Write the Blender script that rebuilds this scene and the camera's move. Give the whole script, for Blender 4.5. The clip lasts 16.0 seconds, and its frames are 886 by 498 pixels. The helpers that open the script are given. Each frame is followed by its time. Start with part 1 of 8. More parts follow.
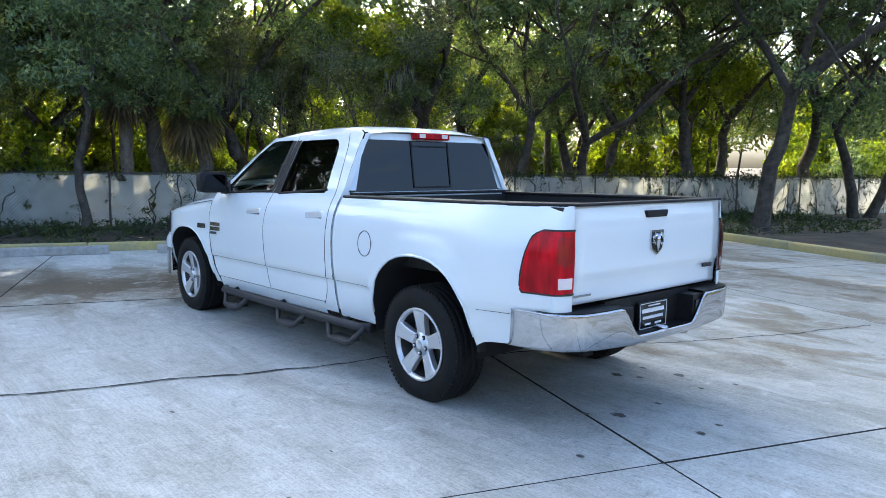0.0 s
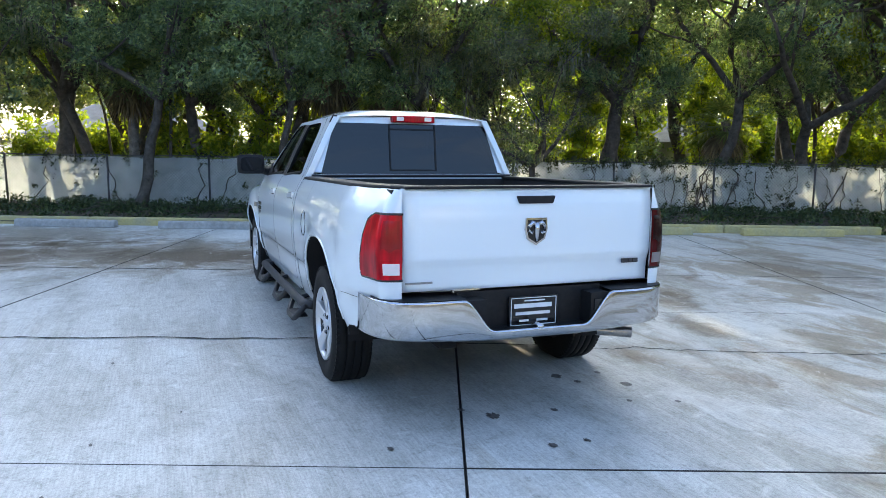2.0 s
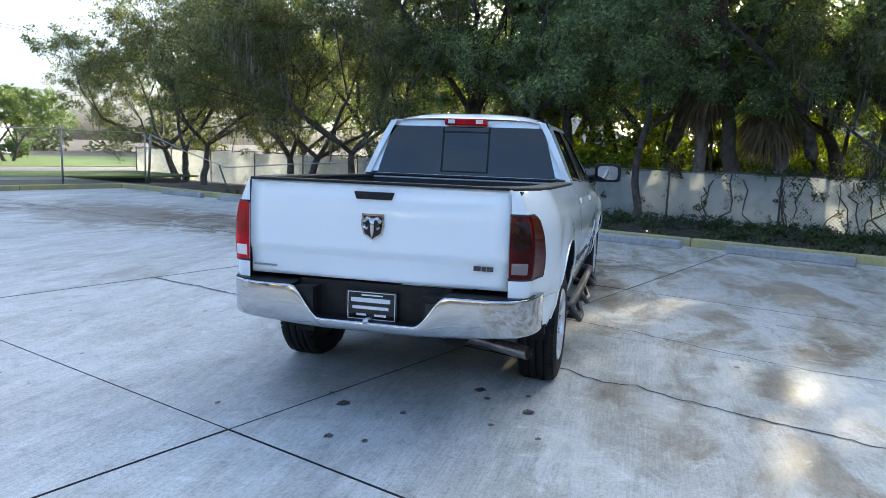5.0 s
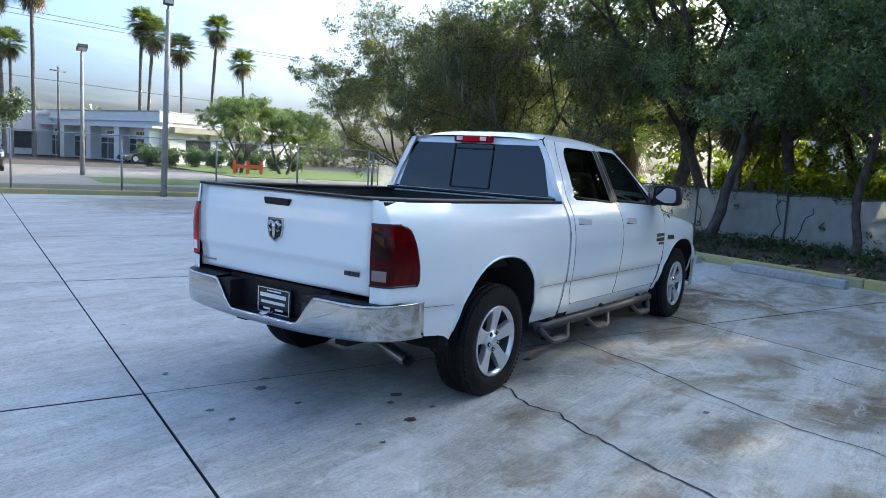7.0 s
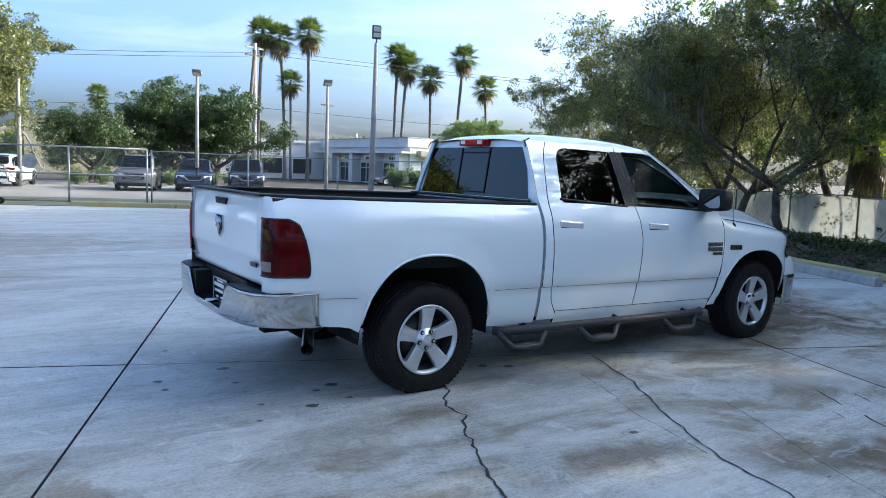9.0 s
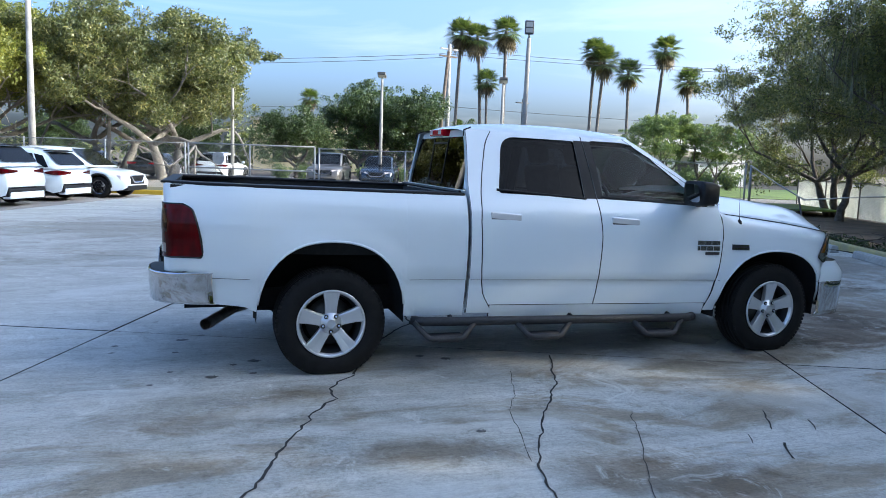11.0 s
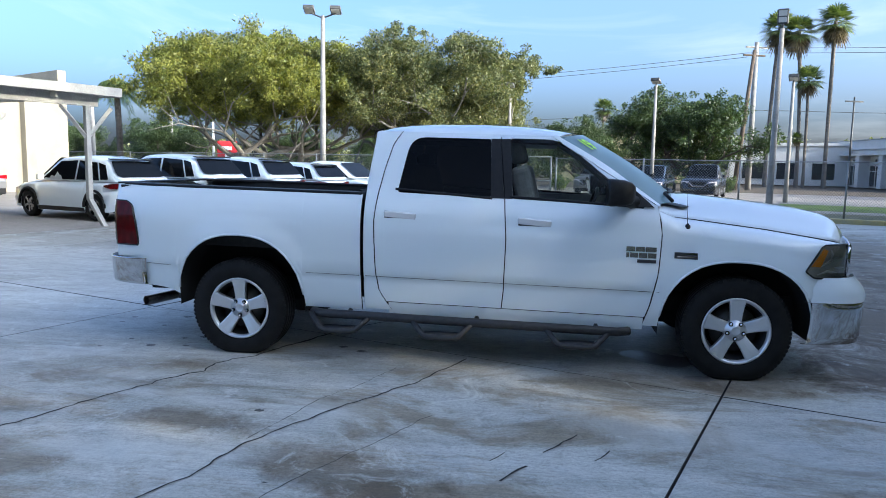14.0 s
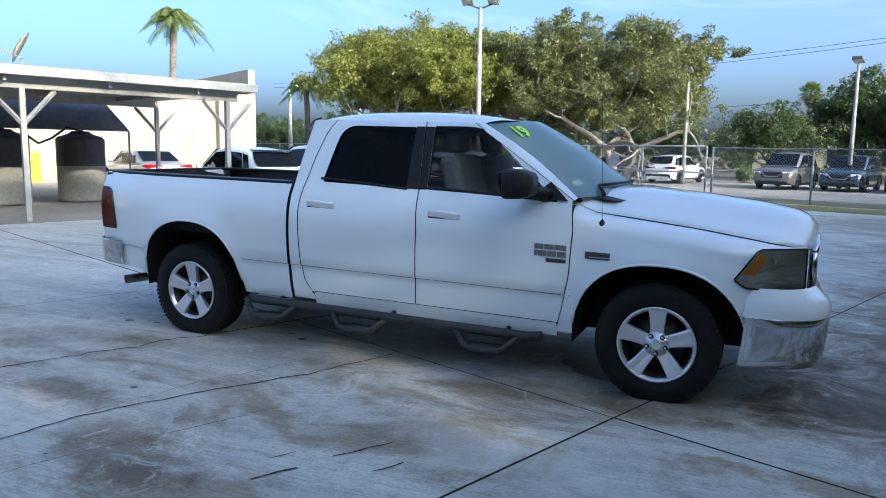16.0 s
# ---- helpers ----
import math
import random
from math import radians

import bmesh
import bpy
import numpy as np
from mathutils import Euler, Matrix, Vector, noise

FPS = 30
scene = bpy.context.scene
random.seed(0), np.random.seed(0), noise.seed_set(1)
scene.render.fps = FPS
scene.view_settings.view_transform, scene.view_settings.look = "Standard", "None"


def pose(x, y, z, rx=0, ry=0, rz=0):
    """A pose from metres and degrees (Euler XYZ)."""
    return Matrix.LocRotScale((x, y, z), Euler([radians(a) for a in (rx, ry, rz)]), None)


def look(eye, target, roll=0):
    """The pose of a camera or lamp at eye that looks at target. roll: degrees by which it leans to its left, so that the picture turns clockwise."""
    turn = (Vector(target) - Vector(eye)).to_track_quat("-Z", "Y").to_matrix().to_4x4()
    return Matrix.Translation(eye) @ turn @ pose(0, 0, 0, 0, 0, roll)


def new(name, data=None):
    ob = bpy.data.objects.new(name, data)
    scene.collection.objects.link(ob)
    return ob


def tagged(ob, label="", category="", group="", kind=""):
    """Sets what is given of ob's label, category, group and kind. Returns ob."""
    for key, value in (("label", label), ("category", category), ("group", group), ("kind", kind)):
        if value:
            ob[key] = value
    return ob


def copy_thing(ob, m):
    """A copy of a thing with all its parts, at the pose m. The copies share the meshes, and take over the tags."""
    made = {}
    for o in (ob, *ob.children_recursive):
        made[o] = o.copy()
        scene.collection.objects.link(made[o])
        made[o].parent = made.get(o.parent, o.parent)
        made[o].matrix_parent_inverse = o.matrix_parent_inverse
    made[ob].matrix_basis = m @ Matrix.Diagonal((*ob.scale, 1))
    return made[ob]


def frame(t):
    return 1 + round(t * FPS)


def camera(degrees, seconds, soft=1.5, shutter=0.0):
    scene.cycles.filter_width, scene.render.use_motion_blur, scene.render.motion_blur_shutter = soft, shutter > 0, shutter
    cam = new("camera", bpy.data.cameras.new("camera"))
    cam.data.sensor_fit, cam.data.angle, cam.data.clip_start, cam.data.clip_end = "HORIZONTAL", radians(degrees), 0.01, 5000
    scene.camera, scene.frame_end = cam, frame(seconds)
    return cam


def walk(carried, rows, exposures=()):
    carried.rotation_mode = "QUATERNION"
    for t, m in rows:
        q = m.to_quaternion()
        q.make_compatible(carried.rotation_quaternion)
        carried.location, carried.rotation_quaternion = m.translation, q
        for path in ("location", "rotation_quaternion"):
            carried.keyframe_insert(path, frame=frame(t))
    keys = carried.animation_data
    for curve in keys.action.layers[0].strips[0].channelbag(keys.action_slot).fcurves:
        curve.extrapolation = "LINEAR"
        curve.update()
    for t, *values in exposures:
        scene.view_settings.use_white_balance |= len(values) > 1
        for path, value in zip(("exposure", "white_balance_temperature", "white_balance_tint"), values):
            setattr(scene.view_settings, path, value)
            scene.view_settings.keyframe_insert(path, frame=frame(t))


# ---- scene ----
cam = camera(62.9, 16.0, 0.9)
PATH = [
    (0, (-3.631, 3.932, 1.562), (-2.134, 2.627, 1.327), 0.7),
    (0.5, (-3.934, 3.537, 1.534), (-2.356, 2.334, 1.281), 0.8),
    (1, (-4.23, 3.04, 1.557), (-2.557, 1.978, 1.29), 1.0),
    (1.5, (-4.536, 2.513, 1.567), (-2.77, 1.615, 1.29), 0.9),
    (2, (-4.727, 1.948, 1.55), (-2.879, 1.234, 1.274), 0.8),
    (2.5, (-4.924, 1.386, 1.558), (-3.012, 0.868, 1.282), 1.0),
    (3, (-4.997, 0.824, 1.533), (-3.04, 0.519, 1.26), 1.1),
    (3.5, (-5.066, 0.259, 1.535), (-3.087, 0.173, 1.262), 1.2),
    (4, (-5.077, -0.302, 1.543), (-3.099, -0.174, 1.272), 1.3),
    (4.5, (-5.004, -0.857, 1.56), (-3.049, -0.529, 1.291), 1.4),
    (4.7, (-4.999, -1.092, 1.533), (-3.058, -0.689, 1.264), 1.6),
    (6.8, (-4.31, -3.281, 1.593), (-2.649, -2.195, 1.345), 3.2),
    (7, (-4.205, -3.47, 1.578), (-2.586, -2.322, 1.337), 3.2),
    (7.5, (-3.904, -3.95, 1.585), (-2.395, -2.657, 1.358), 3.1),
    (8, (-3.51, -4.348, 1.571), (-2.127, -2.92, 1.352), 2.8),
    (8.5, (-3.134, -4.755, 1.554), (-1.88, -3.212, 1.34), 2.4),
    (9, (-2.689, -5.068, 1.535), (-1.57, -3.425, 1.319), 2.1),
    (9.5, (-2.228, -5.339, 1.548), (-1.238, -3.615, 1.327), 2.1),
    (10, (-1.759, -5.617, 1.567), (-0.894, -3.828, 1.34), 2.1),
    (10.2, (-1.57, -5.694, 1.543), (-0.756, -3.882, 1.311), 2.1),
    (12.3, (0.567, -6.399, 1.572), (0.781, -4.425, 1.336), 1.3),
    (12.5, (0.779, -6.423, 1.575), (0.93, -4.443, 1.341), 1.1),
    (13, (1.315, -6.433, 1.578), (1.318, -4.446, 1.345), 1.0),
    (13.5, (1.868, -6.459, 1.571), (1.728, -4.477, 1.339), 1.0),
    (14, (2.398, -6.383, 1.544), (2.121, -4.416, 1.31), 1.0),
    (14.5, (2.91, -6.257, 1.558), (2.498, -4.314, 1.32), 1.0),
    (15, (3.421, -6.116, 1.576), (2.878, -4.206, 1.333), 1.0),
    (15.5, (3.896, -5.858, 1.573), (3.22, -3.992, 1.319), 1.0),
    (16, (4.363, -5.602, 1.565), (3.561, -3.79, 1.297), 0.9),
]
walk(cam, [(t, look(eye, target, roll)) for t, eye, target, roll in PATH], [(0.0, 3.22, 7500, 4), (2.5, 3.2, 7450, 4), (4.6, 3.06, 7350, 4), (7.0, 2.71, 6850, 3), (9.5, 2.55, 6550, 3), (13.0, 2.52, 6550, 4), (16.0, 2.43, 6550, 4)])

# ---- sky and sun ----
SUN_HEADING, SUN_HEIGHT = -19.0, 21.0  # degrees: counter-clockwise from +x, above the horizon
world = bpy.data.worlds.new("sky")
scene.world = world
world.use_nodes = True
wn, wl = world.node_tree.nodes, world.node_tree.links
sky = wn.new("ShaderNodeTexSky")
sky.sky_type = "NISHITA"
sky.sun_disc = False
sky.sun_elevation = radians(SUN_HEIGHT)
sky.sun_rotation = radians(90.0 - SUN_HEADING)
sky.air_density, sky.dust_density, sky.ozone_density = 0.6, 6.4, 5.2
background = wn["Background"]
background.inputs["Strength"].default_value = 0.12
# thin, stretched high cloud
way, spread, veil = wn.new("ShaderNodeTexCoord"), wn.new("ShaderNodeMapping"), wn.new("ShaderNodeTexNoise")
spread.inputs["Scale"].default_value, spread.inputs["Rotation"].default_value = (1.6, 3.4, 9.0), (0.1, 0.15, 0.6)
veil.inputs["Scale"].default_value, veil.inputs["Detail"].default_value, veil.inputs["Roughness"].default_value, veil.inputs["Distortion"].default_value = 1.3, 7.0, 0.58, 0.7
wl.new(way.outputs["Generated"], spread.inputs["Vector"])
wl.new(spread.outputs["Vector"], veil.inputs["Vector"])
thin, cloud = wn.new("ShaderNodeMapRange"), wn.new("ShaderNodeMix")
thin.inputs["From Min"].default_value, thin.inputs["From Max"].default_value, thin.inputs["To Max"].default_value = 0.5, 0.8, 0.32
wl.new(veil.outputs["Fac"], thin.inputs["Value"])
cloud.data_type = "RGBA"
cloud.inputs[7].default_value = (2.2, 2.4, 2.8, 1)
wl.new(thin.outputs["Result"], cloud.inputs[0])
wl.new(sky.outputs["Color"], cloud.inputs[6])
wl.new(cloud.outputs[2], background.inputs["Color"])
sun = new("sun", bpy.data.lights.new("sun", "SUN"))
sun.data.energy, sun.data.angle, sun.data.color = 1.0, radians(0.6), (1.0, 0.9, 0.76)
sx, sy = math.cos(radians(SUN_HEADING)), math.sin(radians(SUN_HEADING))
sun.matrix_world = look((sx * 40, sy * 40, 40 * math.tan(radians(SUN_HEIGHT))), (0, 0, 0))


# ---- materials ----
def material(name, color=(0.5, 0.5, 0.5), rough=0.5, metal=0.0, **more):
    m = bpy.data.materials.new(name)
    m.use_nodes = True
    b = m.node_tree.nodes["Principled BSDF"]
    b.inputs["Base Color"].default_value = (*color, 1)
    b.inputs["Roughness"].default_value = rough
    b.inputs["Metallic"].default_value = metal
    for key, value in more.items():
        b.inputs[key.replace("_", " ")].default_value = value
    return m


def node(m, kind, **values):
    n = m.node_tree.nodes.new("ShaderNode" + kind)
    for key, value in values.items():
        n.inputs[key.replace("_", " ")].default_value = value
    return n


def link(m, a, b):
    m.node_tree.links.new(a, b)


def coords(m, scale=(1, 1, 1), world_space=True):
    n = node(m, "Mapping", Scale=scale)
    if world_space:
        link(m, node(m, "NewGeometry").outputs["Position"], n.inputs["Vector"])
    else:
        link(m, node(m, "TexCoord").outputs["Object"], n.inputs["Vector"])
    return n.outputs["Vector"]


def noise_of(m, vec, scale, detail=6.0, rough=0.6, distort=0.0):
    n = node(m, "TexNoise", Scale=scale, Detail=detail, Roughness=rough, Distortion=distort)
    link(m, vec, n.inputs["Vector"])
    return n.outputs["Fac"]


def ramp(m, fac, stops):
    n = node(m, "ValToRGB")
    e = n.color_ramp.elements
    while len(e) < len(stops):
        e.new(0.5)
    for el, (p, c) in zip(e, stops):
        el.position = p
        el.color = (*c, 1) if len(c) == 3 else c
    link(m, fac, n.inputs["Fac"])
    return n.outputs["Color"]


def mix(m, fac, a, b, how="MIX"):
    n = m.node_tree.nodes.new("ShaderNodeMix")
    n.data_type, n.blend_type = "RGBA", how
    for value, socket in ((fac, n.inputs[0]), (a, n.inputs[6]), (b, n.inputs[7])):
        if hasattr(value, "links"):
            link(m, value, socket)
        elif isinstance(value, (int, float)):
            socket.default_value = value
        else:
            socket.default_value = (*value, 1)
    return n.outputs[2]


def bump(m, height, strength=0.3, distance=0.01):
    n = node(m, "Bump", Strength=strength, Distance=distance)
    link(m, height, n.inputs["Height"])
    link(m, n.outputs["Normal"], m.node_tree.nodes["Principled BSDF"].inputs["Normal"])


def bsdf(m):
    return m.node_tree.nodes["Principled BSDF"].inputs


def speckled(name, dark, light, scale, rough=0.6, bump_by=0.2, depth=0.005, metal=0.0, second=8.0, world_space=True, **more):
    """A surface whose colour varies at two scales, with fine relief."""
    m = material(name, light, rough, metal, **more)
    v = coords(m, world_space=world_space)
    a, b = noise_of(m, v, scale), noise_of(m, v, scale * second, 4.0)
    base = ramp(m, a, [(0.3, dark), (0.7, light)])
    grain = ramp(m, b, [(0.25, (0.72, 0.72, 0.72)), (0.75, (1.0, 1.0, 1.0))])
    link(m, mix(m, 1.0, base, grain, "MULTIPLY"), bsdf(m)["Base Color"])
    bump(m, b, bump_by, depth)
    return m


def glass(name, tint, gloss_rough=0.0, ior=1.5):
    """A thin pane: tinted see-through with a clear reflection."""
    m = bpy.data.materials.new(name)
    m.use_nodes = True
    m.node_tree.nodes.remove(m.node_tree.nodes["Principled BSDF"])
    clear, gloss, both, f = node(m, "BsdfTransparent", Color=(*tint, 1)), node(m, "BsdfGlossy", Roughness=gloss_rough), node(m, "MixShader"), node(m, "Fresnel", IOR=ior)
    link(m, f.outputs["Fac"], both.inputs["Fac"])
    link(m, clear.outputs["BSDF"], both.inputs[1])
    link(m, gloss.outputs["BSDF"], both.inputs[2])
    link(m, both.outputs["Shader"], m.node_tree.nodes["Material Output"].inputs["Surface"])
    return m


def see_through(m, color, share):
    """Thin cloth that glows when the sun stands behind it."""
    out = m.node_tree.nodes["Material Output"].inputs["Surface"]
    last = out.links[0].from_socket
    cloth, both = node(m, "BsdfTranslucent", Color=(*color, 1)), node(m, "MixShader", Fac=share)
    link(m, last, both.inputs[1])
    link(m, cloth.outputs["BSDF"], both.inputs[2])
    link(m, both.outputs["Shader"], out)
    return m


def coated(m, color, share):
    """Mixes an even diffuse colour into a pane, in place of reflected haze."""
    out = m.node_tree.nodes["Material Output"].inputs["Surface"]
    last = out.links[0].from_socket
    film, both = node(m, "BsdfDiffuse", Color=(*color, 1)), node(m, "MixShader", Fac=share)
    link(m, last, both.inputs[1])
    link(m, film.outputs["BSDF"], both.inputs[2])
    link(m, both.outputs["Shader"], out)
    return m


def leafy(name, dark, light, warm, see=0.45, warm_from=0.8):
    """Leaves that vary from one to the next and let some light through."""
    m = bpy.data.materials.new(name)
    m.use_nodes = True
    p = m.node_tree.nodes["Principled BSDF"]
    island = node(m, "NewGeometry").outputs["Random Per Island"]
    big = noise_of(m, coords(m), 0.9, 3.0)
    base = ramp(m, island, [(0.0, dark), (warm_from, light), (1.0, warm)])
    col = mix(m, 1.0, base, ramp(m, big, [(0.3, (0.55, 0.62, 0.56)), (0.7, (1.1, 1.1, 1.05))]), "MULTIPLY")
    link(m, col, p.inputs["Base Color"])
    p.inputs["Roughness"].default_value = 0.40
    t = node(m, "BsdfTranslucent")
    link(m, mix(m, 1.0, col, (1.0, 1.0, 0.45), "MULTIPLY"), t.inputs["Color"])
    both = node(m, "MixShader", Fac=see)
    link(m, p.outputs["BSDF"], both.inputs[1])
    link(m, t.outputs["BSDF"], both.inputs[2])
    link(m, both.outputs["Shader"], m.node_tree.nodes["Material Output"].inputs["Surface"])
    return m


def uneven_oval(m, vec, wobble, x, y, rx, ry, turn, soft=0.5):
    """A mask, one inside an uneven oval on the ground."""
    n = node(m, "Mapping")
    n.vector_type = "TEXTURE"
    n.inputs["Location"].default_value = (x, y, 0)
    n.inputs["Rotation"].default_value = (0, 0, radians(turn))
    n.inputs["Scale"].default_value = (rx, ry, 1)
    link(m, vec, n.inputs["Vector"])
    d = m.node_tree.nodes.new("ShaderNodeVectorMath")
    d.operation = "LENGTH"
    link(m, n.outputs["Vector"], d.inputs[0])
    add = m.node_tree.nodes.new("ShaderNodeMath")
    add.operation = "MULTIPLY_ADD"
    link(m, wobble, add.inputs[0])
    add.inputs[1].default_value = 2.4
    link(m, d.outputs["Value"], add.inputs[2])
    return fade(m, add.outputs[0], 1.6, 1.6 + 1.1 * soft)


def fade(m, value, full, none):
    n = m.node_tree.nodes.new("ShaderNodeMapRange")
    n.inputs["From Min"].default_value, n.inputs["From Max"].default_value = full, none
    n.inputs["To Min"].default_value, n.inputs["To Max"].default_value = 1.0, 0.0
    link(m, value, n.inputs["Value"])
    return n.outputs["Result"]


def concrete_lot():
    m = material("lot_concrete", (0.6, 0.59, 0.57), 0.6)
    geo = node(m, "NewGeometry").outputs["Position"]
    v = coords(m)
    turn = node(m, "Mapping", Scale=(0.40, 1.5, 1.0))
    turn.inputs["Rotation"].default_value = (0, 0, radians(20))
    link(m, geo, turn.inputs["Vector"])
    streak = turn.outputs["Vector"]
    broom = node(m, "Mapping", Scale=(3.0, 90.0, 1.0))
    broom.inputs["Rotation"].default_value = (0, 0, radians(20))
    link(m, geo, broom.inputs["Vector"])
    big, mid, fine, grit = noise_of(m, v, 0.22, 5.0, 0.6, 0.6), noise_of(m, streak, 1.1, 10.0, 0.74, 0.9), noise_of(m, v, 45.0, 5.0, 0.8), noise_of(m, v, 220.0, 2.0, 0.6)
    blotch = noise_of(m, v, 7.0, 10.0, 0.8, 0.6)
    sweep = noise_of(m, broom.outputs["Vector"], 1.0, 3.0, 0.6)
    slab = ramp(m, mid, [(0.24, (0.34, 0.33, 0.31)), (0.42, (0.62, 0.61, 0.58)), (0.56, (0.80, 0.79, 0.77)), (0.74, (0.93, 0.93, 0.92))])
    slab = mix(m, 1.0, slab, ramp(m, blotch, [(0.30, (0.62, 0.61, 0.59)), (0.48, (0.93, 0.93, 0.93)), (0.64, (1, 1, 1))]), "MULTIPLY")
    slab = mix(m, 1.0, slab, ramp(m, fine, [(0.30, (0.62, 0.62, 0.62)), (0.54, (1, 1, 1))]), "MULTIPLY")
    slab = mix(m, 1.0, slab, ramp(m, grit, [(0.3, (0.75, 0.75, 0.75)), (0.6, (1, 1, 1))]), "MULTIPLY")
    slab = mix(m, 0.6, slab, mix(m, 1.0, slab, ramp(m, sweep, [(0.35, (0.72, 0.72, 0.72)), (0.6, (1, 1, 1))]), "MULTIPLY"))
    # brown run-off marks
    rust = noise_of(m, streak, 0.5, 9.0, 0.72, 1.4)
    out = mix(m, ramp(m, rust, [(0.54, (0, 0, 0)), (0.68, (0.6, 0.6, 0.6))]), slab, mix(m, 1.0, slab, (0.58, 0.51, 0.43), "MULTIPLY"))
    # the side where water drains is far more stained: tan patches among pale blue-grey ones
    axes = node(m, "SeparateXYZ")
    link(m, geo, axes.inputs["Vector"])
    drain = fade(m, axes.outputs["Y"], -1.3, -0.3)
    flow = node(m, "Mapping", Scale=(0.75, 1.5, 1.0))
    flow.inputs["Rotation"].default_value = (0, 0, radians(14))
    link(m, geo, flow.inputs["Vector"])
    tan, cold = noise_of(m, flow.outputs["Vector"], 0.9, 10.0, 0.66, 0.7), noise_of(m, flow.outputs["Vector"], 1.5, 10.0, 0.7, 0.5)
    for mask, stops, tint in ((tan, [(0.49, (0, 0, 0)), (0.58, (0.9, 0.9, 0.9))], (0.60, 0.51, 0.41)), (cold, [(0.54, (0, 0, 0)), (0.62, (0.7, 0.7, 0.7))], (0.93, 0.97, 1.02))):
        k = m.node_tree.nodes.new("ShaderNodeMath")
        k.operation = "MULTIPLY"
        link(m, ramp(m, mask, stops), k.inputs[0])
        link(m, drain, k.inputs[1])
        out = mix(m, k.outputs[0], out, mix(m, 1.0, out, tint, "MULTIPLY"))
    wobble = noise_of(m, v, 1.6, 9.0, 0.76, 0.7)
    # brown stains; the last three ovals paint shade on the lot towards the cars
    for x, y, rx, ry, a, how in ((-1.2, -1.8, 0.8, 0.30, 0, 0.35), (0.35, -2.48, 0.62, 0.24, -12, 1.0), (1.45, -3.05, 0.75, 0.32, -18, 1.0), (1.3, -2.7, 0.8, 0.30, 25, 0.4), (-0.9, -1.45, 1.0, 0.25, 12, 0.35), (2.2, -3.9, 1.5, 0.6, 0, 0.7), (2.4, -6.0, 2.2, 0.9, -20, 0.7), (3.64, -1.22, 0.30, 0.16, -20, 0.8), (3.9, -1.0, 0.5, 0.3, 0, 0.6), (-0.3, 0.2, 1.6, 0.7, -20, 0.35), (2.6, -0.2, 1.6, 0.6, 0, 0.5), (0.2, -6.0, 2.0, 1.2, -20, 0.5), (-2.9, 5.0, 1.6, 0.5, 30, 0.35), (5.3, -2.6, 0.8, 0.4, 10, 0.5), (5.7, 1.2, 1.1, 2.4, -20, 0.9), (7.6, 5.6, 1.9, 3.6, -20, 0.9), (5.2, -0.5, 1.0, 1.2, 0, 0.95), (3.1, -1.1, 0.8, 0.3, 0, 0.7), (6.3, 2.2, 2.2, 4.6, -14, 1.0), (5.3, -0.2, 1.1, 1.8, -10, 0.5), (8.0, 9.0, 2.6, 4.6, -20, 1.0), (9.2, 4.2, 2.0, 3.2, -20, 0.8), (7.2, 14.0, 3.0, 3.5, -20, 0.8), (-6.0, 6.5, 3.6, 2.2, -20, 0.6), (-9.0, 9.5, 4.0, 2.4, -20, 0.8), (-2.5, 9.5, 3.5, 2.6, -20, 0.6)):
        k = uneven_oval(m, geo, wobble, x, y, rx, ry, a)
        scaled = m.node_tree.nodes.new("ShaderNodeMath")
        scaled.operation = "MULTIPLY"
        scaled.inputs[1].default_value = how
        link(m, k, scaled.inputs[0])
        out = mix(m, scaled.outputs[0], out, mix(m, 1.0, out, (0.52, 0.45, 0.38), "MULTIPLY"))
    # pale scuffs
    for x, y, rx, ry, a in ((0.1, -2.04, 0.6, 0.14, -12), (1.05, -2.1, 0.5, 0.2, -8), (-0.55, -1.65, 0.5, 0.2, 10), (3.2, -2.2, 1.2, 0.35, -20), (-1.3, -1.2, 0.6, 0.2, 20), (0.2, -2.95, 0.9, 0.18, 5), (-2.0, 2.6, 1.0, 0.3, 40)):
        k = uneven_oval(m, geo, wobble, x, y, rx, ry, a)
        scaled = m.node_tree.nodes.new("ShaderNodeMath")
        scaled.operation = "MULTIPLY"
        scaled.inputs[1].default_value = 0.45
        link(m, k, scaled.inputs[0])
        out = mix(m, scaled.outputs[0], out, mix(m, 0.7, out, (0.82, 0.83, 0.84)))
    pale = noise_of(m, v, 2.2, 10.0, 0.78, 1.2)
    out = mix(m, ramp(m, pale, [(0.58, (0, 0, 0)), (0.66, (0.5, 0.5, 0.5))]), out, (0.86, 0.86, 0.85))
    out = mix(m, 1.0, out, ramp(m, big, [(0.3, (0.82, 0.82, 0.83)), (0.7, (1, 1, 1))]), "MULTIPLY")
    dots = noise_of(m, v, 9.0, 3.0, 0.5)
    out = mix(m, ramp(m, dots, [(0.72, (0, 0, 0)), (0.76, (0.5, 0.5, 0.5))]), out, (0.18, 0.17, 0.16))
    info = node(m, "ObjectInfo").outputs["Random"]
    out = mix(m, 1.0, out, ramp(m, info, [(0.0, (0.91, 0.91, 0.92)), (1.0, (1, 1, 1))]), "MULTIPLY")
    out = mix(m, drain, out, mix(m, 1.0, out, (0.97, 0.945, 0.91), "MULTIPLY"))
    out = mix(m, 1.0, out, (0.95, 0.975, 0.93), "MULTIPLY")
    link(m, out, bsdf(m)["Base Color"])
    link(m, ramp(m, mid, [(0.3, (0.45, 0.45, 0.45)), (0.7, (0.75, 0.75, 0.75))]), bsdf(m)["Roughness"])
    bsdf(m)["Specular IOR Level"].default_value = 0.28
    bump(m, fine, 0.35, 0.004)
    return m


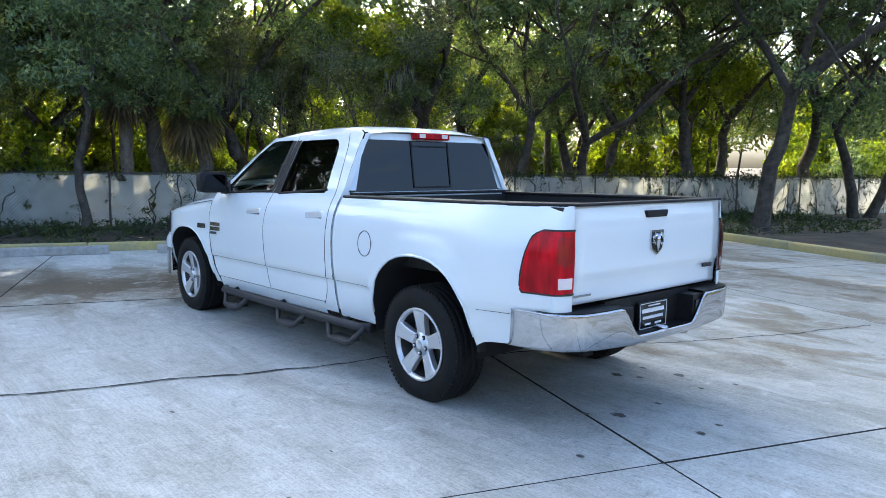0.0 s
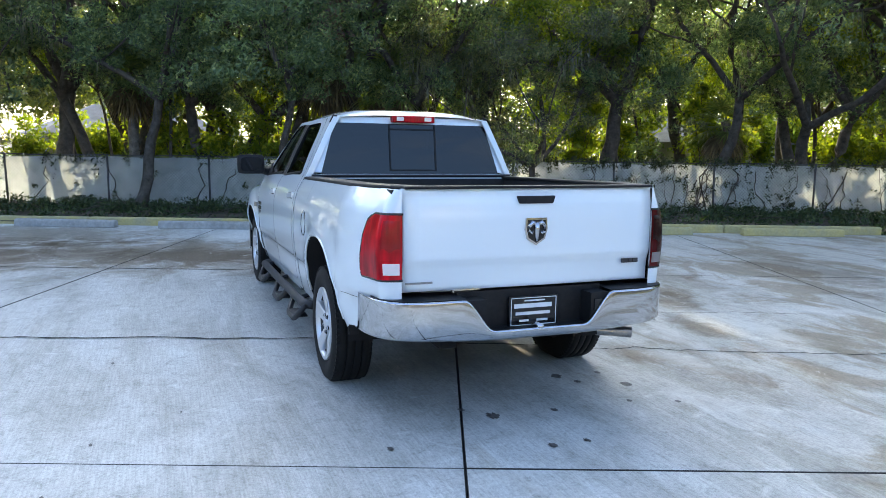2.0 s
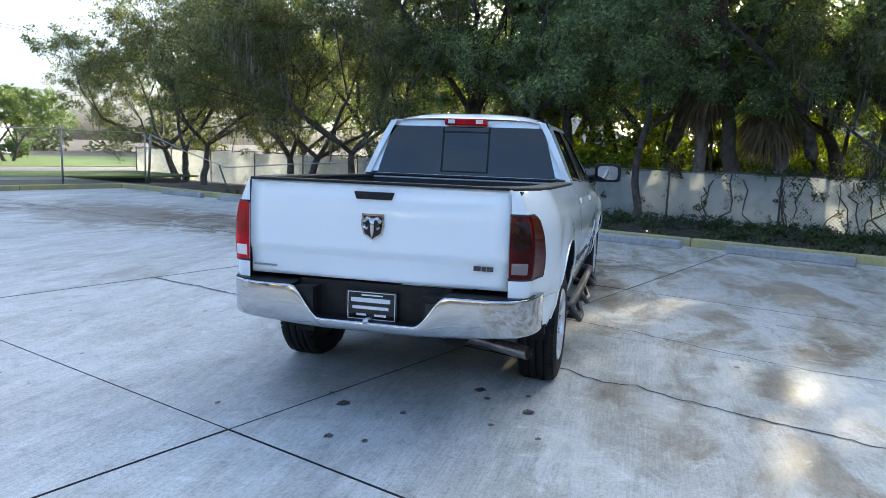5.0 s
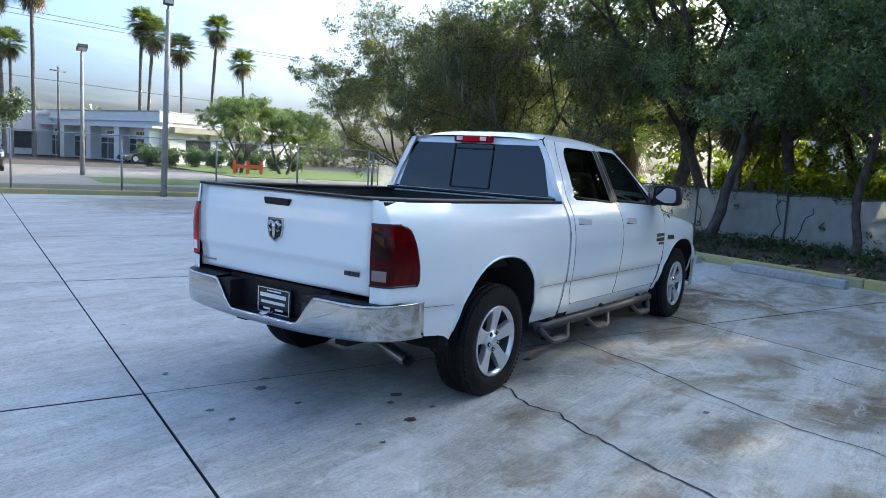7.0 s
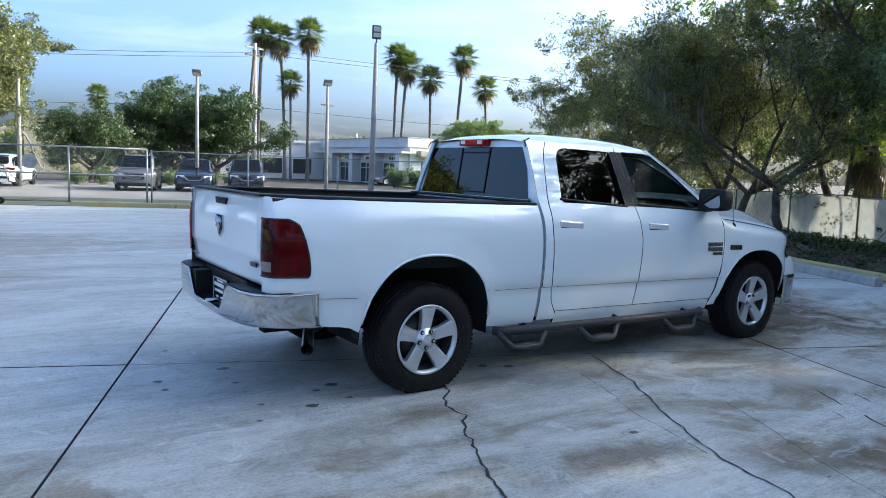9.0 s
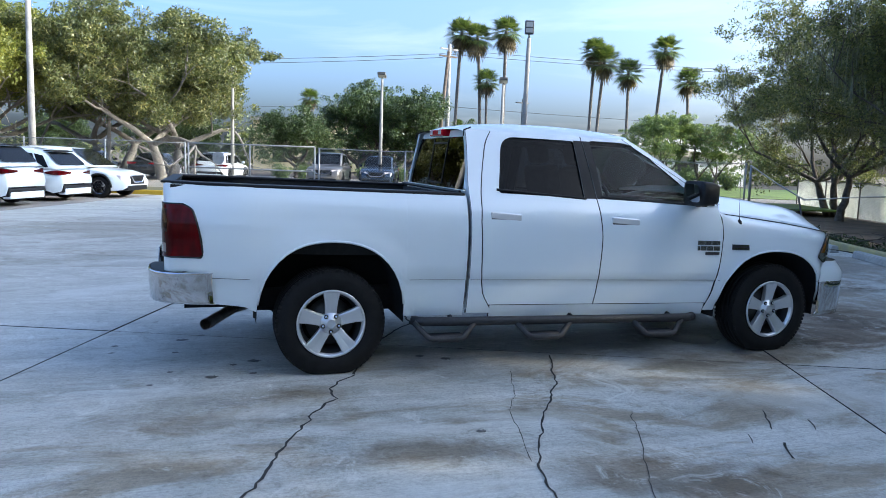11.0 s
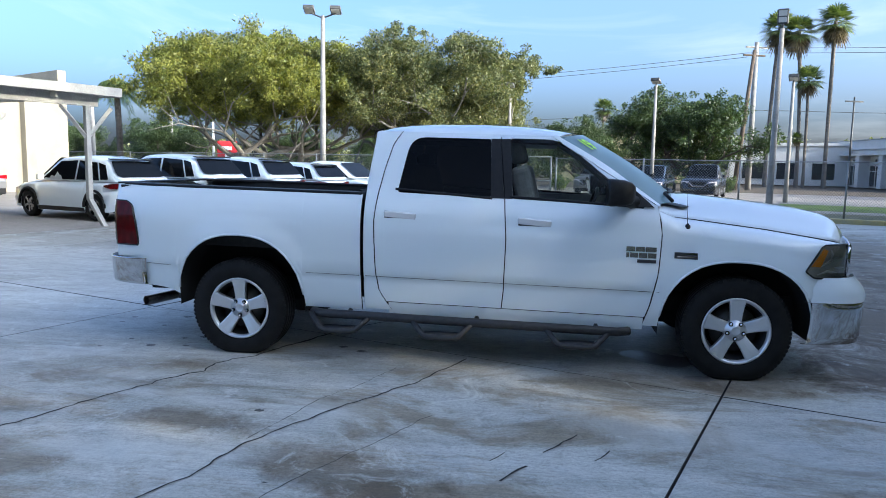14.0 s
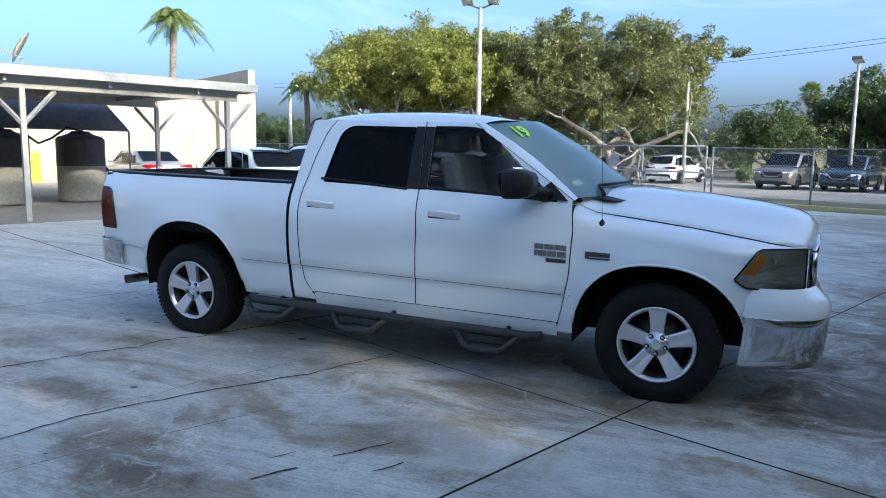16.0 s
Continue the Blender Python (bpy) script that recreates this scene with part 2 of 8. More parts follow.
def ribbed_lens(name, color, gloss):
    """Moulded lamp plastic; uneven light on fine upright ribs is put into the colour."""
    m = material(name, color, 0.2)
    b = bsdf(m)
    b["Specular IOR Level"].default_value = gloss
    v = coords(m, world_space=False)
    rib = noise_of(m, coords(m, (14.0, 14.0, 2.5), False), 1.4, 3.0, 0.5)
    big = noise_of(m, v, 5.0, 2.0, 0.5)
    lit = mix(m, 1.0, color, ramp(m, rib, [(0.38, (0.55, 0.5, 0.5)), (0.62, (1, 1, 1))]), "MULTIPLY")
    link(m, mix(m, 1.0, lit, ramp(m, big, [(0.35, (0.62, 0.62, 0.62)), (0.6, (1, 1, 1))]), "MULTIPLY"), b["Base Color"])
    b["Coat Weight"].default_value, b["Coat Roughness"].default_value = 0.22, 0.03
    return m


LOT = concrete_lot()
KERB = speckled("kerb_concrete", (0.30, 0.29, 0.26), (0.46, 0.45, 0.42), 2.0, 0.85)
YELLOW_KERB = speckled("worn_yellow_kerb_paint", (0.38, 0.345, 0.21), (0.56, 0.44, 0.15), 2.5, 0.8, second=10)
YELLOW_NEW = speckled("yellow_kerb_paint", (0.55, 0.36, 0.03), (0.66, 0.44, 0.04), 3.0, 0.7)
JOINT = material("joint_filler", (0.035, 0.033, 0.03), 0.95)
SOIL = speckled("leaf_litter_soil", (0.05, 0.038, 0.025), (0.16, 0.12, 0.08), 1.2, 0.95, 0.6, 0.03, second=14)
LAWN = speckled("lawn", (0.10, 0.16, 0.03), (0.20, 0.28, 0.05), 0.6, 0.9, 0.5, 0.03, second=30)
DRY_GRASS = speckled("dry_verge_grass", (0.09, 0.095, 0.05), (0.18, 0.17, 0.09), 0.8, 0.9, 0.5, 0.03, second=30)
DRIVE = speckled("pale_driveway", (0.27, 0.24, 0.21), (0.38, 0.35, 0.31), 0.5, 0.9, second=20)
STEEL = speckled("galvanised_steel", (0.26, 0.27, 0.27), (0.40, 0.41, 0.41), 6.0, 0.55, 0.05, metal=0.6)
DARK_STEEL = speckled("weathered_dark_steel", (0.05, 0.05, 0.05), (0.12, 0.12, 0.12), 6.0, 0.6, 0.05, metal=0.3)
WIRE = material("chain_link_wire", (0.18, 0.19, 0.19), 0.6, 0.5)
SCREEN = see_through(speckled("pale_privacy_screen", (0.27, 0.30, 0.25), (0.76, 0.78, 0.74), 4.2, 0.9, 0.3, 0.01, second=6), (0.75, 0.78, 0.70), 0.34)
PAINT = material("white_car_paint", (0.79, 0.855, 0.88), 0.3, Coat_Weight=1.0, Coat_Roughness=0.015, Coat_IOR=1.6)
# near-black for panel gaps, and for sheets that stand in for shade
GAP_SHADE = material("gap_shade_black", (0.006, 0.006, 0.007), 0.9)
BLACK = speckled("black_plastic", (0.010, 0.010, 0.011), (0.020, 0.020, 0.021), 30.0, 0.5, 0.1, 0.001, Specular_IOR_Level=0.25)
GLOSS_BLACK = material("gloss_black_trim", (0.012, 0.012, 0.013), 0.15)
RUBBER = speckled("tyre_rubber", (0.005, 0.005, 0.005), (0.012, 0.0117, 0.0115), 14.0, 0.7, 0.25, 0.002, Specular_IOR_Level=0.25)
STEP = speckled("dark_powder_coat", (0.020, 0.020, 0.022), (0.038, 0.038, 0.041), 30.0, 0.55, 0.1, 0.001)
CHROME = material("chrome", (0.57, 0.58, 0.60), 0.06, 1.0)
ALLOY = material("silver_painted_alloy", (0.66, 0.67, 0.69), 0.3, 0.7)
ALLOY_GREY = material("grey_alloy_pocket", (0.045, 0.045, 0.047), 0.45, 0.5)
DISC = material("brake_disc", (0.07, 0.066, 0.062), 0.45, 0.7)
DARK_GLASS = glass("privacy_glass", (0.012, 0.014, 0.018), ior=1.55)
LIGHT_GLASS = glass("lightly_tinted_glass", (0.74, 0.78, 0.76), ior=1.25)
SIDE_GLASS = glass("dark_side_glass", (0.07, 0.072, 0.075), ior=1.24)
# the pale cyan share puts the sky's reflected haze into the windscreen colour
WINDSHIELD = coated(glass("clear_windscreen", (0.60, 0.76, 0.74), ior=1.8), (0.50, 0.80, 0.84), 0.27)
LENS = glass("clear_lamp_lens", (0.93, 0.94, 0.95))
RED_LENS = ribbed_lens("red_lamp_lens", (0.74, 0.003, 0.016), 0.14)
# darker copies for the right tail lamp: shade put into the lens colours
DARK_RED = ribbed_lens("dark_red_lens", (0.11, 0.001, 0.003), 0.1)
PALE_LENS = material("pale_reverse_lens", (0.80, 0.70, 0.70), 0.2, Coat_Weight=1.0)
SHADED_LENS = material("shaded_reverse_lens", (0.20, 0.16, 0.16), 0.15, Coat_Weight=1.0)
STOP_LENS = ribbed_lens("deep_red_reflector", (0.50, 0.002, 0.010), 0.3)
SHADED_STOP = ribbed_lens("shaded_dark_reflector", (0.035, 0.001, 0.002), 0.16)
for lens_mat in (STOP_LENS, SHADED_STOP):
    bump(lens_mat, noise_of(lens_mat, coords(lens_mat, (30.0, 30.0, 8.0), False), 1.0, 2.0, 0.5), 0.5, 0.01)
AMBER = material("amber_reflector", (0.95, 0.34, 0.03), 0.25, Coat_Weight=1.0)
CLOTH = speckled("grey_seat_cloth", (0.34, 0.33, 0.315), (0.46, 0.45, 0.43), 20.0, 0.9)
TRIM_GREY = speckled("pale_cabin_trim", (0.40, 0.385, 0.36), (0.54, 0.52, 0.49), 12.0, 0.8)
LINER = speckled("black_bed_liner", (0.010, 0.010, 0.010), (0.020, 0.020, 0.020), 25.0, 0.75, 0.3, 0.002)
DARK_CHROME = material("dark_chrome", (0.36, 0.365, 0.38), 0.2, 1.0)
BADGE_GREY = material("dark_badge", (0.06, 0.06, 0.065), 0.3, 0.6)
BAR_WHITE = material("pale_lettering", (0.75, 0.76, 0.77), 0.4)
GREEN_STICKER = material("fluorescent_green_numeral", (0.55, 1.0, 0.08), 0.7)
HANDLE = material("satin_silver_white", (0.86, 0.87, 0.88), 0.18, 0.35)
# same glass twice: the dark or bright reflection is put into the colour
MIRROR_DIM = material("dim_mirror_glass", (0.02, 0.021, 0.023), 0.05, 1.0)
MIRROR_LIT = material("lit_mirror_glass", (0.34, 0.35, 0.37), 0.02, 1.0)
LAMP_BOWL = material("bright_lamp_bowl", (0.74, 0.75, 0.70), 0.22, 0.55)
BARK = speckled("oak_bark", (0.045, 0.036, 0.028), (0.15, 0.125, 0.10), 5.0, 0.95, 0.9, 0.03, second=5)
PALM_BARK = speckled("palm_bark", (0.10, 0.085, 0.07), (0.26, 0.225, 0.19), 6.0, 0.95, 0.8, 0.02, second=5)


# ---- mesh helpers ----
def obj(name, verts, faces, mat, parent=None, label="", smooth=False, slots=None):
    """One mesh object out of vertex and face lists; slots gives each face's material number when mat is a list."""
    me = bpy.data.meshes.new(name)
    me.from_pydata([tuple(v) for v in verts], [], faces)
    for one in mat if isinstance(mat, (list, tuple)) else [mat]:
        me.materials.append(one)
    if slots is not None:
        me.polygons.foreach_set("material_index", slots)
    if smooth:
        me.polygons.foreach_set("use_smooth", [True] * len(me.polygons))
    me.update()
    ob = new(name, me)
    if parent is not None:
        ob.parent = parent
    if label:
        tagged(ob, label)
    return ob


def thing(name, label, category, at=None, group="", kind=""):
    ob = new(name)
    if at is not None:
        ob.matrix_world = at
    return tagged(ob, label, category, group, kind)


class Stock:
    """Gathers vertices and faces of simple solids for one mesh."""

    def __init__(self):
        self.v, self.f = [], []

    def add(self, verts, faces):
        n = len(self.v)
        self.v += [tuple(v) for v in verts]
        self.f += [tuple(n + i for i in f) for f in faces]
        return self

    def box(self, x0, x1, y0, y1, z0, z1, m=None):
        vs = [Vector((x, y, z)) for z in (z0, z1) for y in (y0, y1) for x in (x0, x1)]
        if m is not None:
            vs = [m @ v for v in vs]
        return self.add(vs, [(0, 2, 3, 1), (4, 5, 7, 6), (0, 1, 5, 4), (2, 6, 7, 3), (0, 4, 6, 2), (1, 3, 7, 5)])

    def tube(self, points, radii, sides=8, caps=True):
        """A tube along points; radii is one number or one a point."""
        pts = [Vector(p) for p in points]
        rs = radii if isinstance(radii, (list, tuple)) else [radii] * len(pts)
        rings = []
        for i, p in enumerate(pts):
            d = (pts[min(i + 1, len(pts) - 1)] - pts[max(i - 1, 0)]).normalized()
            side = d.cross(Vector((0, 0, 1)) if abs(d.z) < 0.95 else Vector((1, 0, 0))).normalized()
            up = side.cross(d)
            rings.append([p + (side * math.cos(a) + up * math.sin(a)) * rs[i] for a in (2 * math.pi * k / sides for k in range(sides))])
        vs = [v for r in rings for v in r]
        fs = [(i * sides + k, i * sides + (k + 1) % sides, (i + 1) * sides + (k + 1) % sides, (i + 1) * sides + k) for i in range(len(pts) - 1) for k in range(sides)]
        if caps:
            fs += [tuple(range(sides - 1, -1, -1)), tuple((len(pts) - 1) * sides + k for k in range(sides))]
        return self.add(vs, fs)

    def lathe(self, profile, sides=24, m=None, closed=False):
        """A profile of (radius, height) turned about z."""
        vs = [Vector((r * math.cos(a), r * math.sin(a), h)) for r, h in profile for a in (2 * math.pi * k / sides for k in range(sides))]
        if m is not None:
            vs = [m @ v for v in vs]
        n = len(profile)
        fs = [(i * sides + k, i * sides + (k + 1) % sides, ((i + 1) % n) * sides + (k + 1) % sides, ((i + 1) % n) * sides + k) for i in range(n if closed else n - 1) for k in range(sides)]
        return self.add(vs, fs)

    def made(self, name, mat, parent=None, label="", smooth=False):
        return obj(name, self.v, self.f, mat, parent, label, smooth)


def rounded(ob, width=0.01, segments=2):
    """A bevel on the thing's own edges."""
    mod = ob.modifiers.new("worn_edges", "BEVEL")
    mod.width, mod.segments, mod.limit_method, mod.angle_limit = width, segments, "ANGLE", radians(40)
    return ob


# ---- the ground: lot axes A (towards the trees) and B (towards the road) ----
AX, AY = 0.935, -0.355


def spot(u, v, z=0.0):
    return Vector((u * AX - v * AY, u * AY + v * AX, z))


LOT_TURN = Matrix.Rotation(math.atan2(AY, AX), 4, "Z")
KERB_U, SOUTH_V, NORTH_V, FENCE_U, FENCE_V = 8.72, -8.6, 18.9, 17.2, 19.5


def ground_z(u, v):
    """Height of the open ground: level but for the planted swale beyond the kerb."""
    if u <= KERB_U + 0.2:
        return -0.10
    k = min(1.0, (u - KERB_U - 0.2) / 2.5) * min(1.0, max(0.0, (34.0 - v) / 6.0))
    return -0.10 * (1 - k) - 0.33 * k if v < 34 else -0.10


us = [-900, -300, -120, -60, -30, 0, 8.9, 9.4, 10, 11, 12, 14, 17, 20, 25, 40, 80, 200, 900]
vs_ = [-900, -250, -80, -30, -8.6, 0, 6, 12, 16, 19, 22, 25, 28, 31, 34, 40, 60, 120, 300, 900]
gv = [spot(u, v, ground_z(u, v)) for u in us for v in vs_]
gf = [(i * len(vs_) + j, (i + 1) * len(vs_) + j, (i + 1) * len(vs_) + j + 1, i * len(vs_) + j + 1) for i in range(len(us) - 1) for j in range(len(vs_) - 1)]
tagged(obj("ground", gv, gf, SOIL, smooth=True), "brown leaf-littered soil running out under the trees", "ground", kind="structure")


def sheet(name, u0, u1, v0, v1, z, mat, label, depth=0.08):
    s = Stock().box(u0, u1, v0, v1, z - depth, z, LOT_TURN)
    return tagged(s.made(name, mat), label, name.split("_")[0], kind="structure")


sheet("lot_base", -60, KERB_U, SOUTH_V, NORTH_V + 0.4, -0.022, JOINT, "dark filler in the joints under the concrete slabs", 0.06)
sheet("pavement", -60, 10.6, 19.3, 24.5, -0.012, DRY_GRASS, "dry strip of verge grass beyond the chain-link fence")
sheet("road", -90, 10.6, 24.5, 46, -0.02, DRIVE, "pale sunlit concrete drive and road beyond the fence")
sheet("lawn", 10.6, 120, 37, 60, 0.01, LAWN, "bright mown grass verge in front of the shops")
sheet("road_far", 10.6, 120, 31.5, 37, -0.02, DRIVE, "pale sunlit road beyond the trees")
sheet("verge", 2, 17.0, 26.5, 31.5, -0.01, LAWN, "bright sunlit grass verge beyond the fence")
sheet("yard", -60, -10.0, -14, 18.5, 0.006, DRIVE, "pale concrete yard under and round the carport", 0.02)


def kerb_run(name, along_v, fixed, a, b, mat, label, step=3.0, wide=0.16, high=0.15):
    """A kerb of separate lengths with open joints."""
    run = thing(name, label, "kerb", kind="structure")
    n = max(1, round(abs(b - a) / step))
    for i in range(n):
        p, q = a + (b - a) * i / n + 0.006, a + (b - a) * (i + 1) / n - 0.006
        tilt = random.uniform(-0.006, 0.006)
        s = Stock()
        if along_v:
            s.box(fixed + tilt, fixed + wide + tilt, p, q, -0.1, high + tilt, LOT_TURN)
        else:
            s.box(p, q, fixed + tilt, fixed + wide + tilt, -0.1, high + tilt, LOT_TURN)
        rounded(s.made("kerb_stone", mat, run), 0.03)
    return run


kerb_run("kerb_trees", True, KERB_U, SOUTH_V + 0.2, NORTH_V + 0.2, YELLOW_KERB, "worn yellow-painted concrete kerb along the planted strip")
kerb_run("kerb_side", False, SOUTH_V - 0.16, -30, KERB_U + 0.16, YELLOW_KERB, "worn yellow-painted concrete kerb at the edge of the lot")
kerb_run("kerb_road", False, NORTH_V, -6.8, KERB_U - 0.02, YELLOW_KERB, "worn kerb below the road fence")
kerb_run("kerb_gate", False, NORTH_V, -16, -9.2, YELLOW_NEW, "bright yellow kerb beside the sliding gate")

def wheel_stop(mat, label):
    block = thing("wheel_stop", label, "wheel stop", group="wheel stops along the kerb")
    ws = Stock()
    ws.add([Vector((x, y, z)) for y in (-0.95, 0.95) for x, z in ((-0.09, 0), (0.09, 0), (0.07, 0.12), (0.04, 0.14), (-0.04, 0.14), (-0.07, 0.12))],
           [(0, 1, 7, 6), (1, 2, 8, 7), (2, 3, 9, 8), (3, 4, 10, 9), (4, 5, 11, 10), (5, 0, 6, 11), (5, 4, 3, 2, 1, 0), (6, 7, 8, 9, 10, 11)])
    rounded(ws.made("block", mat, block), 0.015)
    return block


grey_stop, worn_stop = wheel_stop(KERB, "weathered grey concrete wheel stop on the lot"), wheel_stop(YELLOW_KERB, "worn yellow-painted wheel stop on the lot")
for i, v in enumerate((-6.5, -3.65, -0.9, 1.75, 4.4, 7.1, 9.8, 12.5, 15.2)):
    m = Matrix.Translation(spot(8.35 + random.uniform(-0.05, 0.05), v)) @ LOT_TURN @ pose(0, 0, 0, 0, 0, random.uniform(-2, 2))
    if i in (0, 2):
        (grey_stop if i else worn_stop).matrix_world = m
    else:
        copy_thing(worn_stop if i < 2 else grey_stop, m)


# ---- fences ----
def wires(p, q, z0, z1, pitch, wide=0.004, slack=0.0):
    """Two sets of slanting wires between p and q."""
    s = Stock()
    d = q - p
    length, d = d.length, d.normalized()
    side = Vector((-d.y, d.x, 0))
    h = z1 - z0
    n = int((length + h) / pitch)
    for k in range(n):
        for lean in (1, -1):
            a = k * pitch - h if lean > 0 else k * pitch
            b = a + h * lean
            t0, t1 = 0.0, 1.0
            lo, hi = min(a, b), max(a, b)
            if hi < 0 or lo > length:
                continue
            if a < 0 or a > length:
                t0 = ((0 if a < 0 else length) - a) / (b - a)
            if b < 0 or b > length:
                t1 = ((0 if b < 0 else length) - a) / (b - a)
            e = p + d * (a + (b - a) * t0) + Vector((0, 0, z0 + h * t0)) + side * 0.004 * lean
            g = p + d * (a + (b - a) * t1) + Vector((0, 0, z0 + h * t1)) + side * 0.004 * lean
            w = d * wide * 0.7
            s.add([e - w, e + w, g + w, g - w], [(0, 1, 2, 3)])
    return s


def fence(name, p, q, z0, z1, gap, label, mesh_pitch, wire=0.004, screen=False, post=DARK_STEEL, radius=0.03, mesh=WIRE):
    f = thing(name, label, "fence", kind="structure")
    d = (q - p)
    n = max(1, round(d.length / gap))
    for i in range(n + 1):
        c = p + d * i / n
        lean = Vector((random.uniform(-0.03, 0.03), random.uniform(-0.03, 0.03), 0))
        Stock().tube([c + Vector((0, 0, z0 - 0.1)), c + lean + Vector((0, 0, z1 + 0.04))], radius, 8).made("post", post, f, smooth=True)
    rail = Stock()
    pts = [p + d * k / (n * 4) + Vector((0, 0, z1 + 0.012 * math.sin(k * 1.7))) for k in range(n * 4 + 1)]
    rail.tube(pts, radius * 0.6, 6).made("top_rail", post, f, smooth=True)
    wires(p, q, z0, z1, mesh_pitch, wire).made("chain_link", mesh, f)
    if screen:
        side = Vector((d.y, -d.x, 0)).normalized() * -1
        cols, rows = int(d.length / 0.25), 6
        away = spot(1, 0) * 0.03
        vv = []
        for i in range(cols + 1):
            c = p + d * i / cols + away
            sag = 0.05 * abs(math.sin(i * 0.131 * math.pi)) + 0.05 * noise.noise(Vector((i * 0.2, 3, 0)))
            for j in range(rows + 1):
                z = z0 + 0.05 + (z1 - z0 - 0.08 - sag) * j / rows
                vv.append(c + spot(1, 0) * 0.05 * noise.noise(Vector((i * 0.35, j * 0.5, 7))) + Vector((0, 0, z)))
        ff = [(i * (rows + 1) + j, (i + 1) * (rows + 1) + j, (i + 1) * (rows + 1) + j + 1, i * (rows + 1) + j + 1) for i in range(cols) for j in range(rows)]
        obj("privacy_screen", vv, ff, SCREEN, f, "sagging pale privacy screen tied behind the wire", smooth=True)
    return f


fence("fence_trees", spot(FENCE_U, -30), spot(FENCE_U, 32.0), -0.33, 1.2, 3.05, "chain-link fence backed by a pale sagging privacy screen", 0.10, 0.011, True, mesh=STEEL)
fence("fence_road", spot(-4.5, FENCE_V), spot(10.6, 20.6), 0.0, 1.8, 2.9, "tall galvanised chain-link fence between the lot and the road", 0.09, 0.005, post=STEEL)
fence("fence_gate_side", spot(-45.0, FENCE_V), spot(-9.3, FENCE_V), 0.0, 1.85, 2.9, "tall galvanised chain-link fence beside the gate", 0.09, 0.005, post=STEEL)

broken = thing("fence_corner", "fallen corner of the chain-link fence with a leaning post", "fence", kind="structure")
Stock().tube([spot(10.9, 20.9, -0.1), spot(10.7, 20.4, 1.75)], 0.045, 8).made("post", STEEL, broken, smooth=True)
Stock().tube([spot(10.7, 20.4, 1.75), spot(10.9, 18.6, 1.2), spot(11.0, 16.6, 0.75), spot(11.1, 14.0, 0.95), spot(11.2, 11.6, 1.1)], 0.022, 6).made("fallen_rail", STEEL, broken, smooth=True)
Stock().tube([spot(11.0, 16.4, -0.2), spot(10.95, 16.9, 0.8)], 0.03, 6).made("post", DARK_STEEL, broken, smooth=True)
wires(spot(10.7, 20.4), spot(11.0, 17.0), -0.05, 0.75, 0.085, 0.005).made("chain_link", WIRE, broken)

# concrete slabs, each its own piece, with open joints
lot = thing("lot", "stained pale concrete parking lot of large slabs", "lot", kind="structure")
SLAB_U, SLAB_V = 5.63, 4.28
meshes = {}
u = -1.75 - 10 * SLAB_U
while u < KERB_U - 0.05:
    u2 = min(u + SLAB_U, KERB_U)
    v = -2 * SLAB_V
    while v < NORTH_V - 0.05:
        v2 = min(v + SLAB_V, NORTH_V)
        size = (round(u2 - u, 2), round(v2 - v, 2))
        lift = random.uniform(-0.002, 0.002)
        if size not in meshes:
            g = 0.0048
            slab = obj("slab", [], [], [LOT, JOINT])
            bm = bmesh.new()
            bmesh.ops.create_cube(bm, size=1.0)
            for w in bm.verts:
                w.co = ((w.co.x + 0.5) * (size[0] - 2 * g) + g, (w.co.y + 0.5) * (size[1] - 2 * g) + g, (w.co.z - 0.5) * 0.06)
            bmesh.ops.bevel(bm, geom=[e for e in bm.edges if all(w.co.z > -0.01 for w in e.verts)], offset=0.003, segments=1, affect="EDGES")
            for face in bm.faces:
                face.material_index = 0 if face.normal.z > 0.9 else 1
            bm.to_mesh(slab.data)
            bm.free()
            meshes[size] = slab.data
        else:
            slab = new("slab", meshes[size])
        slab.parent = lot
        slab.matrix_world = Matrix.Translation(spot(u, v, lift)) @ LOT_TURN
        v = v2
    u = u2


def crack(points, wide, wander=0.03, label="dark crack in the concrete"):
    """A jagged dark crack along the given way, as a thin ribbon."""
    pts = []
    for (x0, y0), (x1, y1) in zip(points, points[1:]):
        n = max(2, int(math.hypot(x1 - x0, y1 - y0) / 0.05))
        pts += [(x0 + (x1 - x0) * k / n, y0 + (y1 - y0) * k / n) for k in range(n)]
    pts.append(points[-1])
    vv = []
    for i, (x, y) in enumerate(pts):
        a, b = pts[max(i - 1, 0)], pts[min(i + 1, len(pts) - 1)]
        dx, dy = b[0] - a[0], b[1] - a[1]
        s = math.hypot(dx, dy) or 1
        nx, ny = -dy / s, dx / s
        off = wander * (noise.noise(Vector((x * 3, y * 3, 1))) + 0.6 * noise.noise(Vector((x * 11, y * 11, 5))))
        w = wide * random.uniform(0.5, 1.15)
        vv += [(x + nx * (off - w), y + ny * (off - w), 0.0045), (x + nx * (off + w), y + ny * (off + w), 0.0045)]
    ff = [(2 * i, 2 * i + 2, 2 * i + 3, 2 * i + 1) for i in range(len(pts) - 1)]
    return obj("crack", vv, ff, JOINT, lot, label)


crack([(2.0, 3.8), (1.6, 2.61), (1.45, 2.09), (1.23, 1.59), (1.07, 1.1), (0.96, 0.49), (0.6, 0.0), (0.14, -1.0)], 0.013)
crack([(0.14, -1.0), (-0.05, -1.3), (-0.07, -1.5), (-0.33, -1.99), (-0.55, -2.5), (-0.77, -3.06), (-1.1, -4.0)], 0.009, 0.05)
crack([(1.83, -0.78), (1.52, -1.5), (1.1, -2.15), (0.85, -2.7), (0.72, -3.15), (0.4, -3.9)], 0.007, 0.035)
